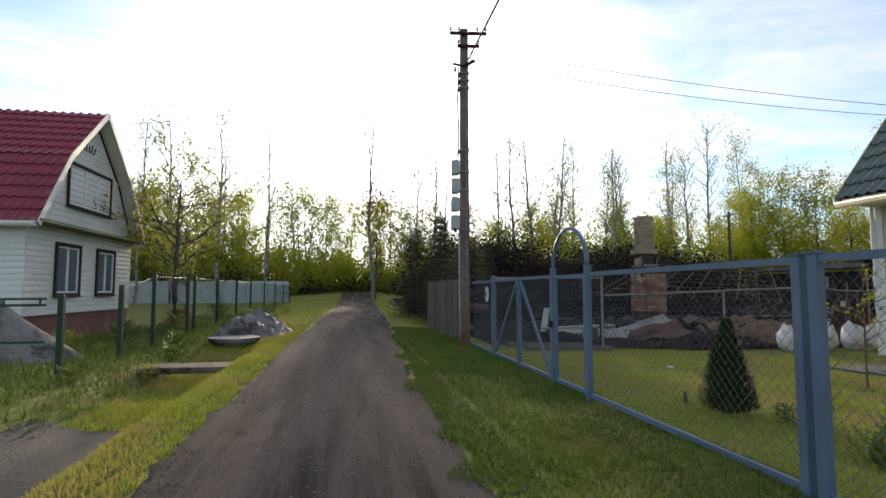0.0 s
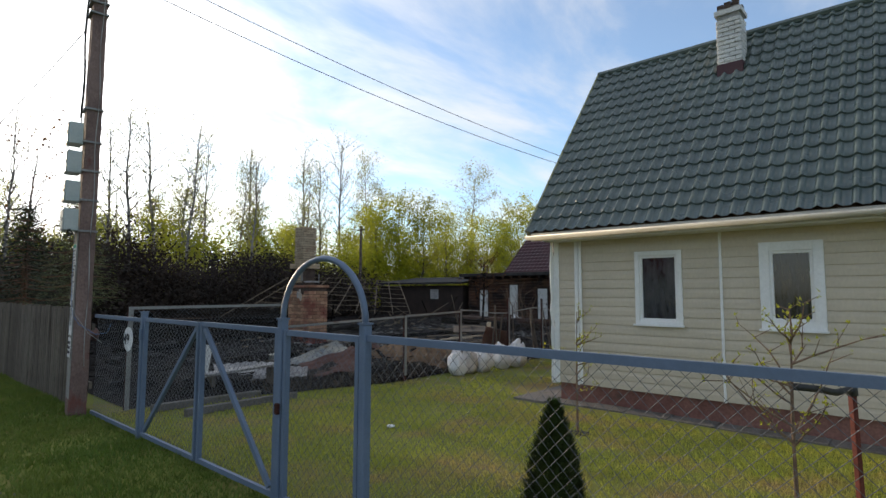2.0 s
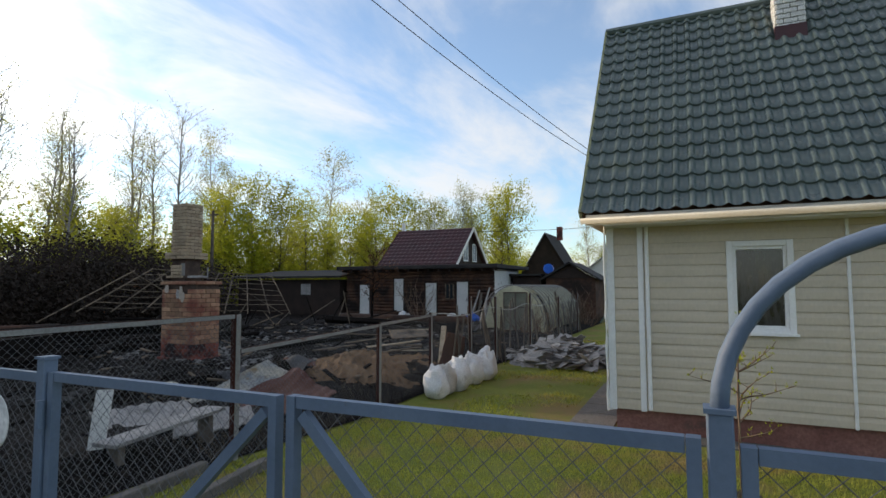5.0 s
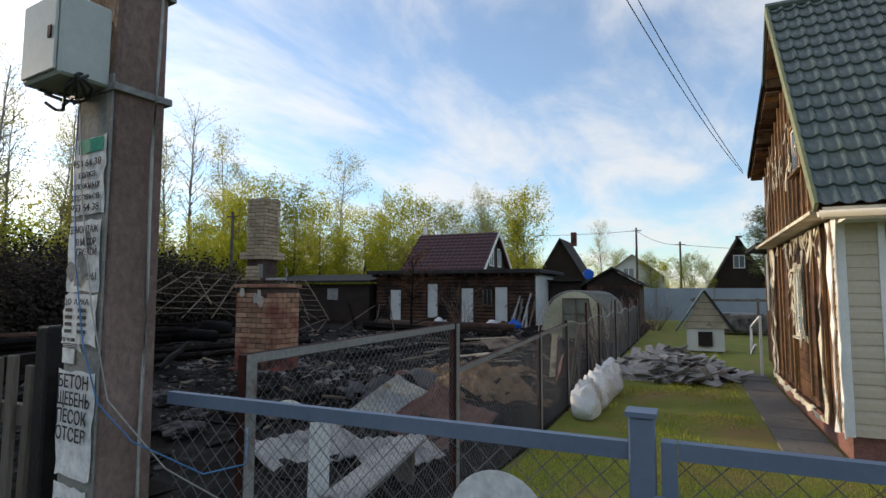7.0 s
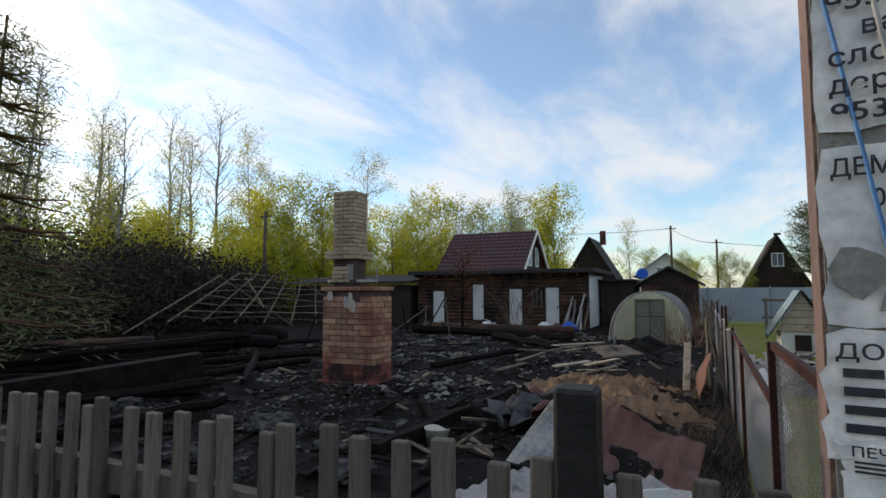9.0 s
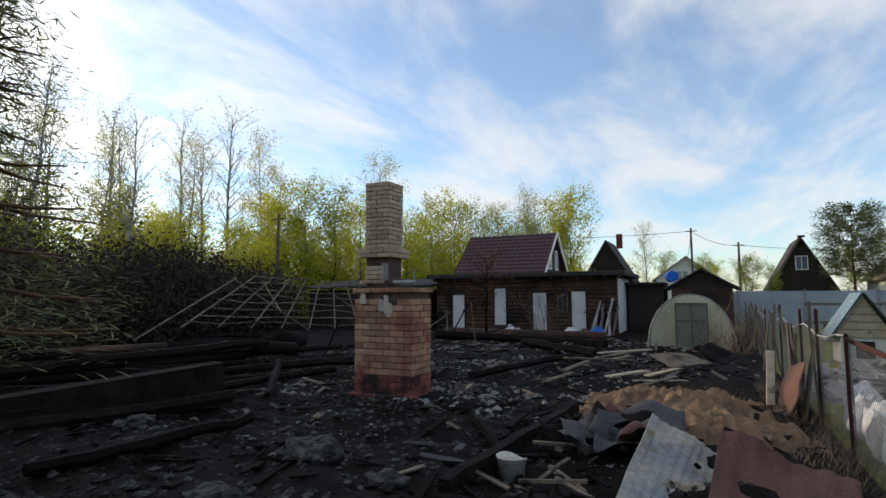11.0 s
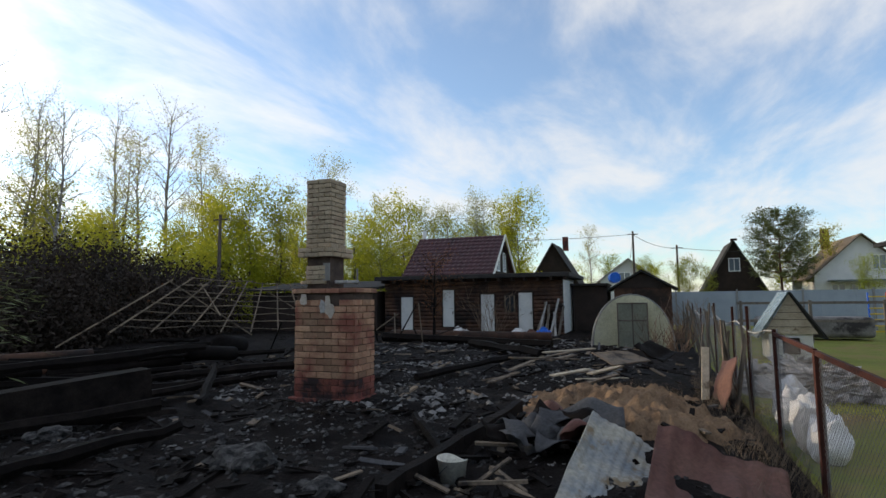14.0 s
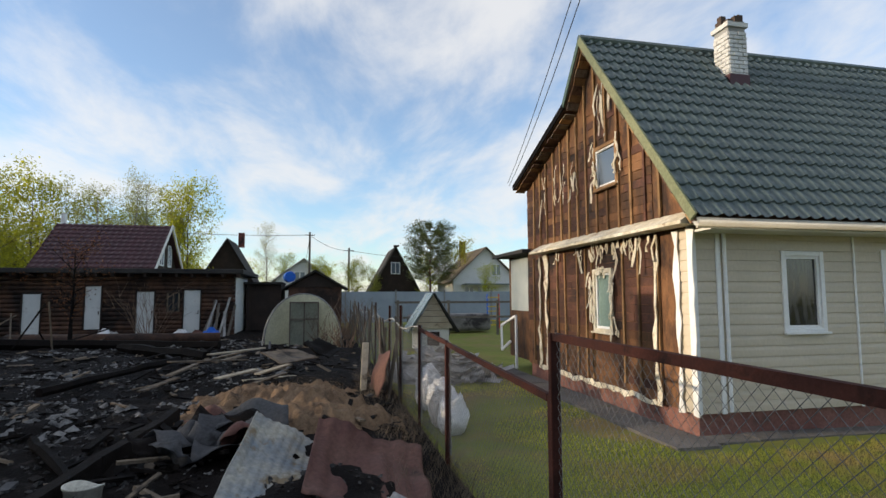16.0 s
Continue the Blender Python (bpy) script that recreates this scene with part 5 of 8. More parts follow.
# ---- burnt plot: sand heap, sheets, beams, rubble ----
def heap(name, cx, cy, rx, ry, h, material, label, category, seed, n=48, rough=0.25, kind=""):
    bm = bmesh.new()
    vs = {}
    for j in range(n + 1):
        for i in range(n + 1):
            u, v = -1 + 2 * i / n, -1 + 2 * j / n
            x, y = cx + u * rx * 1.15, cy + v * ry * 1.15
            d = math.hypot(u, v) * 1.15 + 0.18 * bump2(x, y, 0.9, seed)
            k = max(0.0, 1 - d) ** 0.8
            z = gz(x, y) - 0.05 + h * (k * (1 + 0.42 * bump2(x, y, 1.1, seed + 3)) + rough * (0.16 * bump2(x, y, 3.1, seed) + 0.15 * bump2(x, y, 7.3, seed) + 0.11 * bump2(x, y, 15, seed)) * min(k * 3, 1))
            vs[i, j] = bm.verts.new((x, y, z if k > 0 else gz(x, y) - 0.12))
    for j in range(n):
        for i in range(n):
            bm.faces.new((vs[i, j], vs[i + 1, j], vs[i + 1, j + 1], vs[i, j + 1]))
    return solo(name, bm, material, label, category, "", kind, True)


def bent_sheet(name, corners, material, label, category, waves=0, amp=0.0, sag_=0.04, thick=0.008, n=14, seed=0.0):
    """A sheet over four corners, crumpled and with optional corrugation."""
    A, B, C, D = [Vector(c) for c in corners]
    nrm = (B - A).cross(D - A).normalized()
    bm = bmesh.new()
    m = n * (3 if waves else 1)
    g = {}
    for j in range(n + 1):
        for i in range(m + 1):
            u, v = i / m, j / n
            p = (A.lerp(B, u)).lerp(D.lerp(C, u), v)
            k = sag_ * math.sin(math.pi * u) * math.sin(math.pi * v) + sag_ * 0.8 * noise.noise((u * 2.5 + seed, v * 2.5, seed)) + amp * math.sin(2 * math.pi * waves * u)
            g[i, j] = bm.verts.new(p + nrm * k)
    for j in range(n):
        for i in range(m):
            bm.faces.new((g[i, j], g[i + 1, j], g[i + 1, j + 1], g[i, j + 1]))
    solid(bm, thick)
    return solo(name, bm, material, label, category, smooth=True)


def build_plot():
    heap("sand_heap", 10.2, 12.3, 2.7, 1.75, 0.66, "sand", "heap of brown sand and soil with dry weeds", "heap", 2.0, 130, 0.9)
    r = np.random.default_rng(19)
    weeds = []
    for _ in range(900):
        x, y = r.normal(10.6, 1.3), r.normal(11.7, 0.55)
        if y < 10.7:
            continue
        z, h, a = gz(x, y) + 0.1 + 0.3 * max(0.0, 1 - math.hypot((x - 10.3) / 2.3, (y - 12.25) / 1.4)), 0.08 + 0.22 * r.random(), r.random() * 6.28
        weeds.append(((x - 0.004, y, z), (x + 0.004, y + 0.003, z), (x + h * 0.5 * math.cos(a), y + h * 0.5 * math.sin(a), z + h)))
    for _ in range(2600):
        x, y = 4.8 + 8.5 * r.random(), 10.5 + 0.75 * r.random() ** 1.6
        z, h, a = burnt_z(x, y), 0.06 + 0.26 * r.random() ** 2, r.random() * 6.28
        weeds.append(((x - 0.004, y, z), (x + 0.004, y + 0.003, z), (x + h * 0.6 * math.cos(a), y + h * 0.6 * math.sin(a), z + h)))
    tagged(new("dry_weeds", tri_mesh("dry_weeds", np.array(weeds), "old_wood")), "dry straw-coloured weeds on the sand heap", "weeds", kind="stuff")
    bent_sheet("painted_sheet", ((7.63, 12.44, 0.50), (7.95, 11.87, 0.08), (6.5, 11.95, 0.02), (6.15, 12.62, 0.06)), "sheet_paint", "peeling grey and cream painted ribbed sheet lying on rubble", "sheet", 8, 0.006, 0.05, 0.012)
    bent_sheet("rusty_sheet", ((7.55, 11.85, 0.42), (7.35, 10.88, 0.14), (6.0, 11.0, 0.02), (6.35, 11.98, 0.10)), "sheet_red", "dull red rusted sheet of roofing bent over rubble", "sheet", 6, 0.010, 0.14, seed=2.0)
    bent_sheet("roofing_sheet", ((8.35, 13.1, 0.36), (8.6, 12.2, 0.42), (7.9, 12.15, 0.25), (7.5, 13.0, 0.12)), "sheet_grey", "crumpled dark grey roofing sheet", "sheet", sag_=0.16, seed=4.0)
    bent_sheet("slate_sheet", ((4.9, 12.6, 0.22), (5.9, 12.2, 0.20), (5.6, 11.6, 0.10), (4.6, 11.9, 0.08)), "slate", "grey corrugated roofing sheet lying on rubble", "sheet", 7, 0.012, 0.03, seed=6.0)
    bent_sheet("slate_sheet", ((5.3, 11.7, 0.24), (6.1, 11.3, 0.16), (5.8, 10.9, 0.06), (4.9, 11.2, 0.08)), "slate", "grey corrugated roofing sheet on rubble", "sheet", 7, 0.012, 0.03, seed=8.0)
    bent_sheet("plywood_piece", ((12.2, 12.9, 0.62), (12.9, 12.3, 0.60), (12.5, 11.9, 0.48), (11.7, 12.5, 0.46)), "old_wood", "tan plywood piece on the sand heap", "board", sag_=0.03, thick=0.015, seed=3.0)
    bent_sheet("charred_sheet", ((12.9, 12.2, 0.70), (13.9, 11.9, 0.75), (13.7, 11.4, 0.5), (12.8, 11.7, 0.42)), "charred", "black charred sheet on the sand heap", "sheet", sag_=0.1, seed=5.0)
    bent_sheet("rusty_sheet", ((10.9, 10.75, 0.75), (12.0, 10.8, 0.55), (12.1, 11.0, 0.0), (10.8, 10.95, -0.02)), "sheet_red", "brown rusted sheet leaning on the boundary fence", "sheet", sag_=0.08, seed=11.0)
    # plank standing by the boundary
    solo("plank_post", soft(beam(bmesh.new(), (11.4, 11.15, -0.1), (11.5, 11.1, 0.82), 0.11, 0.04, (1, 0, 0)), 0.004), "pale_wood", "pale plank standing upright by the boundary fence", "plank")
    rnd = random.Random(77)
    # longer charred beams, things of their own
    spec = (((5.3, 19.6, 0.25), (7.9, 18.6, 0.5), 0.34, 0.5), ((6.2, 21.2, 0.55), (11.8, 21.4, 0.6), 0.2, 0.2), ((9.7, 24.6, 0.35), (13, 22.3, 0.4), 0.2, 0.2),
            ((3.9, 25.5, 0.5), (8.6, 25.6, 0.6), 0.16, 0.5), ((5.2, 22.5, 0.2), (8.2, 20.0, 0.25), 0.18, 0.18), ((6.6, 13.4, 0.02), (8.9, 14.9, 0.06), 0.12, 0.12),
            ((8.2, 17.9, 0.2), (10.6, 19.9, 0.35), 0.14, 0.14), ((10.9, 18.2, 0.2), (15.5, 20.6, 0.3), 0.18, 0.18), ((12.0, 16.2, 0.15), (15.6, 15.0, 0.2), 0.16, 0.16),
            ((16.5, 14.6, 0.15), (19.5, 17.5, 0.2), 0.3, 0.3), ((20.5, 15.0, 0.1), (22.0, 22.0, 0.15), 0.4, 0.4), ((4.6, 17.2, 0.15), (6.9, 16.9, 0.2), 0.2, 0.15))
    for a, b, w, h in spec:
        bm = bmesh.new()
        a, b = Vector(a), Vector(b)
        a.z += burnt_z(a.x, a.y) * 0.5
        n = 9
        pts = [a.lerp(b, i / n) + Vector((rnd.uniform(-0.02, 0.02), rnd.uniform(-0.02, 0.02), rnd.uniform(-0.03, 0.02))) for i in range(n + 1)]
        tube(bm, pts, [min(w, h) / 2 * rnd.uniform(0.75, 1.1) for _ in pts], 6)
        if h > w * 1.3:
            box(bm, -w / 2, w / 2, 0, (b - a).length, -h * 0.45, h * 0.35, Matrix.Translation(a) @ (b - a).to_track_quat("Y", "Z").to_matrix().to_4x4())
        solo("charred_beam", bm, "charred", "charred black roof beam lying in ash", "beam", "charred beams in the ruin")
    # stacked and fallen timbers in the deep part of the ruin
    for i in range(34):
        x, y = rnd.uniform(4.5, 15.5), rnd.uniform(18.2, 26.5)
        if x > 10.5 and y < 19.5:
            continue
        L, a = rnd.uniform(1.2, 3.6), rnd.gauss(-0.45, 0.35)
        d = Vector((math.cos(a), math.sin(a), rnd.gauss(0, 0.05))) * L / 2
        c = Vector((x, y, burnt_z(x, y) + 0.1 + 0.35 * rnd.random() * min(1, (y - 18) / 4)))
        w = rnd.uniform(0.09, 0.2)
        n = 6
        pts = [c - d + d * 2 * k / n + Vector((0, rnd.uniform(-0.02, 0.02), rnd.uniform(-0.02, 0.02))) for k in range(n + 1)]
        solo("charred_beam", tube(bmesh.new(), pts, [w / 2 * rnd.uniform(0.8, 1.1) for _ in pts], 6), "charred", "charred black timber fallen across the ruin", "beam", "charred beams in the ruin")
    for (xa, ya), (xb, yb), h, m in (((8.3, 25.6), (11.4, 24.4), 0.52, "log"), ((9.2, 22.6), (11.9, 22.2), 0.6, "charred"), ((5.2, 22.4), (8.4, 21.6), 0.45, "charred")):
        wall = thing("log_crib", xa, ya, 0, "low burnt log wall standing in ash", "wall")
        z = burnt_z(xa, ya)
        for k in range(3):
            part("log", tube(bmesh.new(), [(xa, ya, z + h / 3 * (k + 0.4)), ((xa + xb) / 2, (ya + yb) / 2, z + h / 3 * (k + 0.42)), (xb, yb, z + h / 3 * (k + 0.4))], h / 5.2, 7), m, wall, smooth=True)
    for i in range(16):
        x, y = rnd.uniform(6.9, 8.9), rnd.uniform(12.5, 13.4)
        if x < 7.6 and y > 13.2:
            continue
        z = burnt_z(x, y) + 0.05
        a, w = rnd.uniform(0, 6.28), rnd.uniform(0.10, 0.26)
        u, v = Vector((math.cos(a), math.sin(a), rnd.uniform(-0.1, 0.6))) * w, Vector((-math.sin(a), math.cos(a), rnd.uniform(-0.1, 0.5))) * w * rnd.uniform(0.5, 1.0)
        p = Vector((x, y, z))
        bent_sheet("torn_sheet", (p - u - v + Vector((0, 0, 0.25)), p + u - v + Vector((0, 0, 0.25)), p + u + v, p - u + v), ("sheet_grey", "charred", "sheet_grey", "sheet_red", "charred")[i % 5], "torn crumpled scrap of roofing sheet in rubble", "scrap", sag_=0.12, thick=0.006, n=8, seed=i * 1.7)
    # broken boards and sticks in the ash
    bm, bm2, bm3 = bmesh.new(), bmesh.new(), bmesh.new()
    for i in range(1500):
        x, y = 3.0 + 22 * rnd.random() ** 1.15, 10.9 + 13 * rnd.random()
        if i < 110:
            x, y = rnd.uniform(5.6, 9.2), rnd.uniform(11.0, 14.2)
        elif i < 180:
            x, y = rnd.uniform(13, 20), rnd.uniform(12.5, 16)
        if (9.2 < x < 10.2 and 15.9 < y < 17.4) or (x < 5.0 and rnd.random() < 0.6) or (5.9 < x < 8.2 and 10.8 < y < 12.8):
            continue
        z = burnt_z(x, y) + 0.02
        L = rnd.uniform(0.12, 0.6) if i > 180 else rnd.uniform(0.2, 0.8)
        a = rnd.gauss(0.5, 0.9)
        d = Vector((math.cos(a), math.sin(a), rnd.gauss(0.0, 0.12 if i > 180 else 0.25)))
        target = bm if rnd.random() < (0.74 if x > 6.2 or y < 12.5 else 0.97) else (bm2 if rnd.random() < 0.7 else bm3)
        p = Vector((x, y, z + (0.1 * rnd.random() if i < 180 else 0.0)))
        beam(target, p - d * L / 2, p + d * L / 2, rnd.uniform(0.025, 0.10), rnd.uniform(0.012, 0.035), (rnd.uniform(-0.4, 0.4), 0, 1))
    solo("charred_boards", bm, "charred", "broken charred boards strewn over the ruin", "boards", kind="stuff")
    solo("broken_boards", bm2, "old_wood", "broken weathered boards strewn over the ruin", "boards", kind="stuff")
    solo("roofing_scraps", bm3, "sheet_grey", "bent grey scraps of roofing in the ruin", "scraps", kind="stuff")
    # ash flakes, slate bits and cinders
    def crumbs(n, size, material, name, label, area, seed, lift=0.0):
        r = np.random.default_rng(seed)
        tris = []
        for _ in range(n):
            x, y = area[0] + (area[1] - area[0]) * r.random() ** 1.2, area[2] + (area[3] - area[2]) * r.random()
            if bump2(x, y, 0.6, seed * 0.37) < -0.12 + 0.3 * r.random():
                continue
            if 9.25 < x < 10.15 and 16.0 < y < 17.3:
                continue
            s = size * (0.35 + 1.2 * r.random() ** 2)
            c = np.array((x, y, burnt_z(x, y) + lift))
            a0 = r.random() * 6.28
            k = [c + np.array((math.cos(a0 + t) * s * (0.5 + r.random()), math.sin(a0 + t) * s * (0.4 + 0.6 * r.random()), s * 0.35 * (r.random() - 0.4))) for t in (0, 1.3, 2.5, 3.8, 5.1)]
            top = c + np.array(((r.random() - 0.5) * s, (r.random() - 0.5) * s, s * (0.25 + 0.5 * r.random())))
            for i in range(5):
                tris.append((k[i], k[(i + 1) % 5], top))
        ob = new(name, tri_mesh(name, np.array(tris), material))
        tagged(ob, label, "rubble", kind="stuff")
    crumbs(34000, 0.028, "charred", "cinders", "black cinders and lumps of charcoal", (2.9, 13, 10.8, 21), 11)
    crumbs(3600, 0.030, "ash", "ash_flakes", "grey ash flakes and broken slate", (6.5, 22, 12.0, 20), 12, 0.015)
    crumbs(9000, 0.05, "ash_dark", "slate_bits", "dark grey bits of slate and caked ash", (2.9, 20, 10.9, 21), 17, 0.008)
    crumbs(2400, 0.075, "ash", "ash_lumps", "pale lumps of ash and melted scrap", (9.0, 24, 12.5, 20), 14, 0.02)
    crumbs(2500, 0.12, "charred", "charcoal_lumps", "black lumps of charcoal over the ruin", (3.0, 26, 11.5, 30), 15, 0.0)
    for x, y, s in ((6.2, 15.4, 0.5), (5.1, 13.6, 0.34), (4.9, 15.3, 0.30), (6.3, 18.2, 0.32), (4.0, 15.0, 0.22), (5.95, 14.4, 0.26), (10.3, 15.7, 0.2), (12.7, 17.4, 0.3)):
        bm = bmesh.new()
        bmesh.ops.create_icosphere(bm, subdivisions=3, radius=s * 0.62)
        for v in bm.verts:
            n1 = noise.noise(v.co * 5 + Vector((x, y, 0))) * 0.5 + noise.noise(v.co * 17) * 0.3
            v.co = v.co * (1 + n1)
            v.co.z *= 0.45
            v.co += Vector((x, y, burnt_z(x, y) + 0.05))
        solo("rubble_lump", bm, "ash_dark", "grey caked lump of ash and rubble", "rubble", "lumps in the ash", smooth=False)
    # bucket
    bk = thing("bucket", 6.8, 13.6, 0.05, "dirty cream plastic bucket with a melted rim", "bucket")
    bm = bmesh.new()
    z0 = burnt_z(6.8, 13.6) - 0.02
    outer = [[bm.verts.new((6.8 + r * math.cos(2 * math.pi * k / 24), 13.6 + r * math.sin(2 * math.pi * k / 24), z0 + z + (0.05 * max(0, math.sin(2 * math.pi * k / 24 - 4.2)) ** 3 * -1 if z > 0.2 else 0))) for k in range(24)]
             for r, z in ((0.105, 0.0), (0.135, 0.26), (0.142, 0.262), (0.142, 0.245), (0.128, 0.245), (0.1, 0.02))]
    for A, B in zip(outer, outer[1:]):
        for k in range(24):
            bm.faces.new((A[k], A[(k + 1) % 24], B[(k + 1) % 24], B[k]))
    bm.faces.new(outer[0][::-1]), bm.faces.new(outer[-1])
    bmesh.ops.recalc_face_normals(bm, faces=bm.faces[:])
    part("pail", bm, "bucket", bk, smooth=True)
    part("handle", tube(bmesh.new(), [(6.8 + 0.145 * math.cos(t), 13.6 + 0.12 * math.sin(t), z0 + 0.22 - 0.12 * math.sin(t)) for t in [math.pi * i / 12 for i in range(13)]], 0.004, 5), "wire", bk)
    # timber sill left along the floor's edge, boards behind the heap, bench and edging by the corner
    sill = bmesh.new()
    n = 12
    pts = [Vector((6.0 + 3.8 * i / n, 13.9 - 0.02 * i + rnd.uniform(-0.02, 0.02), 0.05 + rnd.uniform(-0.015, 0.015))) for i in range(n + 1)]
    for p, q in zip(pts, pts[1:]):
        beam(sill, p, q, 0.11, 0.22)
    solo("floor_sill", sill, "charred", "scorched timber sill along the burnt floor edge", "beam")
    for i in range(11):
        x, y = rnd.uniform(12.2, 15.2), rnd.uniform(12.6, 14.6)
        a, L = rnd.gauss(-0.5, 0.35), rnd.uniform(0.7, 1.9)
        d = Vector((math.cos(a), math.sin(a), rnd.gauss(0, 0.05))) * L / 2
        c = Vector((x, y, burnt_z(x, y) + 0.06 + 0.035 * i))
        solo("loose_plank", beam(bmesh.new(), c - d, c + d, rnd.uniform(0.08, 0.16), 0.025), "pale_wood" if i % 3 == 0 else "old_wood", "loose half-charred plank behind the sand heap", "plank", "planks behind the sand heap")
    bench = thing("broken_bench", 4.6, 10.95, 0, "broken grey wooden bench in the rubble", "bench")
    part("seat", soft(beam(bmesh.new(), (3.9, 10.82, 0.30), (5.3, 11.02, 0.33), 0.26, 0.035), 0.004), "slate", bench)
    for x, y in ((4.0, 10.84), (5.1, 10.99)):
        part("leg", boxes((x, x + 0.06, y - 0.08, y + 0.08, -0.15, 0.285)), "grey_wood", bench)
    part("backrest", soft(beam(bmesh.new(), (3.95, 11.02, 0.1), (4.1, 11.12, 0.72), 0.14, 0.03), 0.004), "door_white", bench, "white painted plank")
    for k, (a, b) in enumerate((((3.1, 9.55), (5.0, 10.02)), ((2.9, 10.1), (4.6, 10.4)))):
        solo("bed_edging", soft(beam(bmesh.new(), (a[0], a[1], gz(*a) + 0.03), (b[0], b[1], gz(*b) + 0.03), 0.09, 0.14), 0.008), "soil_strip", "grey concrete edging strip in the lawn", "edging", "edging strips in the lawn")
    # pink gas drum and tank in the ash
    for x, y, r, L, a in ((4.6, 20.3, 0.22, 1.3, 20), (14.2, 22.8, 0.25, 1.2, 10), (12.6, 21.9, 0.17, 1.6, 0)):
        bm = bmesh.new()
        pts = [Vector((-L / 2, 0, 0)), Vector((-L / 2 + 0.06, 0, 0)), Vector((0, 0, 0)), Vector((L / 2 - 0.06, 0, 0)), Vector((L / 2, 0, 0))]
        tube(bm, pts, [r * 0.6, r, r, r, r * 0.6], 16)
        bm.transform(pose(x, y, burnt_z(x, y) + r + (0.25 if x > 10 else 0), 0, 6, a))
        solo("metal_drum", bm, "sheet_red" if x < 10 else "charred", "scorched metal drum lying in ash", "drum", smooth=True)
    # collapsed roof lattice
    lat = thing("roof_lattice", 15, 24, 0.3, "collapsed burnt roof lattice of thin poles", "roof frame")
    A, B, C, D = Vector((12.2, 24.9, 0.85)), Vector((15.2, 25.2, 2.38)), Vector((21.5, 25.0, 2.2)), Vector((20.0, 22.5, 0.45))
    for i in range(9):
        u = i / 8
        p, q = A.lerp(D, u), B.lerp(C, u)
        part("pole_rafter", tube(bmesh.new(), [p, p.lerp(q, 0.5) + Vector((0, 0, rnd.uniform(-0.06, 0.06))), q], 0.026, 5), "old_wood", lat)
    for j in range(8):
        v = 0.06 + 0.13 * j
        pts = [A.lerp(B, v).lerp(D.lerp(C, v), t / 8) + Vector((0, 0, rnd.uniform(-0.05, 0.05) + 0.04)) for t in range(9)]
        part("lath", tube(bmesh.new(), pts, 0.015, 4), "old_wood", lat)
    for p, q in (((14.4, 25.4, 2.3), (17, 24.4, 0.5)), ((14.6, 25.4, 2.3), (11.6, 26, 0.5)), ((19, 25.4, 2.0), (21, 23.8, 0.4)), ((15.3, 25, 2.2), (15.1, 24, 1.2))):
        part("brace", beam(bmesh.new(), p, q, 0.035, 0.035), "old_wood", lat)
    lat2 = thing("roof_lattice", 20, 20.5, 0.2, "tangle of burnt poles before the log shed", "roof frame")
    for i in range(16):
        x, y = rnd.uniform(14, 23), rnd.uniform(19, 23)
        part("pole_rafter", tube(bmesh.new(), [(x, y, 0.1), (x + rnd.uniform(-1.5, 2.5), y + rnd.uniform(-1, 1), rnd.uniform(0.3, 1.5))], 0.025, 4), "old_wood" if i % 2 else "charred", lat2)


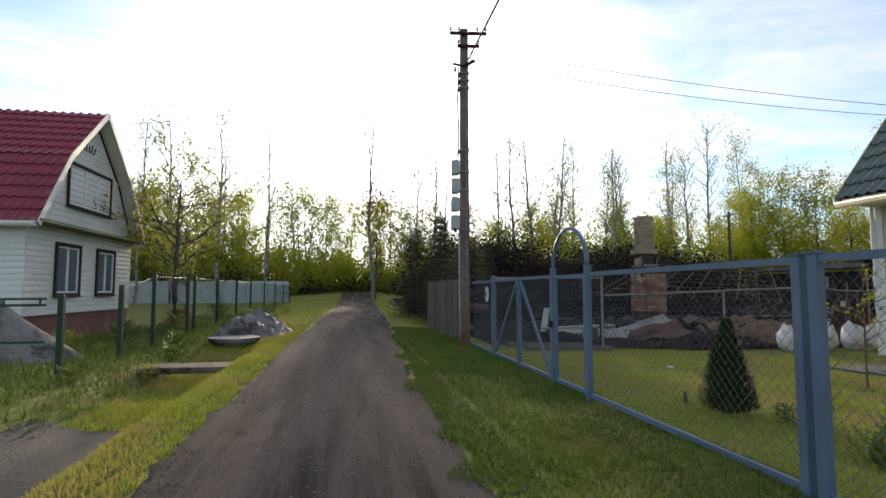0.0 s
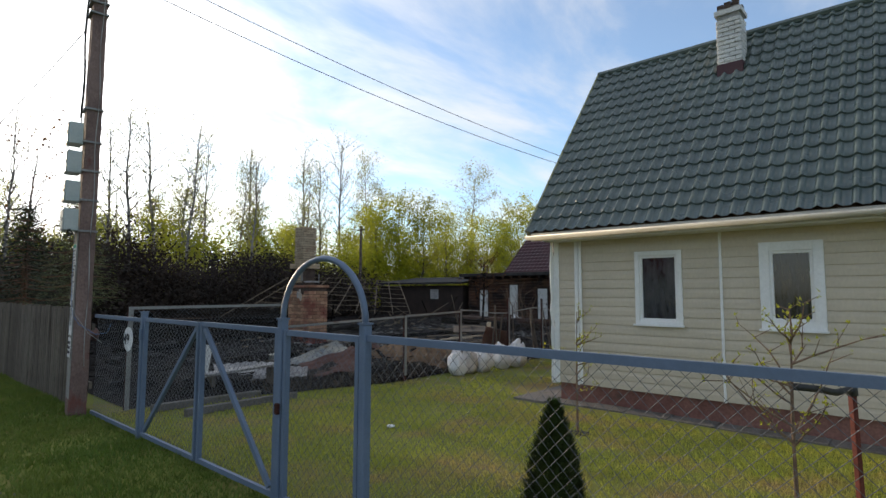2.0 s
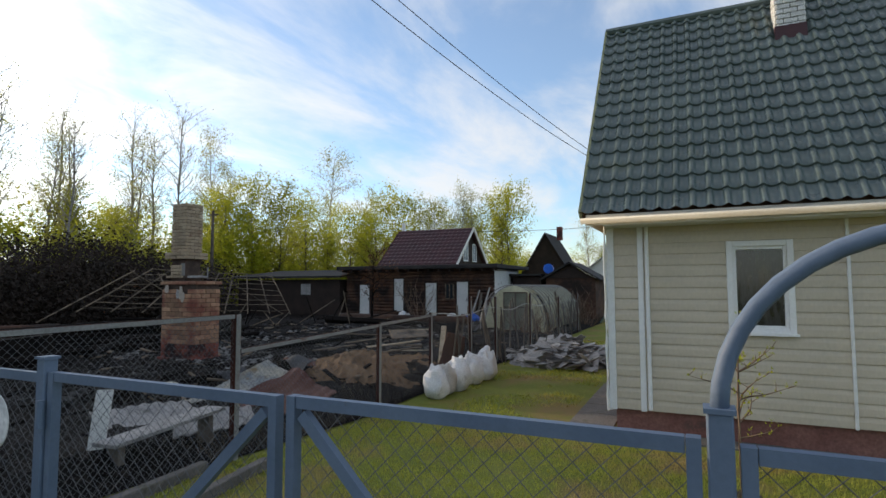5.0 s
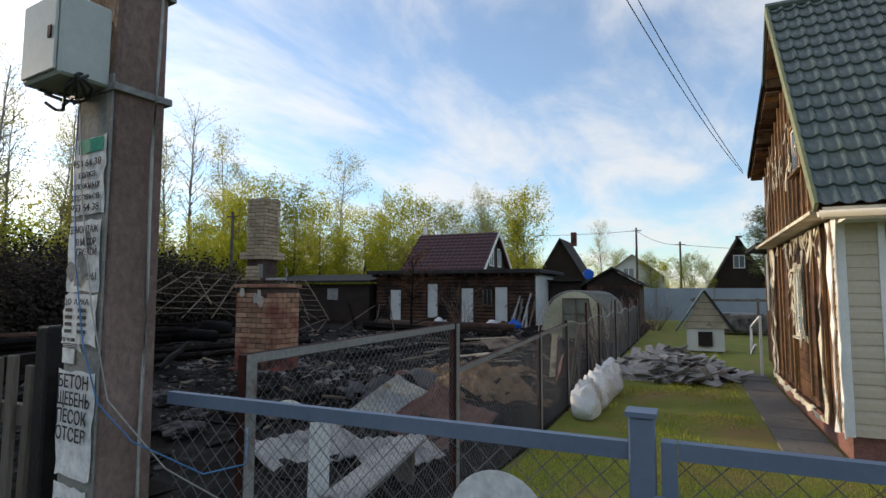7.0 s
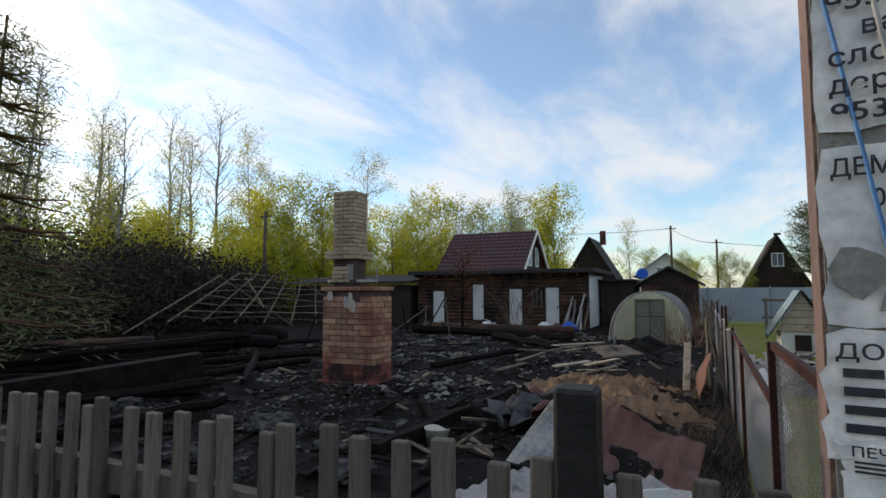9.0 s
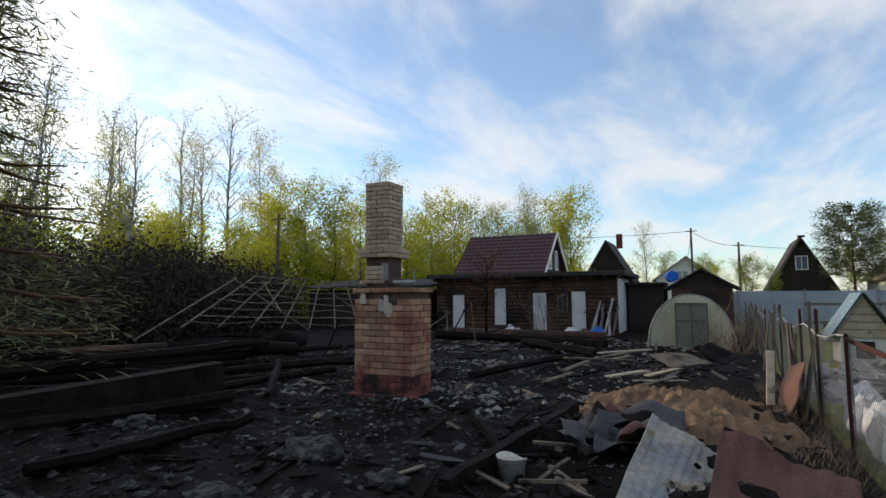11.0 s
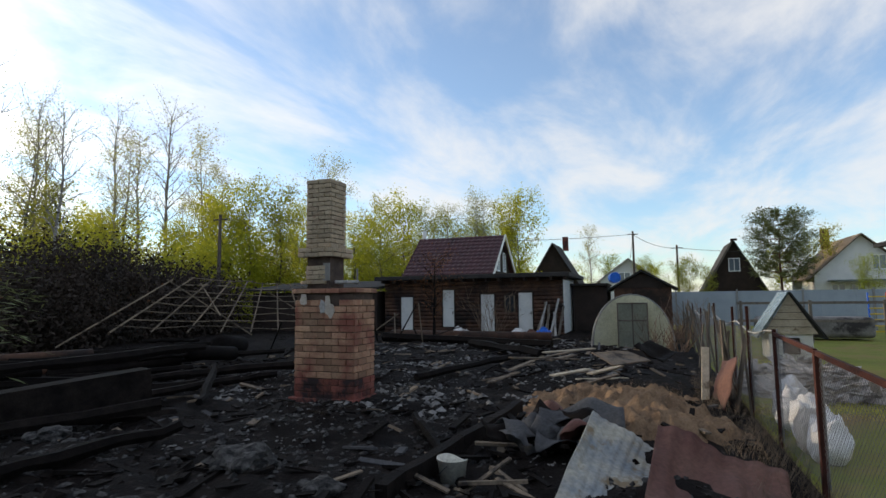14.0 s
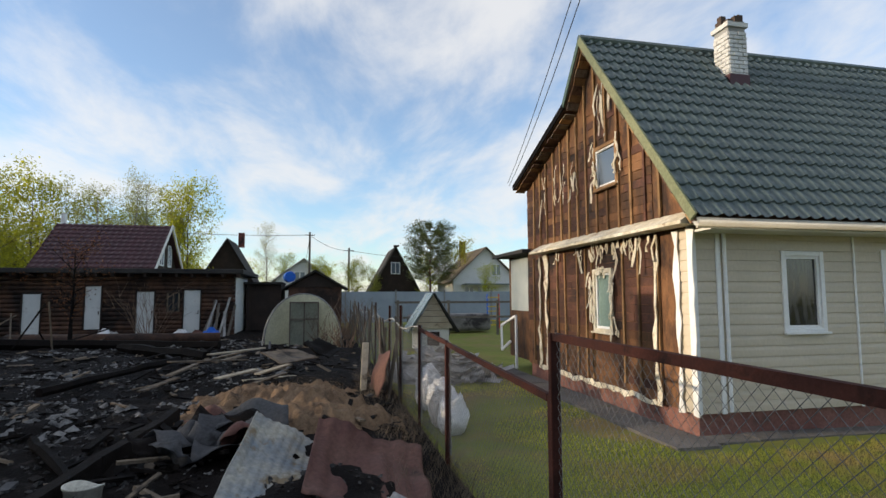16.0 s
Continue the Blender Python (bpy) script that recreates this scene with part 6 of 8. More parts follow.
# ---- far end of the burnt plot ----
def build_sheds():
    barn = thing("log_barn", 29.5, 20, 0, "low dark log barn with white doors and flat black roof", "barn")
    bx = 27.5
    rnd = random.Random(9)
    doors = [(23.12, 23.78, 0.1, 1.8), (20.9, 21.5, 0.3, 2.1), (18.86, 19.53, 0.1, 1.86), (17.02, 17.68, 0.1, 1.92)]
    win = (17.86, 18.36, 1.0, 1.84)
    bm = bmesh.new()
    wall_x(bm, bx, bx + 0.2, 15.7, 24.6, -0.15, 2.6, doors + [win])
    wall = part("log_wall", bm, "log", barn, "sooty brown log wall")
    z = -0.1
    while z < 2.5:
        runs = [(15.6, 24.7)]
        for h in doors + [win]:
            if h[2] < z + 0.1 < h[3]:
                runs = [r for a, b in runs for r in ((a, min(b, h[0] - 0.03)), (max(a, h[1] + 0.03), b)) if r[1] - r[0] > 0.05]
        for a, b in runs:
            part("log", tube(bmesh.new(), [(bx, a, z + 0.09), (bx, b, z + 0.09)], 0.1, 6), "log", wall, smooth=True)
        z += 0.185
    for k, (a, b, c, d) in enumerate(doors):
        dr = part("door", soft(boxes((bx - 0.06, bx - 0.005, a, b, c, d)), 0.005), "door_white", barn, "dirty white plank door")
        part("door_handle", boxes((bx - 0.1, bx - 0.06, a + 0.06, a + 0.09, 0.9, 1.05)), "rust_steel", dr)
        part("door_frame", boxes((bx - 0.11, bx - 0.02, a - 0.05, a - 0.002, c, d + 0.06), (bx - 0.11, bx - 0.02, b + 0.002, b + 0.05, c, d + 0.06), (bx - 0.11, bx - 0.02, a - 0.002, b + 0.002, d + 0.002, d + 0.06)), "dark_shed", dr)
    w = part("window", boxes((bx - 0.08, bx, win[0], win[0] + 0.05, win[2], win[3]), (bx - 0.08, bx, win[1] - 0.05, win[1], win[2], win[3]), (bx - 0.08, bx, win[0] + 0.05, win[1] - 0.05, win[3] - 0.05, win[3]),
                             (bx - 0.08, bx, win[0] + 0.05, win[1] - 0.05, win[2], win[2] + 0.05), (bx - 0.08, bx, 18.09, 18.13, win[2] + 0.05, win[3] - 0.05)), "old_wood", barn)
    part("pane", boxes((bx - 0.03, bx - 0.02, win[0] + 0.05, win[1] - 0.05, win[2] + 0.05, win[3] - 0.05)), "glass", w)
    part("end_wall", boxes((bx + 0.2, 32, 15.7, 15.85, -0.15, 2.6), (bx + 0.2, 32, 24.45, 24.6, -0.15, 2.6), (32, 32.15, 15.7, 24.6, -0.15, 2.6)), "slate", barn, "pale sheet end wall")
    for i in range(8):
        part("end_board", boxes((bx + 0.1 + 0.5 * i, bx + 0.58 + 0.5 * i, 15.64, 15.69, 0.0, 2.5)), "door_white", barn)
    part("roof", soft(boxes((bx - 0.7, 32.6, 15.2, 25.0, 2.62, 2.82)), 0.02), "felt", barn, "flat black felt roof with overhang")
    for i in range(16):
        y = 15.4 + 0.61 * i
        part("rafter_end", boxes((bx - 0.65, bx, y, y + 0.09, 2.48, 2.618)), "dark_shed", barn)
    low = thing("dark_shed", 28.5, 28, 0, "low blackened lean-to shed with a small window", "shed")
    part("shed_wall", boxes((27.3, 31, 25.1, 33, -0.15, 2.1)), "dark_shed", low)
    part("shed_roof", beam(bmesh.new(), (26.9, 29, 2.25), (31.4, 29, 2.75), 8.4, 0.12), "felt", low, "sagging black felt roof")
    part("shed_window", boxes((27.24, 27.298, 27.2, 27.9, 1.2, 1.85)), "slate", low, "small pale window")
    for i in range(9):
        L = rnd.uniform(1.2, 2.0)
        y = 15.75 + 0.13 * i
        solo("leaning_board", beam(bmesh.new(), (bx - 0.75, y, -0.1), (bx - 0.15, y + rnd.uniform(-0.4, 0.2), L - 0.3), 0.1, 0.03), "slate" if i % 2 else "grey_wood", "grey board leaning on the barn wall", "board", "boards leaning on the barn")
    for i, (x, y, s, m) in enumerate(((26.4, 17.5, 0.28, "sack"), (26.5, 16.9, 0.25, "sheet_red"), (26.2, 16.3, 0.3, "blue_plastic"), (26.3, 20.3, 0.3, "sack"), (26.0, 19.9, 0.25, "slate"))):
        sack(x, y, s, s * 1.7, m, "bundle of rags by the barn wall", i + 30)
    # log lying across before the barn
    solo("fallen_log", tube(bmesh.new(), [(23.5, 15.5, 0.12), (23.2, 18, 0.15), (23.8, 22.5, 0.15)], 0.2, 8), "log", "fallen dark log lying before the barn", "log", smooth=True)
    # greenhouse tunnel
    gh = thing("greenhouse", 23.5, 12.8, 0, "arched tunnel greenhouse of cloudy yellowed polycarbonate", "greenhouse")
    def arch(x, grow=0.0):
        return [(x, 12.45 + (1.24 + grow) * math.cos(t), -0.1 + (1.80 + grow) * math.sin(t) ** 0.85) for t in [math.pi * i / 18 for i in range(19)]]
    bm = bmesh.new()
    rows = [[bm.verts.new(p) for p in arch(x)] for x in spread(21.4, 27.2, 0.29)]
    for A, B in zip(rows, rows[1:]):
        for k in range(18):
            bm.faces.new((A[k], A[k + 1], B[k + 1], B[k]))
    solid(bm, 0.01)
    part("cover", bm, "poly", gh, "cloudy yellowed polycarbonate cover", True)
    for x in spread(20.5, 27.2, 0.48):
        part("rib", tube(bmesh.new(), arch(x, 0.02), 0.018, 5), "grey_steel", gh)
    for t in (0.25, 0.5, 0.75):
        p = [(x, 12.45 + 1.25 * math.cos(math.pi * t), -0.1 + 1.81 * math.sin(math.pi * t) ** 0.85) for x in (20.5, 27.2)]
        part("purlin", tube(bmesh.new(), p, 0.014, 5), "grey_steel", gh)
    bm = bmesh.new()
    for k in range(18):
        p = arch(20.98)
        a, b = p[k], p[k + 1]
        v = [bm.verts.new(q) for q in ((20.98, a[1], -0.1), (20.98, b[1], -0.1), b, a)]
        bm.faces.new(v) if (Vector(a) - Vector(v[0].co)).length > 0.01 and (Vector(b) - Vector(v[1].co)).length > 0.01 else None
    part("front_cover", bm, "poly", gh, "yellowed torn front sheet")
    df = part("front_door", boxes((20.9, 20.94, 11.95, 11.99, -0.05, 1.45), (20.9, 20.94, 12.87, 12.91, -0.05, 1.45), (20.9, 20.94, 11.99, 12.87, 1.41, 1.45), (20.9, 20.94, 11.99, 12.87, 0.85, 0.89),
                                  (20.9, 20.94, 11.99, 12.87, -0.05, 0.0), (20.9, 20.935, 12.41, 12.45, 0.0, 1.41)), "grey_wood", gh, "grey wooden door frame")
    part("door_sheet", boxes((20.945, 20.955, 11.99, 12.87, 0.0, 0.85), (20.945, 20.955, 11.99, 12.87, 0.89, 1.41)), "poly_dim", df, "dim greenish plastic door panel")
    # sheds behind with the blue barrel on the roof
    sh = thing("garden_shed", 31, 12.5, 0, "brown wooden garden shed with a pitched dark roof", "shed")
    part("shed_wall", boxes((30.0, 33, 10.9, 13.5, -0.2, 2.1)), "log", sh)
    bm = bmesh.new()
    v = [bm.verts.new(p) for x in (29.7, 33.3) for p in ((x, 10.6, 2.05), (x, 12.2, 2.98), (x, 13.8, 2.05), (x, 13.8, 1.97), (x, 12.2, 2.88), (x, 10.6, 1.97))]
    for i in range(6):
        bm.faces.new((v[i], v[(i + 1) % 6], v[6 + (i + 1) % 6], v[6 + i]))
    bm.faces.new((v[0], v[5], v[4], v[1])), bm.faces.new((v[1], v[4], v[3], v[2])), bm.faces.new((v[6], v[7], v[10], v[11])), bm.faces.new((v[7], v[8], v[9], v[10]))
    bmesh.ops.recalc_face_normals(bm, faces=bm.faces[:])
    part("shed_roof", bm, "felt", sh)
    bm = bmesh.new()
    bm.faces.new([bm.verts.new(p) for p in ((30.0, 10.9, 2.1), (30.0, 13.5, 2.1), (30.0, 12.2, 2.85))])
    solid(bm, 0.05)
    part("shed_gable", bm, "dark_shed", sh)
    sh2 = thing("lean_to", 31, 14.6, 0, "low flat-roofed brown outbuilding", "shed")
    part("shed_wall", boxes((30.3, 33, 13.85, 15.5, -0.2, 2.25)), "dark_shed", sh2)
    part("shed_roof", boxes((30.0, 33.2, 13.81, 15.6, 2.26, 2.36)), "felt", sh2)
    bm = bmesh.new()
    bmesh.ops.create_cone(bm, cap_ends=True, segments=24, radius1=0.27, radius2=0.27, depth=0.8)
    soft(bm, 0.02)
    bm.transform(pose(30.6, 13.5, 2.63, 0, 90, 10))
    for v in bm.verts:
        v.co.z = max(v.co.z, 2.365)
    solo("water_barrel", bm, "blue_plastic", "bright blue plastic barrel lying on the shed roof", "barrel", smooth=False)


def sack(x, y, r, h, material, label, seed, lean=0.0):
    bm = bmesh.new()
    bmesh.ops.create_uvsphere(bm, u_segments=28, v_segments=20, radius=1.0)
    for v in bm.verts:
        c = v.co.copy()
        k = 1 + 0.30 * noise.noise(c * 1.9 + Vector((seed, 0, 0))) + 0.05 * noise.noise(c * 5 + Vector((seed, 3, 0)))
        k *= 1.0 - 0.32 * max(c.z, 0) + (0.25 if c.z > 0.93 else 0.0)
        sq = lambda q: math.copysign(abs(q) ** 0.7, q)
        v.co = Vector((sq(c.x) * r * k * 0.9, sq(c.y) * r * k, (sq(c.z) * 0.5 + 0.5) * h * (1 + 0.28 * noise.noise(c * 2.6 + Vector((0, seed, 0))))))
        v.co.x += lean * v.co.z
        v.co += Vector((x, y, gz(x, y) - 0.01))
    return solo("sack", bm, material, label, "sack", "sacks by the boundary fence" if "rags" not in label else "bundles by the barn", smooth=True)


def build_yard():
    for i, (x, y, r, h, m) in enumerate(((9.1, 10.14, 0.2, 0.52, "sack"), (9.5, 10.17, 0.2, 0.5, "sack_dull"), (9.9, 10.1, 0.22, 0.58, "sack"), (10.7, 10.12, 0.21, 0.56, "sack"), (11.2, 10.05, 0.23, 0.6, "sack"))):
        sack(x, y, r, h, m, "white woven sack filled with waste" if m == "sack" else "dull beige woven sack filled with waste", i + 2.5, 0.08 * (i % 3 - 1))
    # heap of stripped siding and slate
    rnd = random.Random(15)
    heap("scrap_heap", 14.5, 9.2, 1.55, 1.35, 0.6, "slate", "grey heap of torn siding and slate scraps on lawn", "heap", 6.0, 24)
    bm = bmesh.new()
    for i in range(230):
        a, d = rnd.uniform(0, 6.28), rnd.random() ** 0.7
        x, y = 14.5 + 1.65 * d * math.cos(a), 9.2 + 1.4 * d * math.sin(a)
        z = gz(x, y) + 0.03 + 0.5 * max(0, 1 - d) + 0.05 * rnd.random()
        L = rnd.uniform(0.2, 0.9)
        t = rnd.uniform(0, 3.14)
        v = Vector((math.cos(t), math.sin(t), rnd.gauss(0, 0.28))) * L / 2
        p = Vector((x, y, z))
        beam(bm, p - v, p + v, rnd.uniform(0.06, 0.2), 0.012, (rnd.uniform(-0.6, 0.6), rnd.uniform(-0.6, 0.6), 1))
    solo("siding_scraps", bm, "slate", "torn strips of pale siding heaped on the lawn", "scraps", kind="stuff")
    # well house
    dh = thing("well_house", 20.2, 8.25, 0, "small wooden well house with a steep gable roof", "well house")
    part("house_wall", boxes((19.8, 20.9, 7.72, 8.78, -0.15, 0.56)), "siding_white", dh, "pale boarded wall")
    bm = bmesh.new()
    v = [bm.verts.new(p) for p in ((19.78, 7.60, 0.56), (19.78, 8.90, 0.56), (19.78, 8.25, 1.66))]
    bm.faces.new(v)
    solid(bm, 0.04)
    part("gable_cladding", bm, "pale_wood", dh)
    for z in (0.75, 0.95, 1.15, 1.35):
        w = 0.65 * (1.66 - z) / 1.1
        part("board_gap", boxes((19.73, 19.74, 8.25 - w, 8.25 + w, z, z + 0.012)), "dark_shed", dh)
    for sgn in (-1, 1):
        part("roof_side", beam(bmesh.new(), (20.3, 8.25 + 0.01 * sgn, 1.72), (20.3, 8.25 + 0.84 * sgn, 0.44), 1.3, 0.05, (0, sgn, 1)), "felt" if sgn < 0 else "roof_green", dh, "steep felt-covered roof side")
    part("hatch", boxes((19.74, 19.795, 8.05, 8.45, 0.0, 0.45)), "dark_shed", dh)
    # concrete strip round the house
    strip = bmesh.new()
    for i in range(12):
        x0 = 7.75 + 0.62 * i
        box(strip, x0, x0 + 0.612, HY1 + 0.02, HY1 + 0.6, -0.3, gz(x0, 8) + 0.03 + 0.004 * (i % 3))
    for i in range(16):
        y0 = HY1 - 0.62 * (i + 1)
        box(strip, HX0 - 0.32, HX0 + 0.02, y0, y0 + 0.612, -0.3, gz(7.9, y0) + 0.02 + 0.004 * (i % 2))
    solo("concrete_apron", strip, "soil_strip", "cracked grey concrete strip round the house", "paving", kind="structure")
    # thuja
    th = thing("thuja", 3.29, 4.4, 0, "small dark green conical thuja on the lawn", "thuja")
    r = np.random.default_rng(8)
    z0 = gz(3.29, 4.4)
    tris = []
    for _ in range(9000):
        f = r.random() ** 1.2
        z = 0.03 + 0.80 * f
        a = r.random() * 6.28
        R = (0.235 * (1 - f) ** 0.75 * min(1, (f + 0.09) / 0.16)) * (0.72 + 0.36 * r.random()) * (1 + 0.14 * math.sin(a * 5 + z * 9))
        p = np.array((3.29 + R * math.cos(a), 4.4 + R * math.sin(a), z0 + z))
        s = 0.012 + 0.018 * r.random()
        o = np.array((math.cos(a), math.sin(a), 1.1)) * s * 1.5
        q = np.array((-math.sin(a), math.cos(a), 0)) * s * 0.4
        tris.append((p - q, p + q, p + o))
    put_under(new("foliage", tri_mesh("foliage", np.array(tris), "thuja")), th)
    part("stem", tube(bmesh.new(), [(3.29, 4.4, z0 - 0.05), (3.29, 4.4, z0 + 0.6)], [0.03, 0.008], 6), "bark_dark", th)
    solo("stake", tube(bmesh.new(), [(3.14, 4.82, -0.1), (3.13, 4.82, 0.12)], 0.016, 6), "old_wood", "short brown wooden stake in the lawn", "stake")
    # low plants by the thuja and saplings with twigs
    sapling(6.33, 5.85, 1.55, 5, "young bare fruit sapling staked in a ring of soil")
    sapling(4.59, 3.25, 1.5, 9, "young fruit tree with thin crooked twigs strapped to a stake", True)
    stake = thing("tree_stake", 5.37, 2.97, 0, "red-brown steel stake with a black rubber strap to the young tree", "stake")
    part("post", soft(beam(bmesh.new(), (5.39, 2.96, gz(5.4, 2.96) - 0.1), (5.36, 2.98, 0.80), 0.045, 0.045), 0.005), "stake_red", stake)
    part("post_cap", tube(bmesh.new(), [(5.363, 2.978, 0.77), (5.36, 2.98, 0.84), (5.36, 2.98, 0.86)], [0.038, 0.038, 0.02], 8), "cable", stake, "black tape wound on the stake's head", True)
    part("strap", tube(bmesh.new(), [(5.36, 2.98, 0.82), (5.15, 3.06, 0.81), (4.9, 3.15, 0.86), (4.62, 3.25, 0.9)], 0.026, 7), "cable", stake, "black rubber strap", True)
    for x, y, rr in ((6.33, 5.85, 0.32), (4.59, 3.25, 0.22)):
        heap("soil_ring", x, y, rr, rr, 0.09, "mud", "dark ring of dug soil under the sapling", "soil", x, 16)
    for i, (x, y, s) in enumerate(((3.5, 3.7, 0.22), (3.75, 3.2, 0.25), (3.2, 2.9, 0.22), (3.9, 2.5, 0.25), (3.45, 2.2, 0.2), (3.6, 4.1, 0.15))):
        herb(x, y, s, i + 60, "blade_dark", "low green garden plant in the lawn")
    solo("paper_scrap", bent_patch(4.6, 7.4, 0.05), "paper", "crumpled scrap of white paper on the lawn", "litter")


def bent_patch(x, y, s):
    bm = bmesh.new()
    bmesh.ops.create_icosphere(bm, subdivisions=2, radius=s)
    for v in bm.verts:
        v.co *= 1 + 0.5 * noise.noise(v.co * 12)
        v.co.z *= 0.4
        v.co += Vector((x, y, gz(x, y) + 0.03))
    return bm


def herb(x, y, s, seed, material, label):
    r = np.random.default_rng(seed)
    z0 = gz(x, y)
    tris = []
    for _ in range(220):
        a, f = r.random() * 6.28, r.random()
        d = s * 0.7 * r.random()
        p = np.array((x + d * math.cos(a), y + d * math.sin(a), z0 + s * f * 0.9))
        k = s * (0.1 + 0.16 * r.random())
        o = np.array((math.cos(a + r.normal() * 0.5), math.sin(a), 0.3 + r.random())) * k
        q = np.array((-math.sin(a), math.cos(a), 0)) * k * 0.35
        tris.append((p - q, p + q, p + o))
    ob = new("plant", tri_mesh("plant", np.array(tris), material))
    return tagged(ob, label, "plant", "low plants in the garden")


def sapling(x, y, h, seed, label, wide=False):
    th = thing("sapling", x, y, gz(x, y), label, "sapling")
    rnd = random.Random(seed)
    z0 = gz(x, y) - 0.05
    bm, tips = bmesh.new(), []
    tube(bm, [(x, y, z0), (x + 0.02, y + 0.01, z0 + h * 0.5), (x + 0.01, y - 0.01, z0 + h)], [0.02, 0.013, 0.005], 6)
    for i in range(16 if wide else 12):
        f = rnd.uniform(0.35, 0.95)
        a = rnd.uniform(0, 6.28)
        L = h * rnd.uniform(0.22, 0.5) * (1.35 if wide else 0.75) * (1.2 - f * 0.7)
        p = Vector((x + 0.015, y, z0 + h * f))
        pts = [p]
        d = Vector((math.cos(a), math.sin(a), rnd.uniform(0.25, 0.9))).normalized()
        for k in range(4):
            d = (d + Vector((rnd.gauss(0, 0.22), rnd.gauss(0, 0.22), rnd.gauss(0.06, 0.2)))).normalized()
            pts.append(pts[-1] + d * L / 4)
            tips.append(pts[-1])
            q = pts[-1] + Vector((rnd.gauss(0, 0.6), rnd.gauss(0, 0.6), 0.5)).normalized() * L * 0.2
            tube(bm, [pts[-1], q], [0.004, 0.002], 4)
            tips.append(q)
        tube(bm, pts, [0.008, 0.007, 0.006, 0.004, 0.002], 5)
    part("twig_crown", bm, "twig", th)
    r = np.random.default_rng(seed)
    tris = []
    for t in tips:
        for _ in range(3):
            a = r.random() * 6.28
            p = np.array(t) + r.normal(0, 0.012, 3)
            s = 0.016 + 0.012 * r.random()
            q = np.array((math.cos(a), math.sin(a), 0)) * s * 0.4
            tris.append((p - q, p + q, p + np.array((math.cos(a + 1.5) * s, math.sin(a + 1.5) * s, s))))
    put_under(new("bud_scatter", tri_mesh("bud_scatter", np.array(tris), "leaf")), th)


# ---- trees ----
def limb(bm, p, d, L, r, rnd, depth, tips, n=3, droop=0.0, twigs=4, wiggle=0.22):
    pts, q = [p], p
    for k in range(n):
        d = (d + Vector((rnd.gauss(0, wiggle), rnd.gauss(0, wiggle), rnd.gauss(0.05 - droop, wiggle * 0.6)))).normalized()
        q = q + d * L / n
        pts.append(q)
    tube(bm, pts, [max(r * (1 - 0.8 * k / n), 0.004) for k in range(n + 1)], 3 if depth < 2 else 4, False)
    tips.extend(pts[1:])
    if depth > 0:
        for _ in range(twigs):
            k = rnd.randint(1, n)
            e = (d + Vector((rnd.gauss(0, 0.6), rnd.gauss(0, 0.6), rnd.gauss(0.15 - droop, 0.35)))).normalized()
            limb(bm, pts[k], e, L * rnd.uniform(0.3, 0.55), r * 0.45, rnd, depth - 1, tips, 2, droop, twigs, wiggle)


def leaves(tips, per, spread_, size, rng, flat=0.6):
    P = np.repeat(np.array([tuple(t) for t in tips]), per, axis=0)
    P = P + rng.normal(0, spread_, P.shape)
    n = len(P)
    a, b = rng.random(n) * 6.283, rng.random(n) * 6.283
    s = size * (0.5 + rng.random(n))
    u = np.stack([np.cos(a), np.sin(a), rng.normal(0, 0.5, n)], 1) * s[:, None]
    v = np.stack([-np.sin(a) * np.cos(b), np.cos(a) * np.cos(b), np.sin(b)], 1) * s[:, None] * flat
    return np.stack([P - v * 0.6, P + u * 0.6, P + v * 0.6 - u * 0.25], 1)


def broadleaf(name, h, seed, bark, leaf, per, size, label, limbs=30, start=0.25, reach=0.22, droop=0.0, r0=None, twigs=4, up=0.9, spread_=0.16, depth=1, fork=False, category="tree"):
    """A standing tree at the origin: tapered trunk with limbs and twigs, and a crown of many leaves."""
    rnd, rng = random.Random(seed), np.random.default_rng(seed)
    th = thing(name, 0, 0, 0, label, category)
    bm, tips = bmesh.new(), []
    r0 = r0 or h * 0.011
    n = 10
    pts = [Vector((0, 0, -0.3))]
    for i in range(1, n + 1):
        pts.append(Vector((pts[-1].x + rnd.gauss(0, h * 0.006), pts[-1].y + rnd.gauss(0, h * 0.006), h * i / n)))
    tube(bm, pts, [r0 * (1 - 0.9 * i / n) + 0.006 for i in range(n + 1)], 6, False)
    tmesh = mesh_of("trunk", bm, bark, True)
    bm = bmesh.new()
    for i in range(limbs):
        f = start + (1 - start) * (i + rnd.random()) / limbs
        k = min(int(f * n), n - 1)
        p = pts[k].lerp(pts[k + 1], f * n - k)
        a = i * 2.4 + rnd.gauss(0, 0.5)
        g = (1 - f) / (1 - start)
        L = h * reach * (0.25 + 0.9 * math.sin(math.pi * min(0.12 + 0.88 * g, 1.0)) ** 0.8) * rnd.uniform(0.7, 1.15)
        d = Vector((math.cos(a), math.sin(a), up + rnd.gauss(0, 0.2)))
        limb(bm, p, d.normalized(), L, r0 * 0.4 * (0.35 + 0.65 * g), rnd, depth, tips, 3, droop, twigs)
    tips.append(pts[-1])
    part("trunk", tmesh, bark, th)
    put_under(new("branch_crown", mesh_of("branch_crown", bm, bark)), th)
    if per:
        put_under(new("crown", tri_mesh("crown", leaves(tips, per, spread_, size, rng), leaf)), th)
    return th


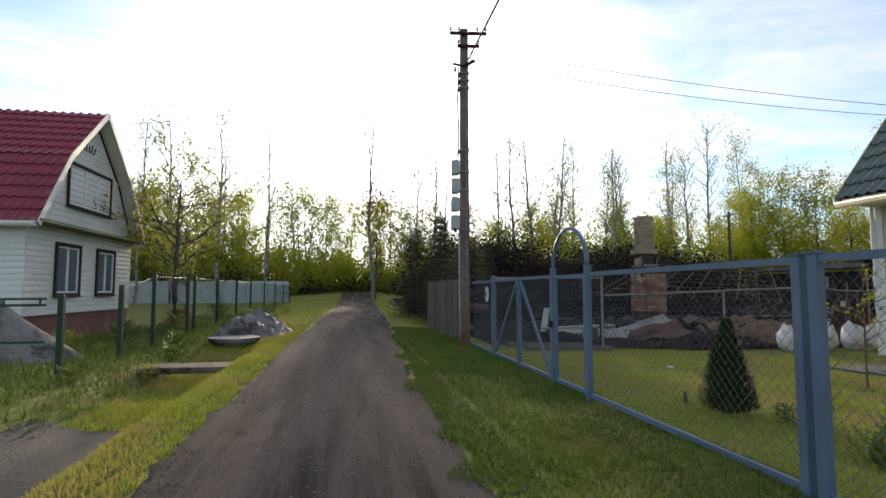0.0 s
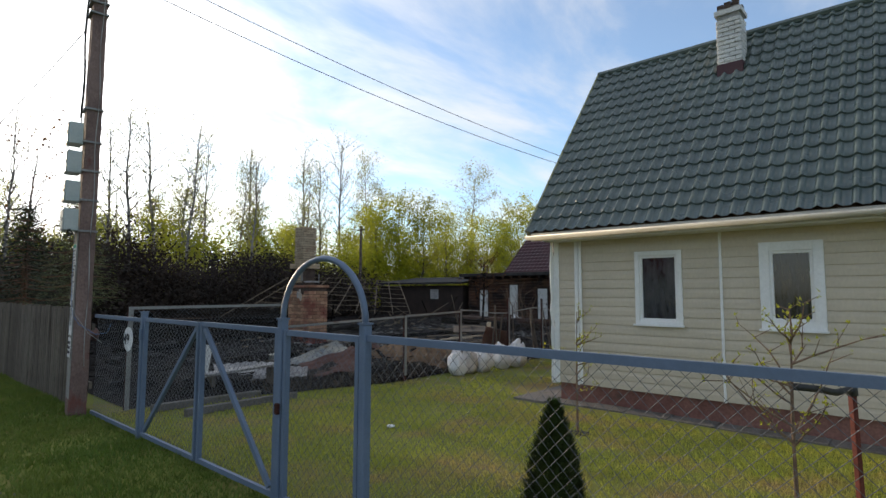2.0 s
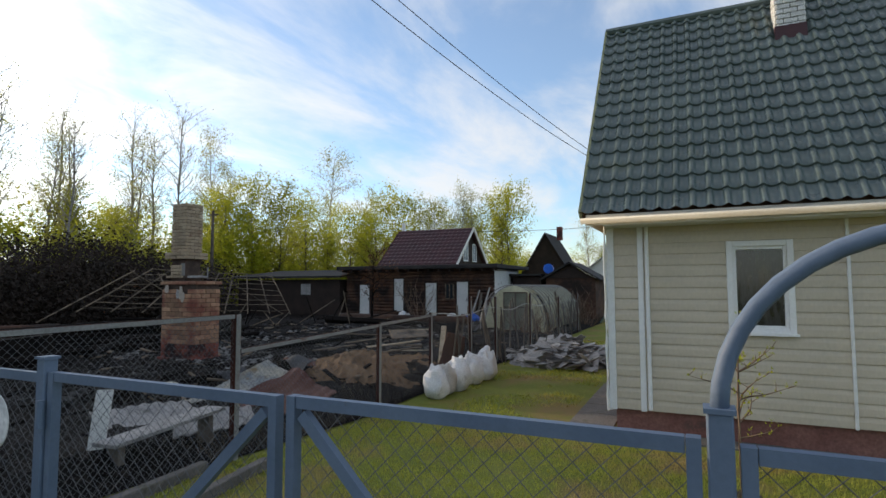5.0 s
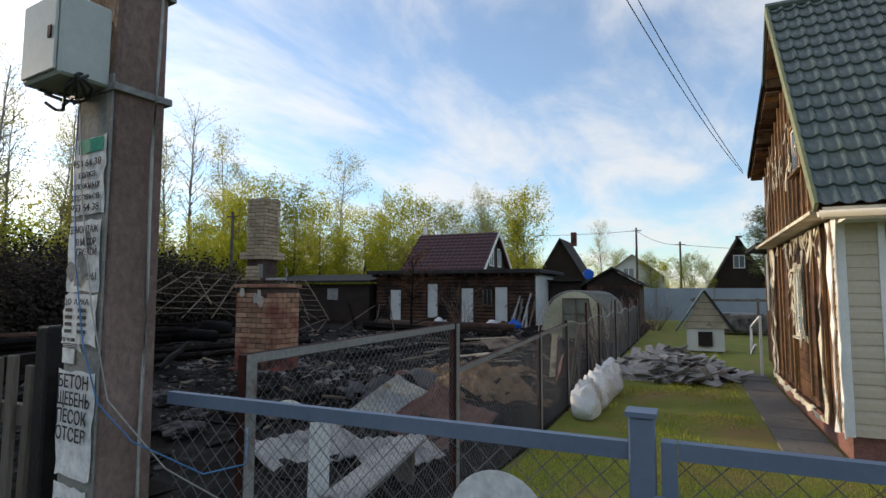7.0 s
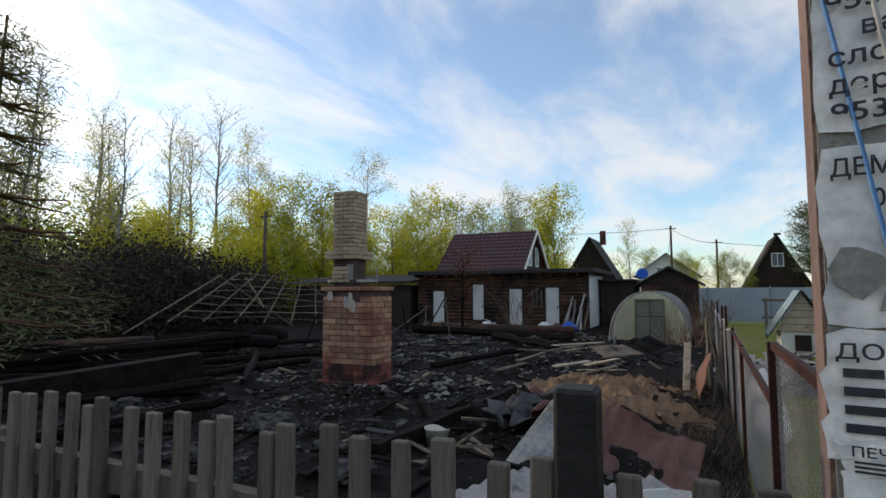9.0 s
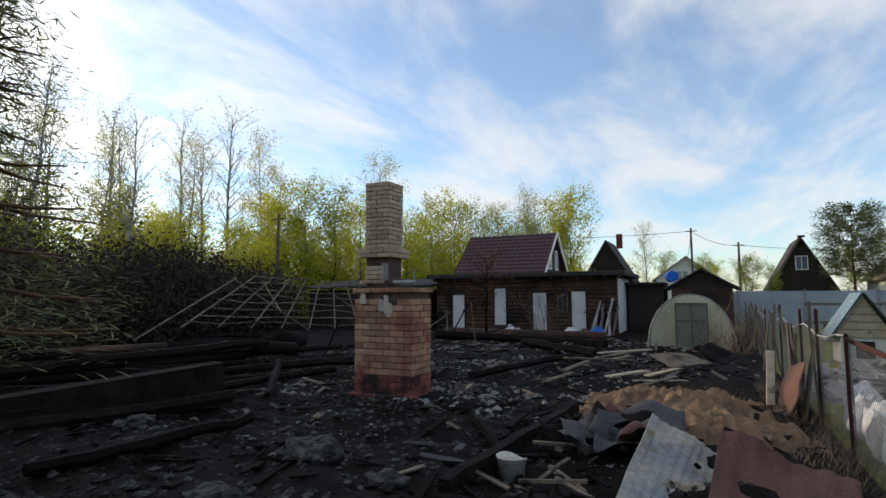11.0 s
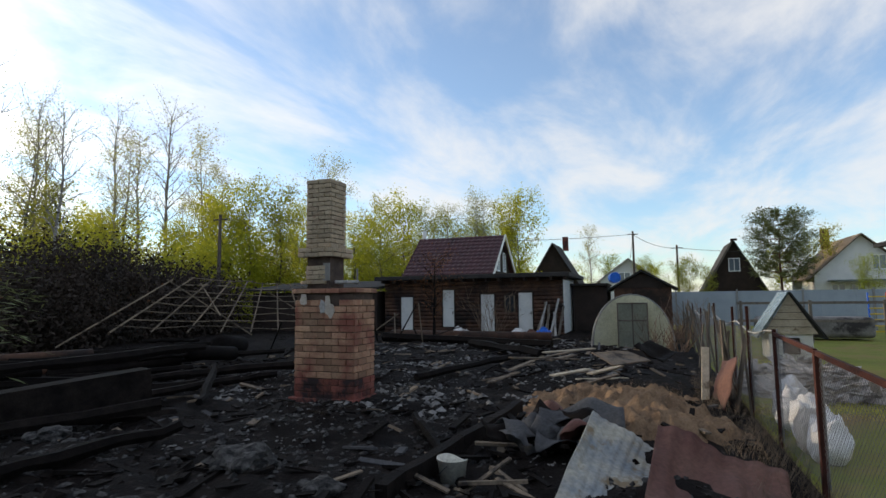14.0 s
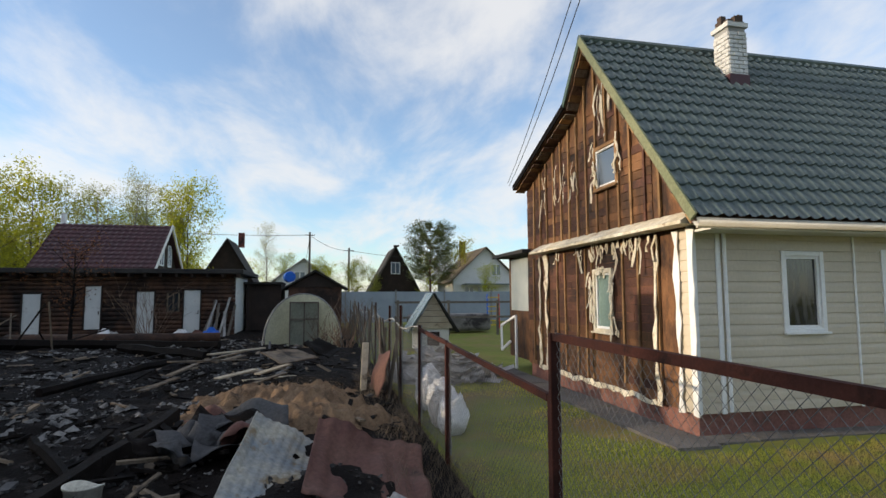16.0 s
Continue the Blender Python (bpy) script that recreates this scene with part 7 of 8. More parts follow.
def conifer(name, h, seed, leaf, bark, label, width=0.22, start=0.05, whorls=16, per=7, pine=False, dense=1.0):
    rnd, rng = random.Random(seed), np.random.default_rng(seed)
    th = thing(name, 0, 0, 0, label, "conifer")
    part("trunk", tube(bmesh.new(), [(0, 0, -0.3), (0.02 * h * rnd.uniform(-1, 1), 0.01 * h, h * 0.5), (0, 0, h)], [h * 0.014, h * 0.009, 0.01], 6), bark, th, smooth=True)
    bm, quads = bmesh.new(), []
    for w in range(whorls):
        f = start + (1 - start) * w / whorls
        R = h * width * ((1 - f) ** 0.85 if not pine else (0.35 + 0.75 * math.sin(math.pi * min(1, 0.2 + 0.8 * (1 - f)))))
        for k in range(per):
            a = k * 6.283 / per + rnd.uniform(-0.4, 0.4) + w
            L = R * rnd.uniform(0.7, 1.15)
            d = Vector((math.cos(a), math.sin(a), 0.12 if pine else -0.18))
            p = Vector((0, 0, h * f))
            tip = p + d * L + Vector((0, 0, rnd.uniform(0.0, 0.12) * L))
            tube(bm, [p, p.lerp(tip, 0.5) - Vector((0, 0, 0.04 * L)), tip], [0.02, 0.012, 0.005], 3, False)
            m = int((14 if not pine else 12) * max(L, 0.5) * dense) + 6
            for _ in range(m):
                t = rnd.uniform(0.15 if not pine else 0.45, 1.05)
                c = np.array(p.lerp(tip, t)) + rng.normal(0, 0.05 * h ** 0.5, 3)
                s = (0.10 + 0.1 * rnd.random()) * (1.0 if not pine else 2.0) / (dense ** 0.42 if dense < 20 else 2.0)
                b = a + rnd.gauss(0, 0.7)
                u = np.array((math.cos(b), math.sin(b), rnd.uniform(-0.5, 0.25) if not pine else rnd.uniform(-0.2, 0.7))) * s
                v = np.array((-math.sin(b), math.cos(b), rnd.uniform(-0.5, 0.5))) * s * (0.4 if pine else 0.32 if dense < 2 else 0.28 if dense < 20 else 0.09)
                quads.append((c - v, c + u * 0.6 - v * 0.7, c + u * 1.2, c + u * 0.6 + v * 0.7))
    put_under(new("branch_crown", mesh_of("branch_crown", bm, bark)), th)
    put_under(new("needle_crown", tri_mesh("needle_crown", np.array(quads), leaf, 4)), th)
    return th


def bush(name, r, h, seed, leaf, n, size, label, category="bush"):
    rnd, rng = random.Random(seed), np.random.default_rng(seed)
    th = thing(name, 0, 0, 0, label, category)
    bm, tips = bmesh.new(), []
    for i in range(16):
        a = rnd.uniform(0, 6.28)
        d = Vector((math.cos(a) * rnd.uniform(0.1, 0.8), math.sin(a) * rnd.uniform(0.1, 0.8), 1.0)).normalized()
        limb(bm, Vector((0.15 * r * math.cos(a), 0.15 * r * math.sin(a), -0.1)), d, h * rnd.uniform(0.6, 1.05), 0.02, rnd, 1, tips, 4, 0.0, 4)
    put_under(new("stem_crown", mesh_of("stem_crown", bm, "bark_dark")), th)
    if n:
        put_under(new("foliage", tri_mesh("foliage", leaves(tips, n, 0.14 * r, size, rng), leaf)), th)
    return th


def spots_along(path, n, seed, depth=8.0):
    rnd = random.Random(seed)
    for i in range(n):
        u = (i + rnd.random()) / n * (len(path) - 1)
        k = min(int(u), len(path) - 2)
        f = u - k
        x = path[k][0] * (1 - f) + path[k + 1][0] * f
        y = path[k][1] * (1 - f) + path[k + 1][1] * f
        yield x + rnd.uniform(-1.5, 1.5), y + rnd.random() * depth, rnd


def build_trees():
    bare = [broadleaf("bare_birch", 12, 100 + i, "bark_birch", "leaf_pale", 2, 0.10, "tall slender birch with bare twigs and few leaves", 34, 0.3, 0.15, 0.05, twigs=5, up=1.5, spread_=0.2) for i in range(4)]
    leafy = [broadleaf("birch", 12, 200 + i, "bark_birch", "leaf_pale", 9, 0.12, "tall birch with pale green young leaves", 36, 0.22, 0.16, 0.1, twigs=5, up=1.1, spread_=0.24) for i in range(3)]
    green = [broadleaf("green_tree", 8, 300 + i, "bark_dark", "leaf", 14, 0.15, "young tree with bright yellow-green leaves", 34, 0.1, 0.24, 0.0, twigs=5, up=0.9, spread_=0.26) for i in range(3)]
    olive = [broadleaf("olive_tree", 9, 330 + i, "bark_dark", "leaf_olive", 14, 0.155, "rounded tree with olive green spring leaves", 34, 0.12, 0.24, 0.0, twigs=5, up=0.8, spread_=0.28) for i in range(2)]
    spruce = [conifer("spruce", 5, 400 + i, "needle", "bark_dark", "small dark green spruce", 0.25) for i in range(2)]
    under = [bush("shrub", 1.6, 2.6, 500 + i, "leaf" if i < 2 else "leaf_olive", 9, 0.14, "dense spring shrub at the wood edge") for i in range(3)]
    brown = bush("brown_shrub", 1.2, 2.0, 520, "leaf_rust", 1, 0.08, "bare brown shrub at the wood edge")
    def put(kind, x, y, h, base, i):
        o = kind[i % len(kind)]
        k = 0.94 * h / base
        w = k * (0.85 + 0.3 * ((i * 37) % 10) / 10)
        return copy_thing(o, pose(x, y, gz(x, y), 0, 0, (i * 67) % 360) @ Matrix.Diagonal((w, w, k, 1)))
    # tall ones that stand out over the wood: x, y, height
    for i, (x, y, h) in enumerate(((-14.2, 39.5, 12.2), (-12.2, 40.1, 12.6), (-9.2, 40.9, 13.2), (-6.3, 43.5, 13.2), (1.9, 47.9, 15.3), (5.2, 43.6, 11.2), (6.5, 41.4, 11.8), (12, 43.2, 12.0),
                                   (13.4, 42.8, 13.6), (16.7, 41.7, 13.3), (20.4, 47.4, 13.3), (25.3, 49, 13.8), (26.4, 49.6, 13.2), (32.8, 51.4, 15.6), (34.2, 50.6, 14.4), (35.7, 49, 16.6), (20.5, 39.9, 11.2), (15.4, 44.4, 13.8))):
        put(bare, x, y, 1.09 * h, 12, i)
    for i, (x, y, h) in enumerate(((38.6, 48.3, 16.4), (40.0, 47.6, 13.5), (54.1, 46, 18.0), (50.0, 26.9, 11.8), (51.2, 26.0, 11.5), (47.3, 28.4, 10.3), (73.4, 18.7, 10.9), (30, 47, 13.0), (17.6, 45, 12.4), (23, 46, 12.2))):
        put(leafy, x, y, h, 12, i)
    for i, (x, y, h) in enumerate(((56.2, 24.2, 12.1), (57.6, 25.4, 11.2), (50.3, 34.2, 11.3), (48.2, 35.5, 10.6), (45.3, 36.9, 9.3), (52.6, 33.0, 10.4), (38.6, 43, 11.3), (40.1, 41.1, 10.4), (42.6, 40, 10.0), (60, 29.5, 10.2), (63, 27, 9.6), (54.5, 31.5, 9.8), (44, 33.5, 8.2), (53, 27.5, 8.6), (36, 43.5, 9.6))):
        put(olive if i % 2 else green, x, y, h, 9 if i % 2 else 8, i)
    for i, (x, y, h) in enumerate(((-7, 57, 10), (-4.5, 63, 11), (-2.8, 68, 10.5), (3.6, 66, 10.5), (6, 61, 9.5), (-10, 54, 9.5), (-13, 51, 9), (-17, 50, 9.5), (8.5, 57, 9), (0.4, 96, 15), (-3, 92, 14), (4, 90, 13))):
        put(green if i % 2 else olive, x, y, h, 8 if i % 2 else 9, i)
    for i, (x, y, h) in enumerate(((-6, 61, 14), (4.8, 64, 12.5), (-12, 55, 14), (-21, 49, 14))):
        put(bare, x, y, h, 12, i + 1)
    edge = ((-34, 40), (-20, 46), (-9, 50), (0, 60), (9, 52), (16, 45), (30, 43), (44, 42), (58, 37), (70, 31))
    for i, (x, y, rnd) in enumerate(spots_along(edge, 84, 5, 9)):
        if -2.2 < x < 5 and y < 62:
            continue
        h = rnd.uniform(5.0, 8.5)
        if -9 < x < 13:
            h *= 0.72
        put(green if rnd.random() < 0.62 else olive, x, y, h, 8, i)
    for i, (x, y, rnd) in enumerate(spots_along(edge, 34, 6, 12)):
        if -2.5 < x < 5.5:
            continue
        h = rnd.uniform(8.5, 11.5) * (0.85 if 5 < x < 12 else 1.0)
        put(bare if rnd.random() < 0.6 else leafy, x, y + 3, h, 12, i)
    for i, (x, y, rnd) in enumerate(spots_along(edge, 52, 7, 5)):
        if -2.0 < x < 3.5 and y < 64:
            continue
        put(under, x, y - 2.5, rnd.uniform(2.2, 3.8), 2.6, i)
    for i, (x, y, h) in enumerate(((16.0, 36, 4.6), (17.6, 36.5, 4.2), (19.5, 35.5, 5.0), (21.5, 36, 4.4), (24, 37, 4.8), (25.4, 36, 4.0), (14, 37, 3.8), (29, 37, 4.2), (11, 39, 4.4))):
        put(spruce, x, y, h, 5, i)
    for i, (x, y, rnd) in enumerate(spots_along(((4, 31), (12, 32), (22, 32), (29, 34)), 26, 8, 6)):
        put([brown], x, y, rnd.uniform(1.4, 2.6), 2.0, i)
    parked = iter(range(-80, 0, 3))
    for o in bare + leafy + green + olive + spruce + under + [brown]:
        o.matrix_basis = pose(next(parked), 58, 0)
    # rust-leaved tree and the road end
    t = broadleaf("rust_leaved_tree", 8.2, 610, "bark_dark", "leaf_rust", 3, 0.2, "tree with sparse rust-brown leaves at the lane's end", 26, 0.35, 0.3, 0.0, twigs=4, up=0.6, spread_=0.25)
    t.matrix_basis = pose(2.0, 43, 0)
    t = broadleaf("bare_tree", 7.4, 611, "bark_dark", "leaf_rust", 2, 0.12, "bare brown tree behind the fir thicket", 26, 0.3, 0.28, 0.0, twigs=5, up=0.8)
    t.matrix_basis = pose(5.2, 28, 0)
    # dark young pines behind the picket fence
    for i, (x, y, h) in enumerate(((3.35, 15.5, 3.75), (2.9, 17.6, 3.6), (3.2, 19.6, 3.9), (2.6, 21.2, 3.6), (3.9, 22.6, 4.2), (2.5, 23.4, 3.4))):
        p = conifer("young_pine", h, 700 + i, "needle_pine" if i == 0 else "needle", "bark_pine", "bushy young pine behind the picket fence", 0.31, 0.40 if i == 0 else 0.04, 10 if i == 0 else 16, 6, False, 20.0 if i == 0 else 7.0)
        p.matrix_basis = pose(x, y, 0)
    tall = conifer("tall_pine", 9.0, 720, "needle_pine", "bark_pine", "tall pine with a rounded crown behind houses", 0.26, 0.36, 14, 12, True, 5.0)
    tall.matrix_basis = pose(55.9, 1.2, 0)
    for i, (x, y, h) in enumerate(((50, -3, 4.5), (58, 9, 5.0), (60, 12, 5.5), (56, 7, 4.2), (62, 0, 6), (64, 8, 5.5), (68, 16, 6.5), (60, -3, 7.5), (72, 11, 5.5))):
        put(olive if i % 2 else green, x, y, h, 9 if i % 2 else 8, i)
    # garden fruit trees and bare bushes
    ap = broadleaf("apple_tree", 4.3, 630, "bark_dark", "leaf_olive", 2, 0.09, "old crooked apple tree with few young leaves", 22, 0.28, 0.42, 0.0, 0.10, 6, 0.5, 0.12, 2)
    ap.matrix_basis = pose(-5.0, 16.6, 0)
    copy_thing(ap, pose(-7.5, 27, 0, 0, 0, 120))
    sc = broadleaf("scorched_tree", 3.3, 640, "charred", "leaf_rust", 3, 0.07, "scorched apple tree with singed brown leaves", 22, 0.3, 0.36, 0.0, 0.07, 6, 0.6, 0.12, 1)
    sc.matrix_basis = pose(23.2, 20.3, 0)
    for x, y, h, seed in ((23.6, 17.9, 2.3, 650), (20.0, 11.2, 1.5, 651), (19.6, 11.6, 1.3, 652), (26.5, 10.7, 1.6, 653), (30, 10.2, 1.8, 654), (24, 10.9, 1.6, 655)):
        b = bush("bare_bush", 0.7, h, seed, "leaf_rust", 0, 0.05, "bare reddish twiggy bush", "bush")
        for o in b.children:
            o.data.materials[0] = M["twig"]
        b.matrix_basis = pose(x, y, gz(x, y))


def woods(name, n, top, size, material, label, seed, back=(1.0, 9.0), low=0.0, edge=None):
    """The joined depth of the wood between and behind the single trees: small leaves in clumps, thinning upwards."""
    rng, rnd = np.random.default_rng(seed), random.Random(seed)
    edge = edge or ((-42, 36), (-20, 46), (-9, 50), (0, 62), (9, 52), (16, 45), (30, 43), (44, 42), (58, 37), (72, 30), (84, 22))
    tips = []
    for _ in range(n // 40):
        u = rnd.random() * (len(edge) - 1)
        k = int(u)
        f = u - k
        x = edge[k][0] * (1 - f) + edge[k + 1][0] * f
        y = edge[k][1] * (1 - f) + edge[k + 1][1] * f + rnd.uniform(*back)
        if -2.5 < x < 4.5 and y > 40:
            y = max(y, 60)
        h = top * (0.75 + 0.5 * bump2(x, y, 0.16, seed)) * (0.85 if -10 < x < 14 else 1.0)
        tips.append((x, y, low + (h - low) * rnd.random() ** 1.15))
    q = leaves(tips, 40, 0.55, size, rng)
    return tagged(new(name, tri_mesh(name, q, material)), label, "woods", kind="stuff")


# ---- white house over the lane ----
def build_left_side():
    hs = thing("neighbour_house", -9, 14.5, 0, "white clad house with burgundy metal mansard roof", "house")
    X, Y0, Y1 = -6.4, 11.86, 17.1
    wins = [(13.02, 14.02, 1.04, 2.1), (14.98, 15.94, 1.04, 2.1)]
    up = (13.35, 15.5, 3.06, 4.0)
    bm = bmesh.new()
    wall_x(bm, X - 0.2, X - 0.005, Y0, Y1, 0.6, 2.5, wins)
    part("gable_wall", bm, "siding_white", hs)
    face = part("cladding", boxes((X - 0.004, X + 0.004, Y0, Y1, 2.48, 2.5)), "siding_white", hs, "white plastic cladding")
    siding_courses(face, "x+", X, Y0, Y1, 0.6, 2.48, [(a - 0.1, b + 0.1, c - 0.1, d + 0.1) for a, b, c, d in wins], "siding_white", 0.12)
    side = part("cladding", boxes((X - 7, X, Y0 - 0.004, Y0 + 0.004, 2.48, 2.5)), "siding_white", hs)
    siding_courses(side, "y-", Y0, X - 6, X, 0.6, 2.48, [], "siding_white", 0.12)
    part("side_wall", boxes((X - 7, X - 0.2, Y0 + 0.004, Y0 + 0.2, 0.6, 2.5), (X - 7, X - 0.2, Y1 - 0.2, Y1, 0.6, 2.5), (X - 7, X - 6.8, Y0 + 0.2, Y1 - 0.2, 0.6, 2.5)), "siding_white", hs)
    part("plinth", boxes((X - 7, X - 0.03, Y0 + 0.03, Y1 - 0.03, -0.2, 0.6)), "plinth", hs, "brown plinth")
    for a, b, c, d in wins:
        w = window_set(hs, (X + 0.016, a, c), b - a, d - c, "x+", "glass_blue", "dark_shed", 0.07, mullions=(0.5,))
    # mansard gable
    prof = [(Y0 - 0.22, 2.43), (Y0 + 0.94, 4.04), (14.5, 5.5), (Y1 - 0.94, 4.04), (Y1 + 0.22, 2.43)]
    bm = bmesh.new()
    pr = [(Y0, 2.5), (Y0 + 1.05, 3.96), (14.5, 5.36), (Y1 - 1.05, 3.96), (Y1, 2.5)]
    f0 = [bm.verts.new((X + 0.0, y, z)) for y, z in pr]
    f1 = [bm.verts.new((X - 0.15, y, z)) for y, z in pr]
    bm.faces.new(f0), bm.faces.new(f1[::-1])
    for i in range(5):
        bm.faces.new((f0[i], f1[i], f1[(i + 1) % 5], f0[(i + 1) % 5]))
    bmesh.ops.recalc_face_normals(bm, faces=bm.faces[:])
    gb = part("upper_gable", bm, "siding_white", hs)
    z = 2.62
    while z < 5.0:
        k = (z + 0.13 - 2.5) / 1.46 * 1.05 if z < 3.83 else 1.05 + (z + 0.13 - 3.96) / 1.4 * 1.57
        part("plank", boxes((X, X + 0.014, Y0 + k + 0.12, Y1 - k - 0.12, z, z + 0.122)), "siding_white", gb)
        z += 0.135
    window_set(hs, (X + 0.03, up[0], up[2]), up[1] - up[0], up[3] - up[2], "x+", "glass_blue", "dark_shed", 0.06, mullions=(0.38, 0.7))
    part("pent_board", beam(bmesh.new(), (X + 0.16, Y0 - 0.2, 2.5), (X + 0.16, Y1 + 0.2, 2.5), 0.4, 0.06), "moss_trim", hs, "weathered green pent ledge")
    out = X + 0.32
    for (ya, za), (yb, zb) in zip(prof, prof[1:]):
        tile_roof((X - 7.3, ya, za), (out, ya, za), (0, yb - ya, zb - za), None, 0.2, 0.33, "roof_red", "roof", hs) if yb <= 14.6 else tile_roof((X - 7.3, yb, zb), (out, yb, zb), (0, ya - yb, za - zb), None, 0.2, 0.33, "roof_red", "roof", hs)
        part("soffit", beam(bmesh.new(), ((X + out) / 2 + 0.0, ya, za - 0.04), ((X + out) / 2, yb, zb - 0.04), out - X - 0.02, 0.03, (0, 0, 1)), "siding_white", hs)
        part("bargeboard", beam(bmesh.new(), (out + 0.012, ya, za - 0.02), (out + 0.012, yb, zb - 0.02), 0.02, 0.13), "siding_white", hs)
    part("gutter", tube(bmesh.new(), [(X - 7.3, Y0 - 0.3, 2.4), (out, Y0 - 0.3, 2.4)], 0.06, 8), "gutter", hs)
    for k in range(5):
        part("frost_twig", beam(bmesh.new(), (X + 0.03, 14.0 + 0.12 * k, 4.45), (X + 0.05, 13.9 + 0.16 * k, 4.62 + 0.05 * (k % 2)), 0.02, 0.02), "dark_shed", hs)
    # garden fence of dark posts with green mesh
    fn = thing("garden_fence", -4, 20, 0, "dark steel post and green mesh garden fence", "fence")
    posts = [(-3.75, 7.7, 1.05), (-3.72, 9.5, 1.2), (-3.85, 11.4, 1.45), (-4.1, 14.6, 1.5), (-4.15, 15.4, 1.5), (-4.2, 18.2, 1.5), (-4.2, 21.2, 1.5), (-4.25, 24.5, 1.5), (-4.2, 28, 1.5), (-4.2, 32, 1.5), (-4.2, 36, 1.5), (-4.2, 40, 1.5)]
    for x, y, t in posts:
        part("post", soft(boxes((x - 0.035, x + 0.035, y - 0.035, y + 0.035, -0.5, t)), 0.005), "green_post", fn)
    for (x0, y0, t0), (x1, y1, t1) in zip(posts[1:], posts[2:]):
        part("mesh", chain_link(bmesh.new(), (x0, y0), (x1, y1), -0.2, t0 - 0.08, -0.1, t1 - 0.08, 0.075, 0.0016), "green_post", fn)
        part("line_wire", tube(bmesh.new(), [(x0, y0, t0 - 0.08), (x1, y1, t1 - 0.08)], 0.006, 4), "green_post", fn)
    gt = thing("garden_gate", -5, 7.7, 0, "low black steel garden gate", "gate")
    for z in (0.45, 0.92, 1.0):
        part("rail", beam(bmesh.new(), (-6.6, 7.7, z), (-3.93, 7.7, z), 0.025, 0.03), "green_post", gt)
    for x in spread(-6.5, -4.0, 0.42):
        part("bar", beam(bmesh.new(), (x, 7.7, 0.92), (x, 7.7, 1.0), 0.02, 0.02), "green_post", gt)
    part("post", boxes((-5.35, -5.29, 7.67, 7.73, -0.3, 1.15)), "green_post", gt)
    # wrapped stack behind the gate
    heap("covered_stack", -5.6, 9.6, 1.3, 0.8, 0.95, "tarp", "stack under a grey-brown cover behind the gate", "stack", 12.0, 30, 0.1)
    heap("covered_pile", -2.4, 14.4, 0.95, 2.1, 0.62, "tarp", "pile under a crumpled grey tarpaulin on the verge", "pile", 14.0, 60, 1.6)
    bm = bmesh.new()
    tube(bm, [(-2.45, 12.0, -0.02), (-2.45, 12.0, 0.06), (-2.45, 12.0, 0.13)], [0.42, 0.5, 0.52], 18)
    solo("old_basin", bm, "tarp", "old grey basin on the grass verge", "basin", smooth=False)
    # garden beds and far pale fence panels
    pf = thing("sheet_fence", -10, 40, 0, "pale sheet fence panels at the garden's end", "fence")
    for i in range(8):
        x = -4.4 - 1.5 * i
        part("panel", boxes((x - 1.46, x, 41.0, 41.04, 0.2, 1.75)), "box_paint", pf)
    for i, (x, y, s) in enumerate(((-5.2, 11, 0.4), (-4.8, 12.5, 0.45), (-5.4, 14, 0.4), (-4.9, 16.4, 0.5), (-5.3, 18, 0.5), (-5, 22, 0.6), (-5.5, 25, 0.6), (-3.1, 10.2, 0.3), (-3.4, 11.4, 0.35), (-3.0, 8.6, 0.25), (-3.3, 17.6, 0.4), (-3.5, 7.4, 0.22), (-4.4, 7.3, 0.22), (-3.2, 20, 0.5), (-3.3, 23, 0.5), (-3.0, 27, 0.5))):
        herb(x, y, s, i + 90, "blade_dark" if i % 3 else "blade", "green garden weeds by the fence")
    solo("red_crate", soft(boxes((-6.0, -5.4, 19.3, 19.8, 0.0, 0.45)), 0.02), "red_paint", "red plastic crate by the house", "crate")
    dk = bmesh.new()
    box(dk, -3.15, -1.75, 8.6, 9.15, -0.12, -0.03)
    solo("plank_bridge", soft(dk, 0.01), "old_wood", "short plank crossing over the ditch", "bridge")
    xs, ys = spread(-3.4, -1.95, 0.15), spread(3.0, 6.0, 0.2)
    wet = new("wet_mud", grid_mesh("wet_mud", xs, ys, lambda x, y: gz(x, y) + 0.012 - 0.15 * (abs(x + 2.65) / 0.75) ** 4 * 0.4, "mud"))
    tagged(wet, "wet dark mud in the ditch bottom", "mud", kind="structure")


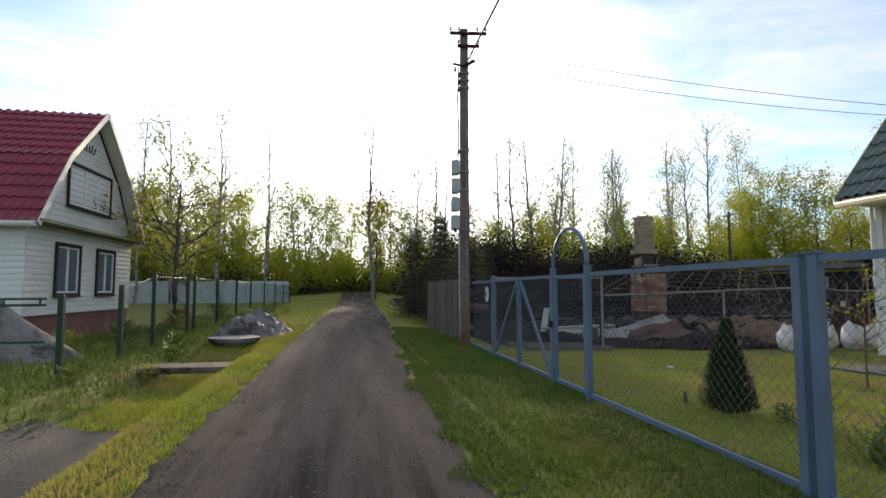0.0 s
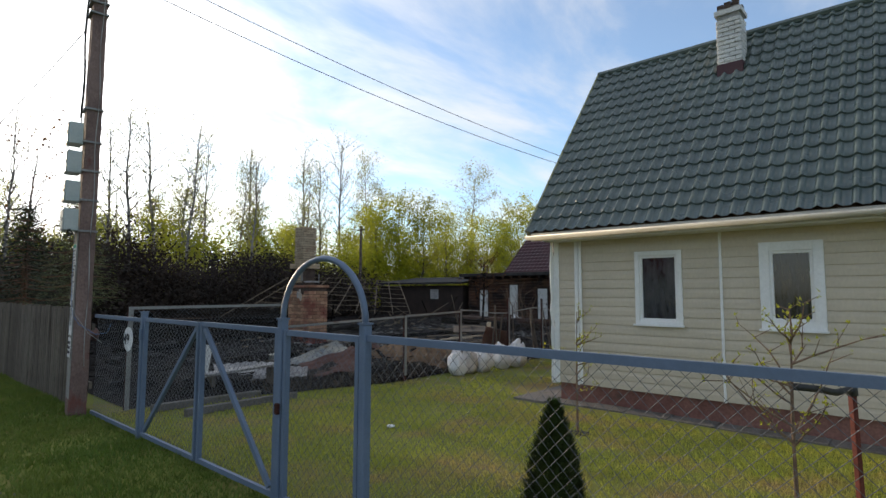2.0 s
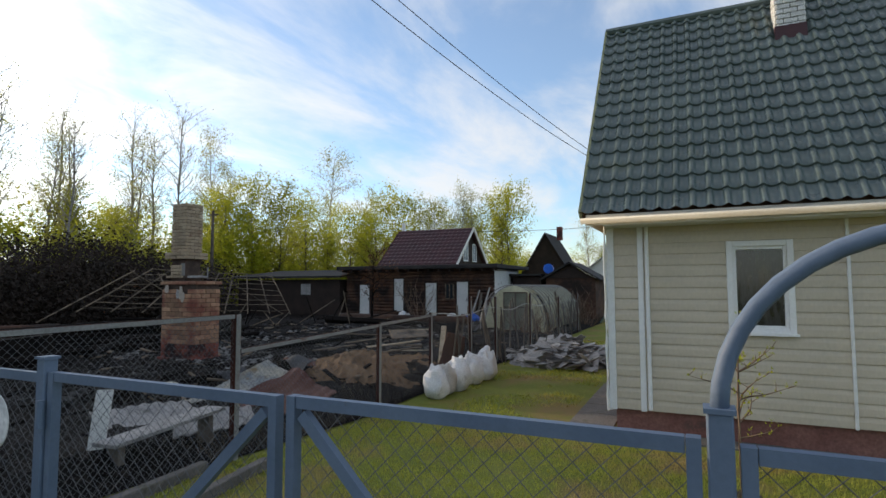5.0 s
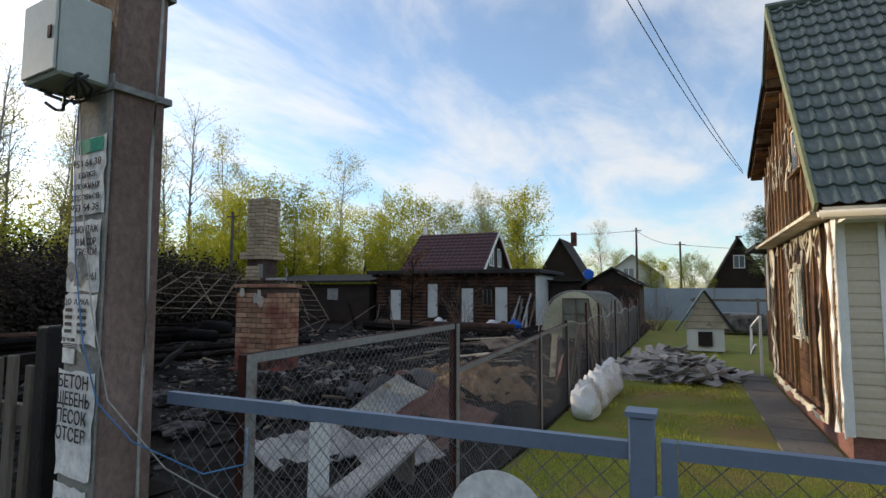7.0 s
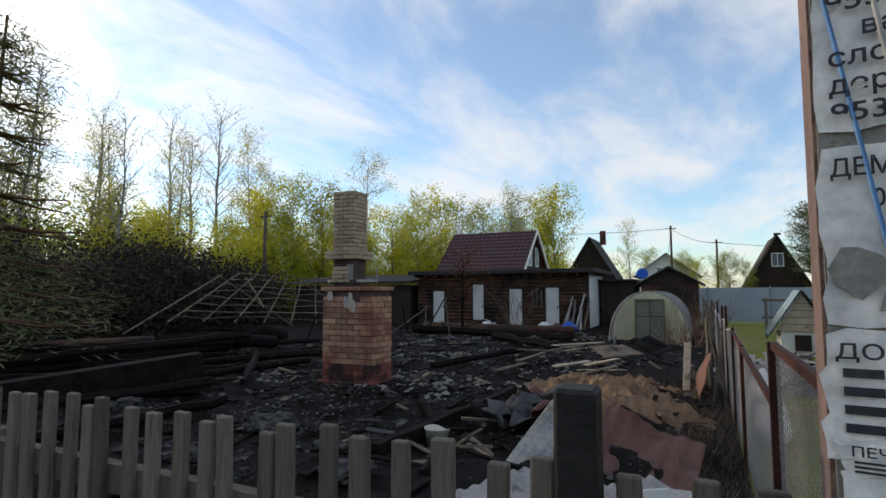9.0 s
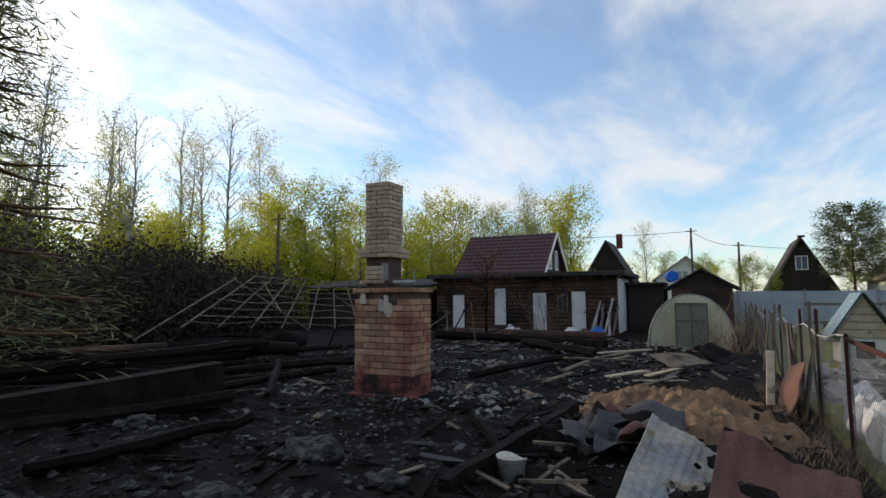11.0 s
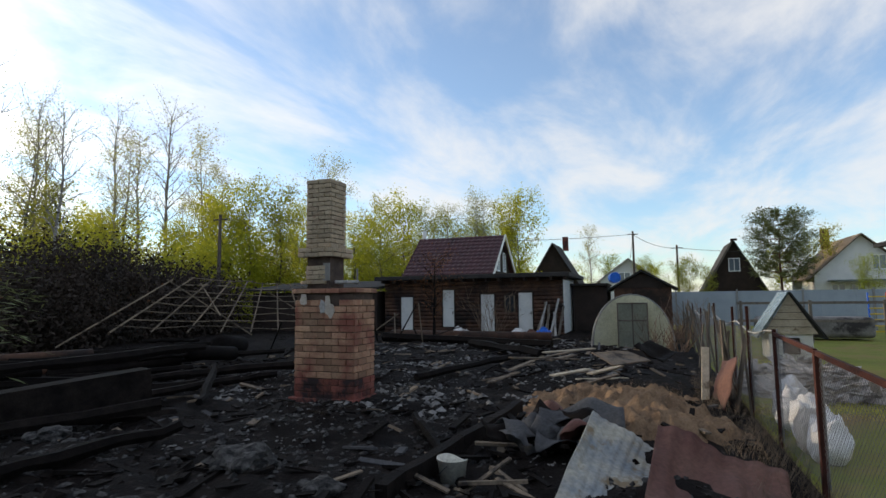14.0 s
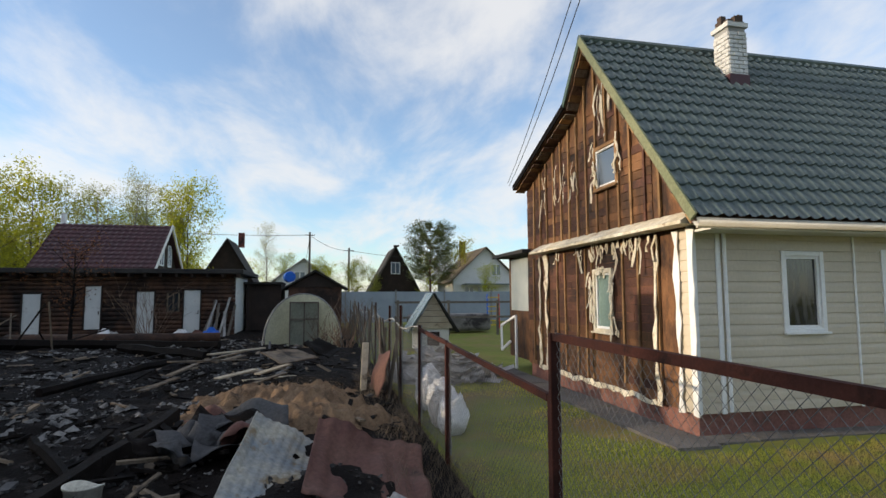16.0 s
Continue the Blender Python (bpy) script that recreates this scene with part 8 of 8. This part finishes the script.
# ---- far houses ----
def gable_house(name, label, cx, cy, wide, deep, eave, ridge, wall, roof, over=0.35, base=0.0, along="x"):
    """A house with its gable facing -x (along x) or -y."""
    hs = thing(name, cx, cy, 0, label, "house")
    R = Matrix.Translation((cx, cy, base)) @ (Matrix.Identity(4) if along == "x" else Matrix.Rotation(radians(90), 4, "Z"))
    def P(x, y, z):
        return R @ Vector((x, y, z))
    w, d = wide / 2, deep / 2
    bm = bmesh.new()
    f = [bm.verts.new(P(-d, y, z)) for y, z in ((-w, -0.2), (w, -0.2), (w, eave), (0, ridge - 0.1), (-w, eave))]
    g = [bm.verts.new(P(d, y, z)) for y, z in ((-w, -0.2), (w, -0.2), (w, eave), (0, ridge - 0.1), (-w, eave))]
    bm.faces.new(f), bm.faces.new(g[::-1])
    for i in range(5):
        bm.faces.new((f[i], g[i], g[(i + 1) % 5], f[(i + 1) % 5]))
    bmesh.ops.recalc_face_normals(bm, faces=bm.faces[:])
    part("wall", bm, wall, hs)
    sl = (ridge - eave) / w
    for sg in (-1, 1):
        e = w + over
        bm = bmesh.new()
        v = [bm.verts.new(P(x, y, z)) for x in (-d - over, d + over) for y, z in ((0, ridge), (sg * e, eave - over * sl), (sg * e, eave - over * sl - 0.1), (0, ridge - 0.1))]
        for q in ((0, 1, 5, 4), (1, 2, 6, 5), (2, 3, 7, 6), (3, 0, 4, 7), (3, 2, 1, 0), (4, 5, 6, 7)):
            bm.faces.new([v[i] for i in q])
        bmesh.ops.recalc_face_normals(bm, faces=bm.faces[:])
        part("roof", bm, roof, hs)
    return hs, P, d


def add_window(hs, P, d, y, z, w, h, pane="glass_blue"):
    bm = bmesh.new()
    for a, b, c, e in ((y - w / 2 - 0.08, y + w / 2 + 0.08, z - 0.08, z), (y - w / 2 - 0.08, y + w / 2 + 0.08, z + h, z + h + 0.08), (y - w / 2 - 0.08, y - w / 2, z, z + h), (y + w / 2, y + w / 2 + 0.08, z, z + h), (y - 0.03, y + 0.03, z, z + h)):
        vs = box(bm, -d - 0.06, -d - 0.01, a, b, c, e)
        for q in vs:
            q.co = P(*q.co)
    bmesh.ops.recalc_face_normals(bm, faces=bm.faces[:])
    win = part("window", bm, "white_pvc", hs)
    bm = bmesh.new()
    for q in box(bm, -d - 0.03, -d - 0.015, y - w / 2, y + w / 2, z, z + h):
        q.co = P(*q.co)
    bmesh.ops.recalc_face_normals(bm, faces=bm.faces[:])
    part("pane", bm, pane, win)


def build_far():
    # burgundy-roofed house behind the barn: gable to -y
    hs, P, d = gable_house("burgundy_roofed_house", "brown house with dark burgundy metal roof behind the barn", 38.4, 24.2, 6.4, 5.6, 3.2, 6.0, "dark_shed", "roof_brown", 0.3, 0.0, "y")
    tile_roof((34.9, 27.35, 2.98), (34.9, 21.05, 2.98), (3.5, 0, 3.06), None, 0.35, 0.4, "roof_brown", "tiled_slope", hs)
    add_window(hs, P, d, 0.75, 3.6, 0.75, 1.3)
    add_window(hs, P, d, -1.0, 3.6, 0.6, 1.2)
    part("bargeboard", beam(bmesh.new(), (34.95, 21.0, 2.95), (38.4, 21.0, 6.02), 0.05, 0.2), "stucco", hs, "pale bargeboard")
    part("bargeboard", beam(bmesh.new(), (38.4, 21.0, 6.02), (41.8, 21.0, 2.95), 0.05, 0.2), "stucco", hs, "pale bargeboard")
    part("stove_pipe", tube(bmesh.new(), [(38.8, 27.2, 5.5), (38.8, 27.2, 6.7)], 0.16, 8), "stucco", hs)
    hs, P, d = gable_house("a_frame_house", "dark timber A-frame house with a white gable window", 67.5, 3.75, 6.2, 7, 1.8, 7.4, "dark_shed", "felt", 0.5)
    add_window(hs, P, d, 0.0, 4.3, 0.9, 1.2)
    part("finial", boxes((63.3, 63.5, 3.45, 4.05, 7.3, 7.5)), "dark_shed", hs)
    part("bargeboard", beam(bmesh.new(), (63.4, 7.45, 0.9), (63.4, 3.8, 7.45), 0.06, 0.2), "grey_wood", hs)
    hs, P, d = gable_house("white_house", "pale house with a low-pitched grey roof", 64, 13.8, 5.6, 7, 3.6, 5.7, "stucco", "slate", 0.4)
    add_window(hs, P, d, 0.4, 3.2, 1.0, 1.0)
    hs, P, d = gable_house("steep_roofed_house", "house with a steep dark grey roof and chimney", 66.0, 21.8, 6.4, 6, 2.6, 7.9, "dark_shed", "felt", 0.4)
    part("chimney", boxes((65.7, 66.3, 20.5, 21.1, 7.2, 8.8)), "brick_low", hs)
    hs, P, d = gable_house("cream_house", "white clad house with a brown mansard roof", 61.5, -5.0, 7.0, 8, 3.6, 6.9, "stucco", "old_wood", 0.5)
    add_window(hs, P, d, -1.2, 3.9, 0.9, 1.1)
    add_window(hs, P, d, 1.8, 1.4, 0.9, 1.2)
    add_window(hs, P, d, 0.4, 1.4, 0.9, 1.2)
    part("porch_roof", beam(bmesh.new(), (56.5, -7.5, 2.9), (56.5, -2.4, 2.9), 1.8, 0.12), "roof_green", hs, "dark green porch roof")
    part("chimney", boxes((61.2, 61.8, -3.8, -3.2, 6.0, 7.8)), "brick_low", hs)
    fn = thing("metal_fence", 36, 2, 0, "long grey-blue corrugated metal fence", "fence")
    for i in range(30):
        y = -12 + 0.8 * i
        part("panel", boxes((37.0 + 0.02 * (i % 2), 37.03 + 0.02 * (i % 2), y, y + 0.8, 0.0, 1.95)), "fence_metal", fn)
    for i in range(8):
        part("post", boxes((36.9, 36.98, -12 + 3.2 * i, -11.92 + 3.2 * i, -0.2, 2.05)), "grey_steel", fn)
    fw = thing("rail_fence", 27, 3, 0, "grey timber rail fence across the garden", "fence")
    for i in range(7):
        part("post", boxes((27.0, 27.1, -6 + 2.4 * i, -5.9 + 2.4 * i, -0.3, 1.45)), "grey_wood", fw)
    for z in (0.6, 1.3):
        part("rail", boxes((26.96, 27.0, -6, 8.6, z, z + 0.1)), "grey_wood", fw)
    solo("covered_boat", soft(boxes((28.5, 30.0, 3.5, 7.6, -0.1, 0.75)), 0.2, 3), "tarp", "long low stack under a dark cover", "stack", smooth=True)
    lad = thing("climbing_frame", 31.9, 2.3, 0, "blue, red and yellow children's climbing frame", "playground")
    for y in (1.95, 2.65):
        part("upright", tube(bmesh.new(), [(31.9, y, -0.3), (32.0, y, 1.75)], 0.04, 6), "blue_plastic" if y > 2.2 else "red_paint", lad)
    for i in range(7):
        part("rung", tube(bmesh.new(), [(31.92, 1.95, 0.0 + 0.26 * i), (31.92, 2.65, 0.0 + 0.26 * i)], 0.03, 6), "yellow_paint", lad)
    for i, (x, y, h) in enumerate(((58.5, 13.2, 8.2), (60, 9.2, 6.8), (27.8, 36.0, 6.9))):
        p = thing("wooden_pole", x, y, 0, "distant grey wooden utility pole", "pole", "distant poles")
        part("shaft", tube(bmesh.new(), [(x, y, -0.3), (x, y, h)], [0.13, 0.09], 8), "bark_dark", p)
        part("crossarm", beam(bmesh.new(), (x, y - 0.5, h - 0.3), (x, y + 0.5, h - 0.3), 0.08, 0.08), "bark_dark", p)
    for a, b in (((58.5, 13.2, 7.9), (64, 13.8, 5.6)), ((58.5, 13.2, 7.9), (60, 9.2, 6.5)), ((60, 9.2, 6.5), (66, -8, 6.2)), ((58.5, 13.2, 7.9), (48, 34, 7.4))):
        solo("far_wire", tube(bmesh.new(), sag(a, b, 0.4, 10), 0.02, 4), "cable", "distant overhead wire between poles", "wire")

build_ground()
build_house()
build_front_fence()
build_boundary_fence()
build_picket_fence()
build_pole()
turned = Matrix.Translation((2.079, 10.511, 0.03)) @ Matrix.Rotation(radians(-6.0), 4, "Z") @ Matrix.Diagonal((0.86, 1.25, 1, 1)) @ Matrix.Translation((-1.951, -10.340, 0))
bpy.data.objects["utility_pole"].matrix_basis = turned @ bpy.data.objects["utility_pole"].matrix_basis
build_stove()
build_plot()
build_sheds()
build_yard()
build_left_side()
build_far()
build_trees()
woods("woodland", 190000, 7.0, 0.22, "leaf", "dense yellow-green spring foliage of the wood", 41, (-2.5, 4.0))
woods("woodland", 130000, 8.6, 0.25, "leaf_olive", "dense olive spring foliage of the wood", 42, (3, 12))
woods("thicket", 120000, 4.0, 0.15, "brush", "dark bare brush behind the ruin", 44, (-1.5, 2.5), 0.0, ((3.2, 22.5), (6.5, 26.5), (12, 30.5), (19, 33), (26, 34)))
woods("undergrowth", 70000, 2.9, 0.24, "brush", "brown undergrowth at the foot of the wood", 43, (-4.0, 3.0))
grass("lawn_grass", 85000, (2.45, 8.0, -1.5, 10.4), 0.046, "blade", "short bright lawn grass", 1, lambda x, y: not (HX0 - 0.6 < x and y < HY1 + 0.6), 0.005)
grass("far_lawn_grass", 10000, (8.0, 20, 7.9, 10.4), 0.055, "blade", "short lawn grass beside the house", 2, lambda x, y: x > 15 or bump2(x, y, 0.9, 4.0) > 0.0, 0.009)
# shade and sun put into blade colour: right verge darker, left verge lighter
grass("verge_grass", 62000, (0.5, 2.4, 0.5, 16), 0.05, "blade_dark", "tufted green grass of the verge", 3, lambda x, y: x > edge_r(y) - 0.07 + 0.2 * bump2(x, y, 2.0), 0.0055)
grass("left_verge_grass", 60000, (-2.9, -1.3, 1.2, 18), 0.055, "blade", "tufted grass of the verge coloured as if sunlit", 4, lambda x, y: x < edge_l(y) + 0.05 + 0.2 * bump2(x, y, 2.0) and not (x < -2.05 and y < 6.0), 0.0055)
grass("garden_grass", 14000, (-8, -2.9, 5.5, 24), 0.14, "blade_dark", "rough grass and weeds of the garden", 6, lambda x, y: x > -6.2 or y < 12.4, 0.010)
grass("lane_end_grass", 9000, (-6, 4.5, 18, 46), 0.16, "blade", "rough grass along the far lane", 7, lambda x, y: not (edge_l(y) < x < edge_r(y)), 0.014)
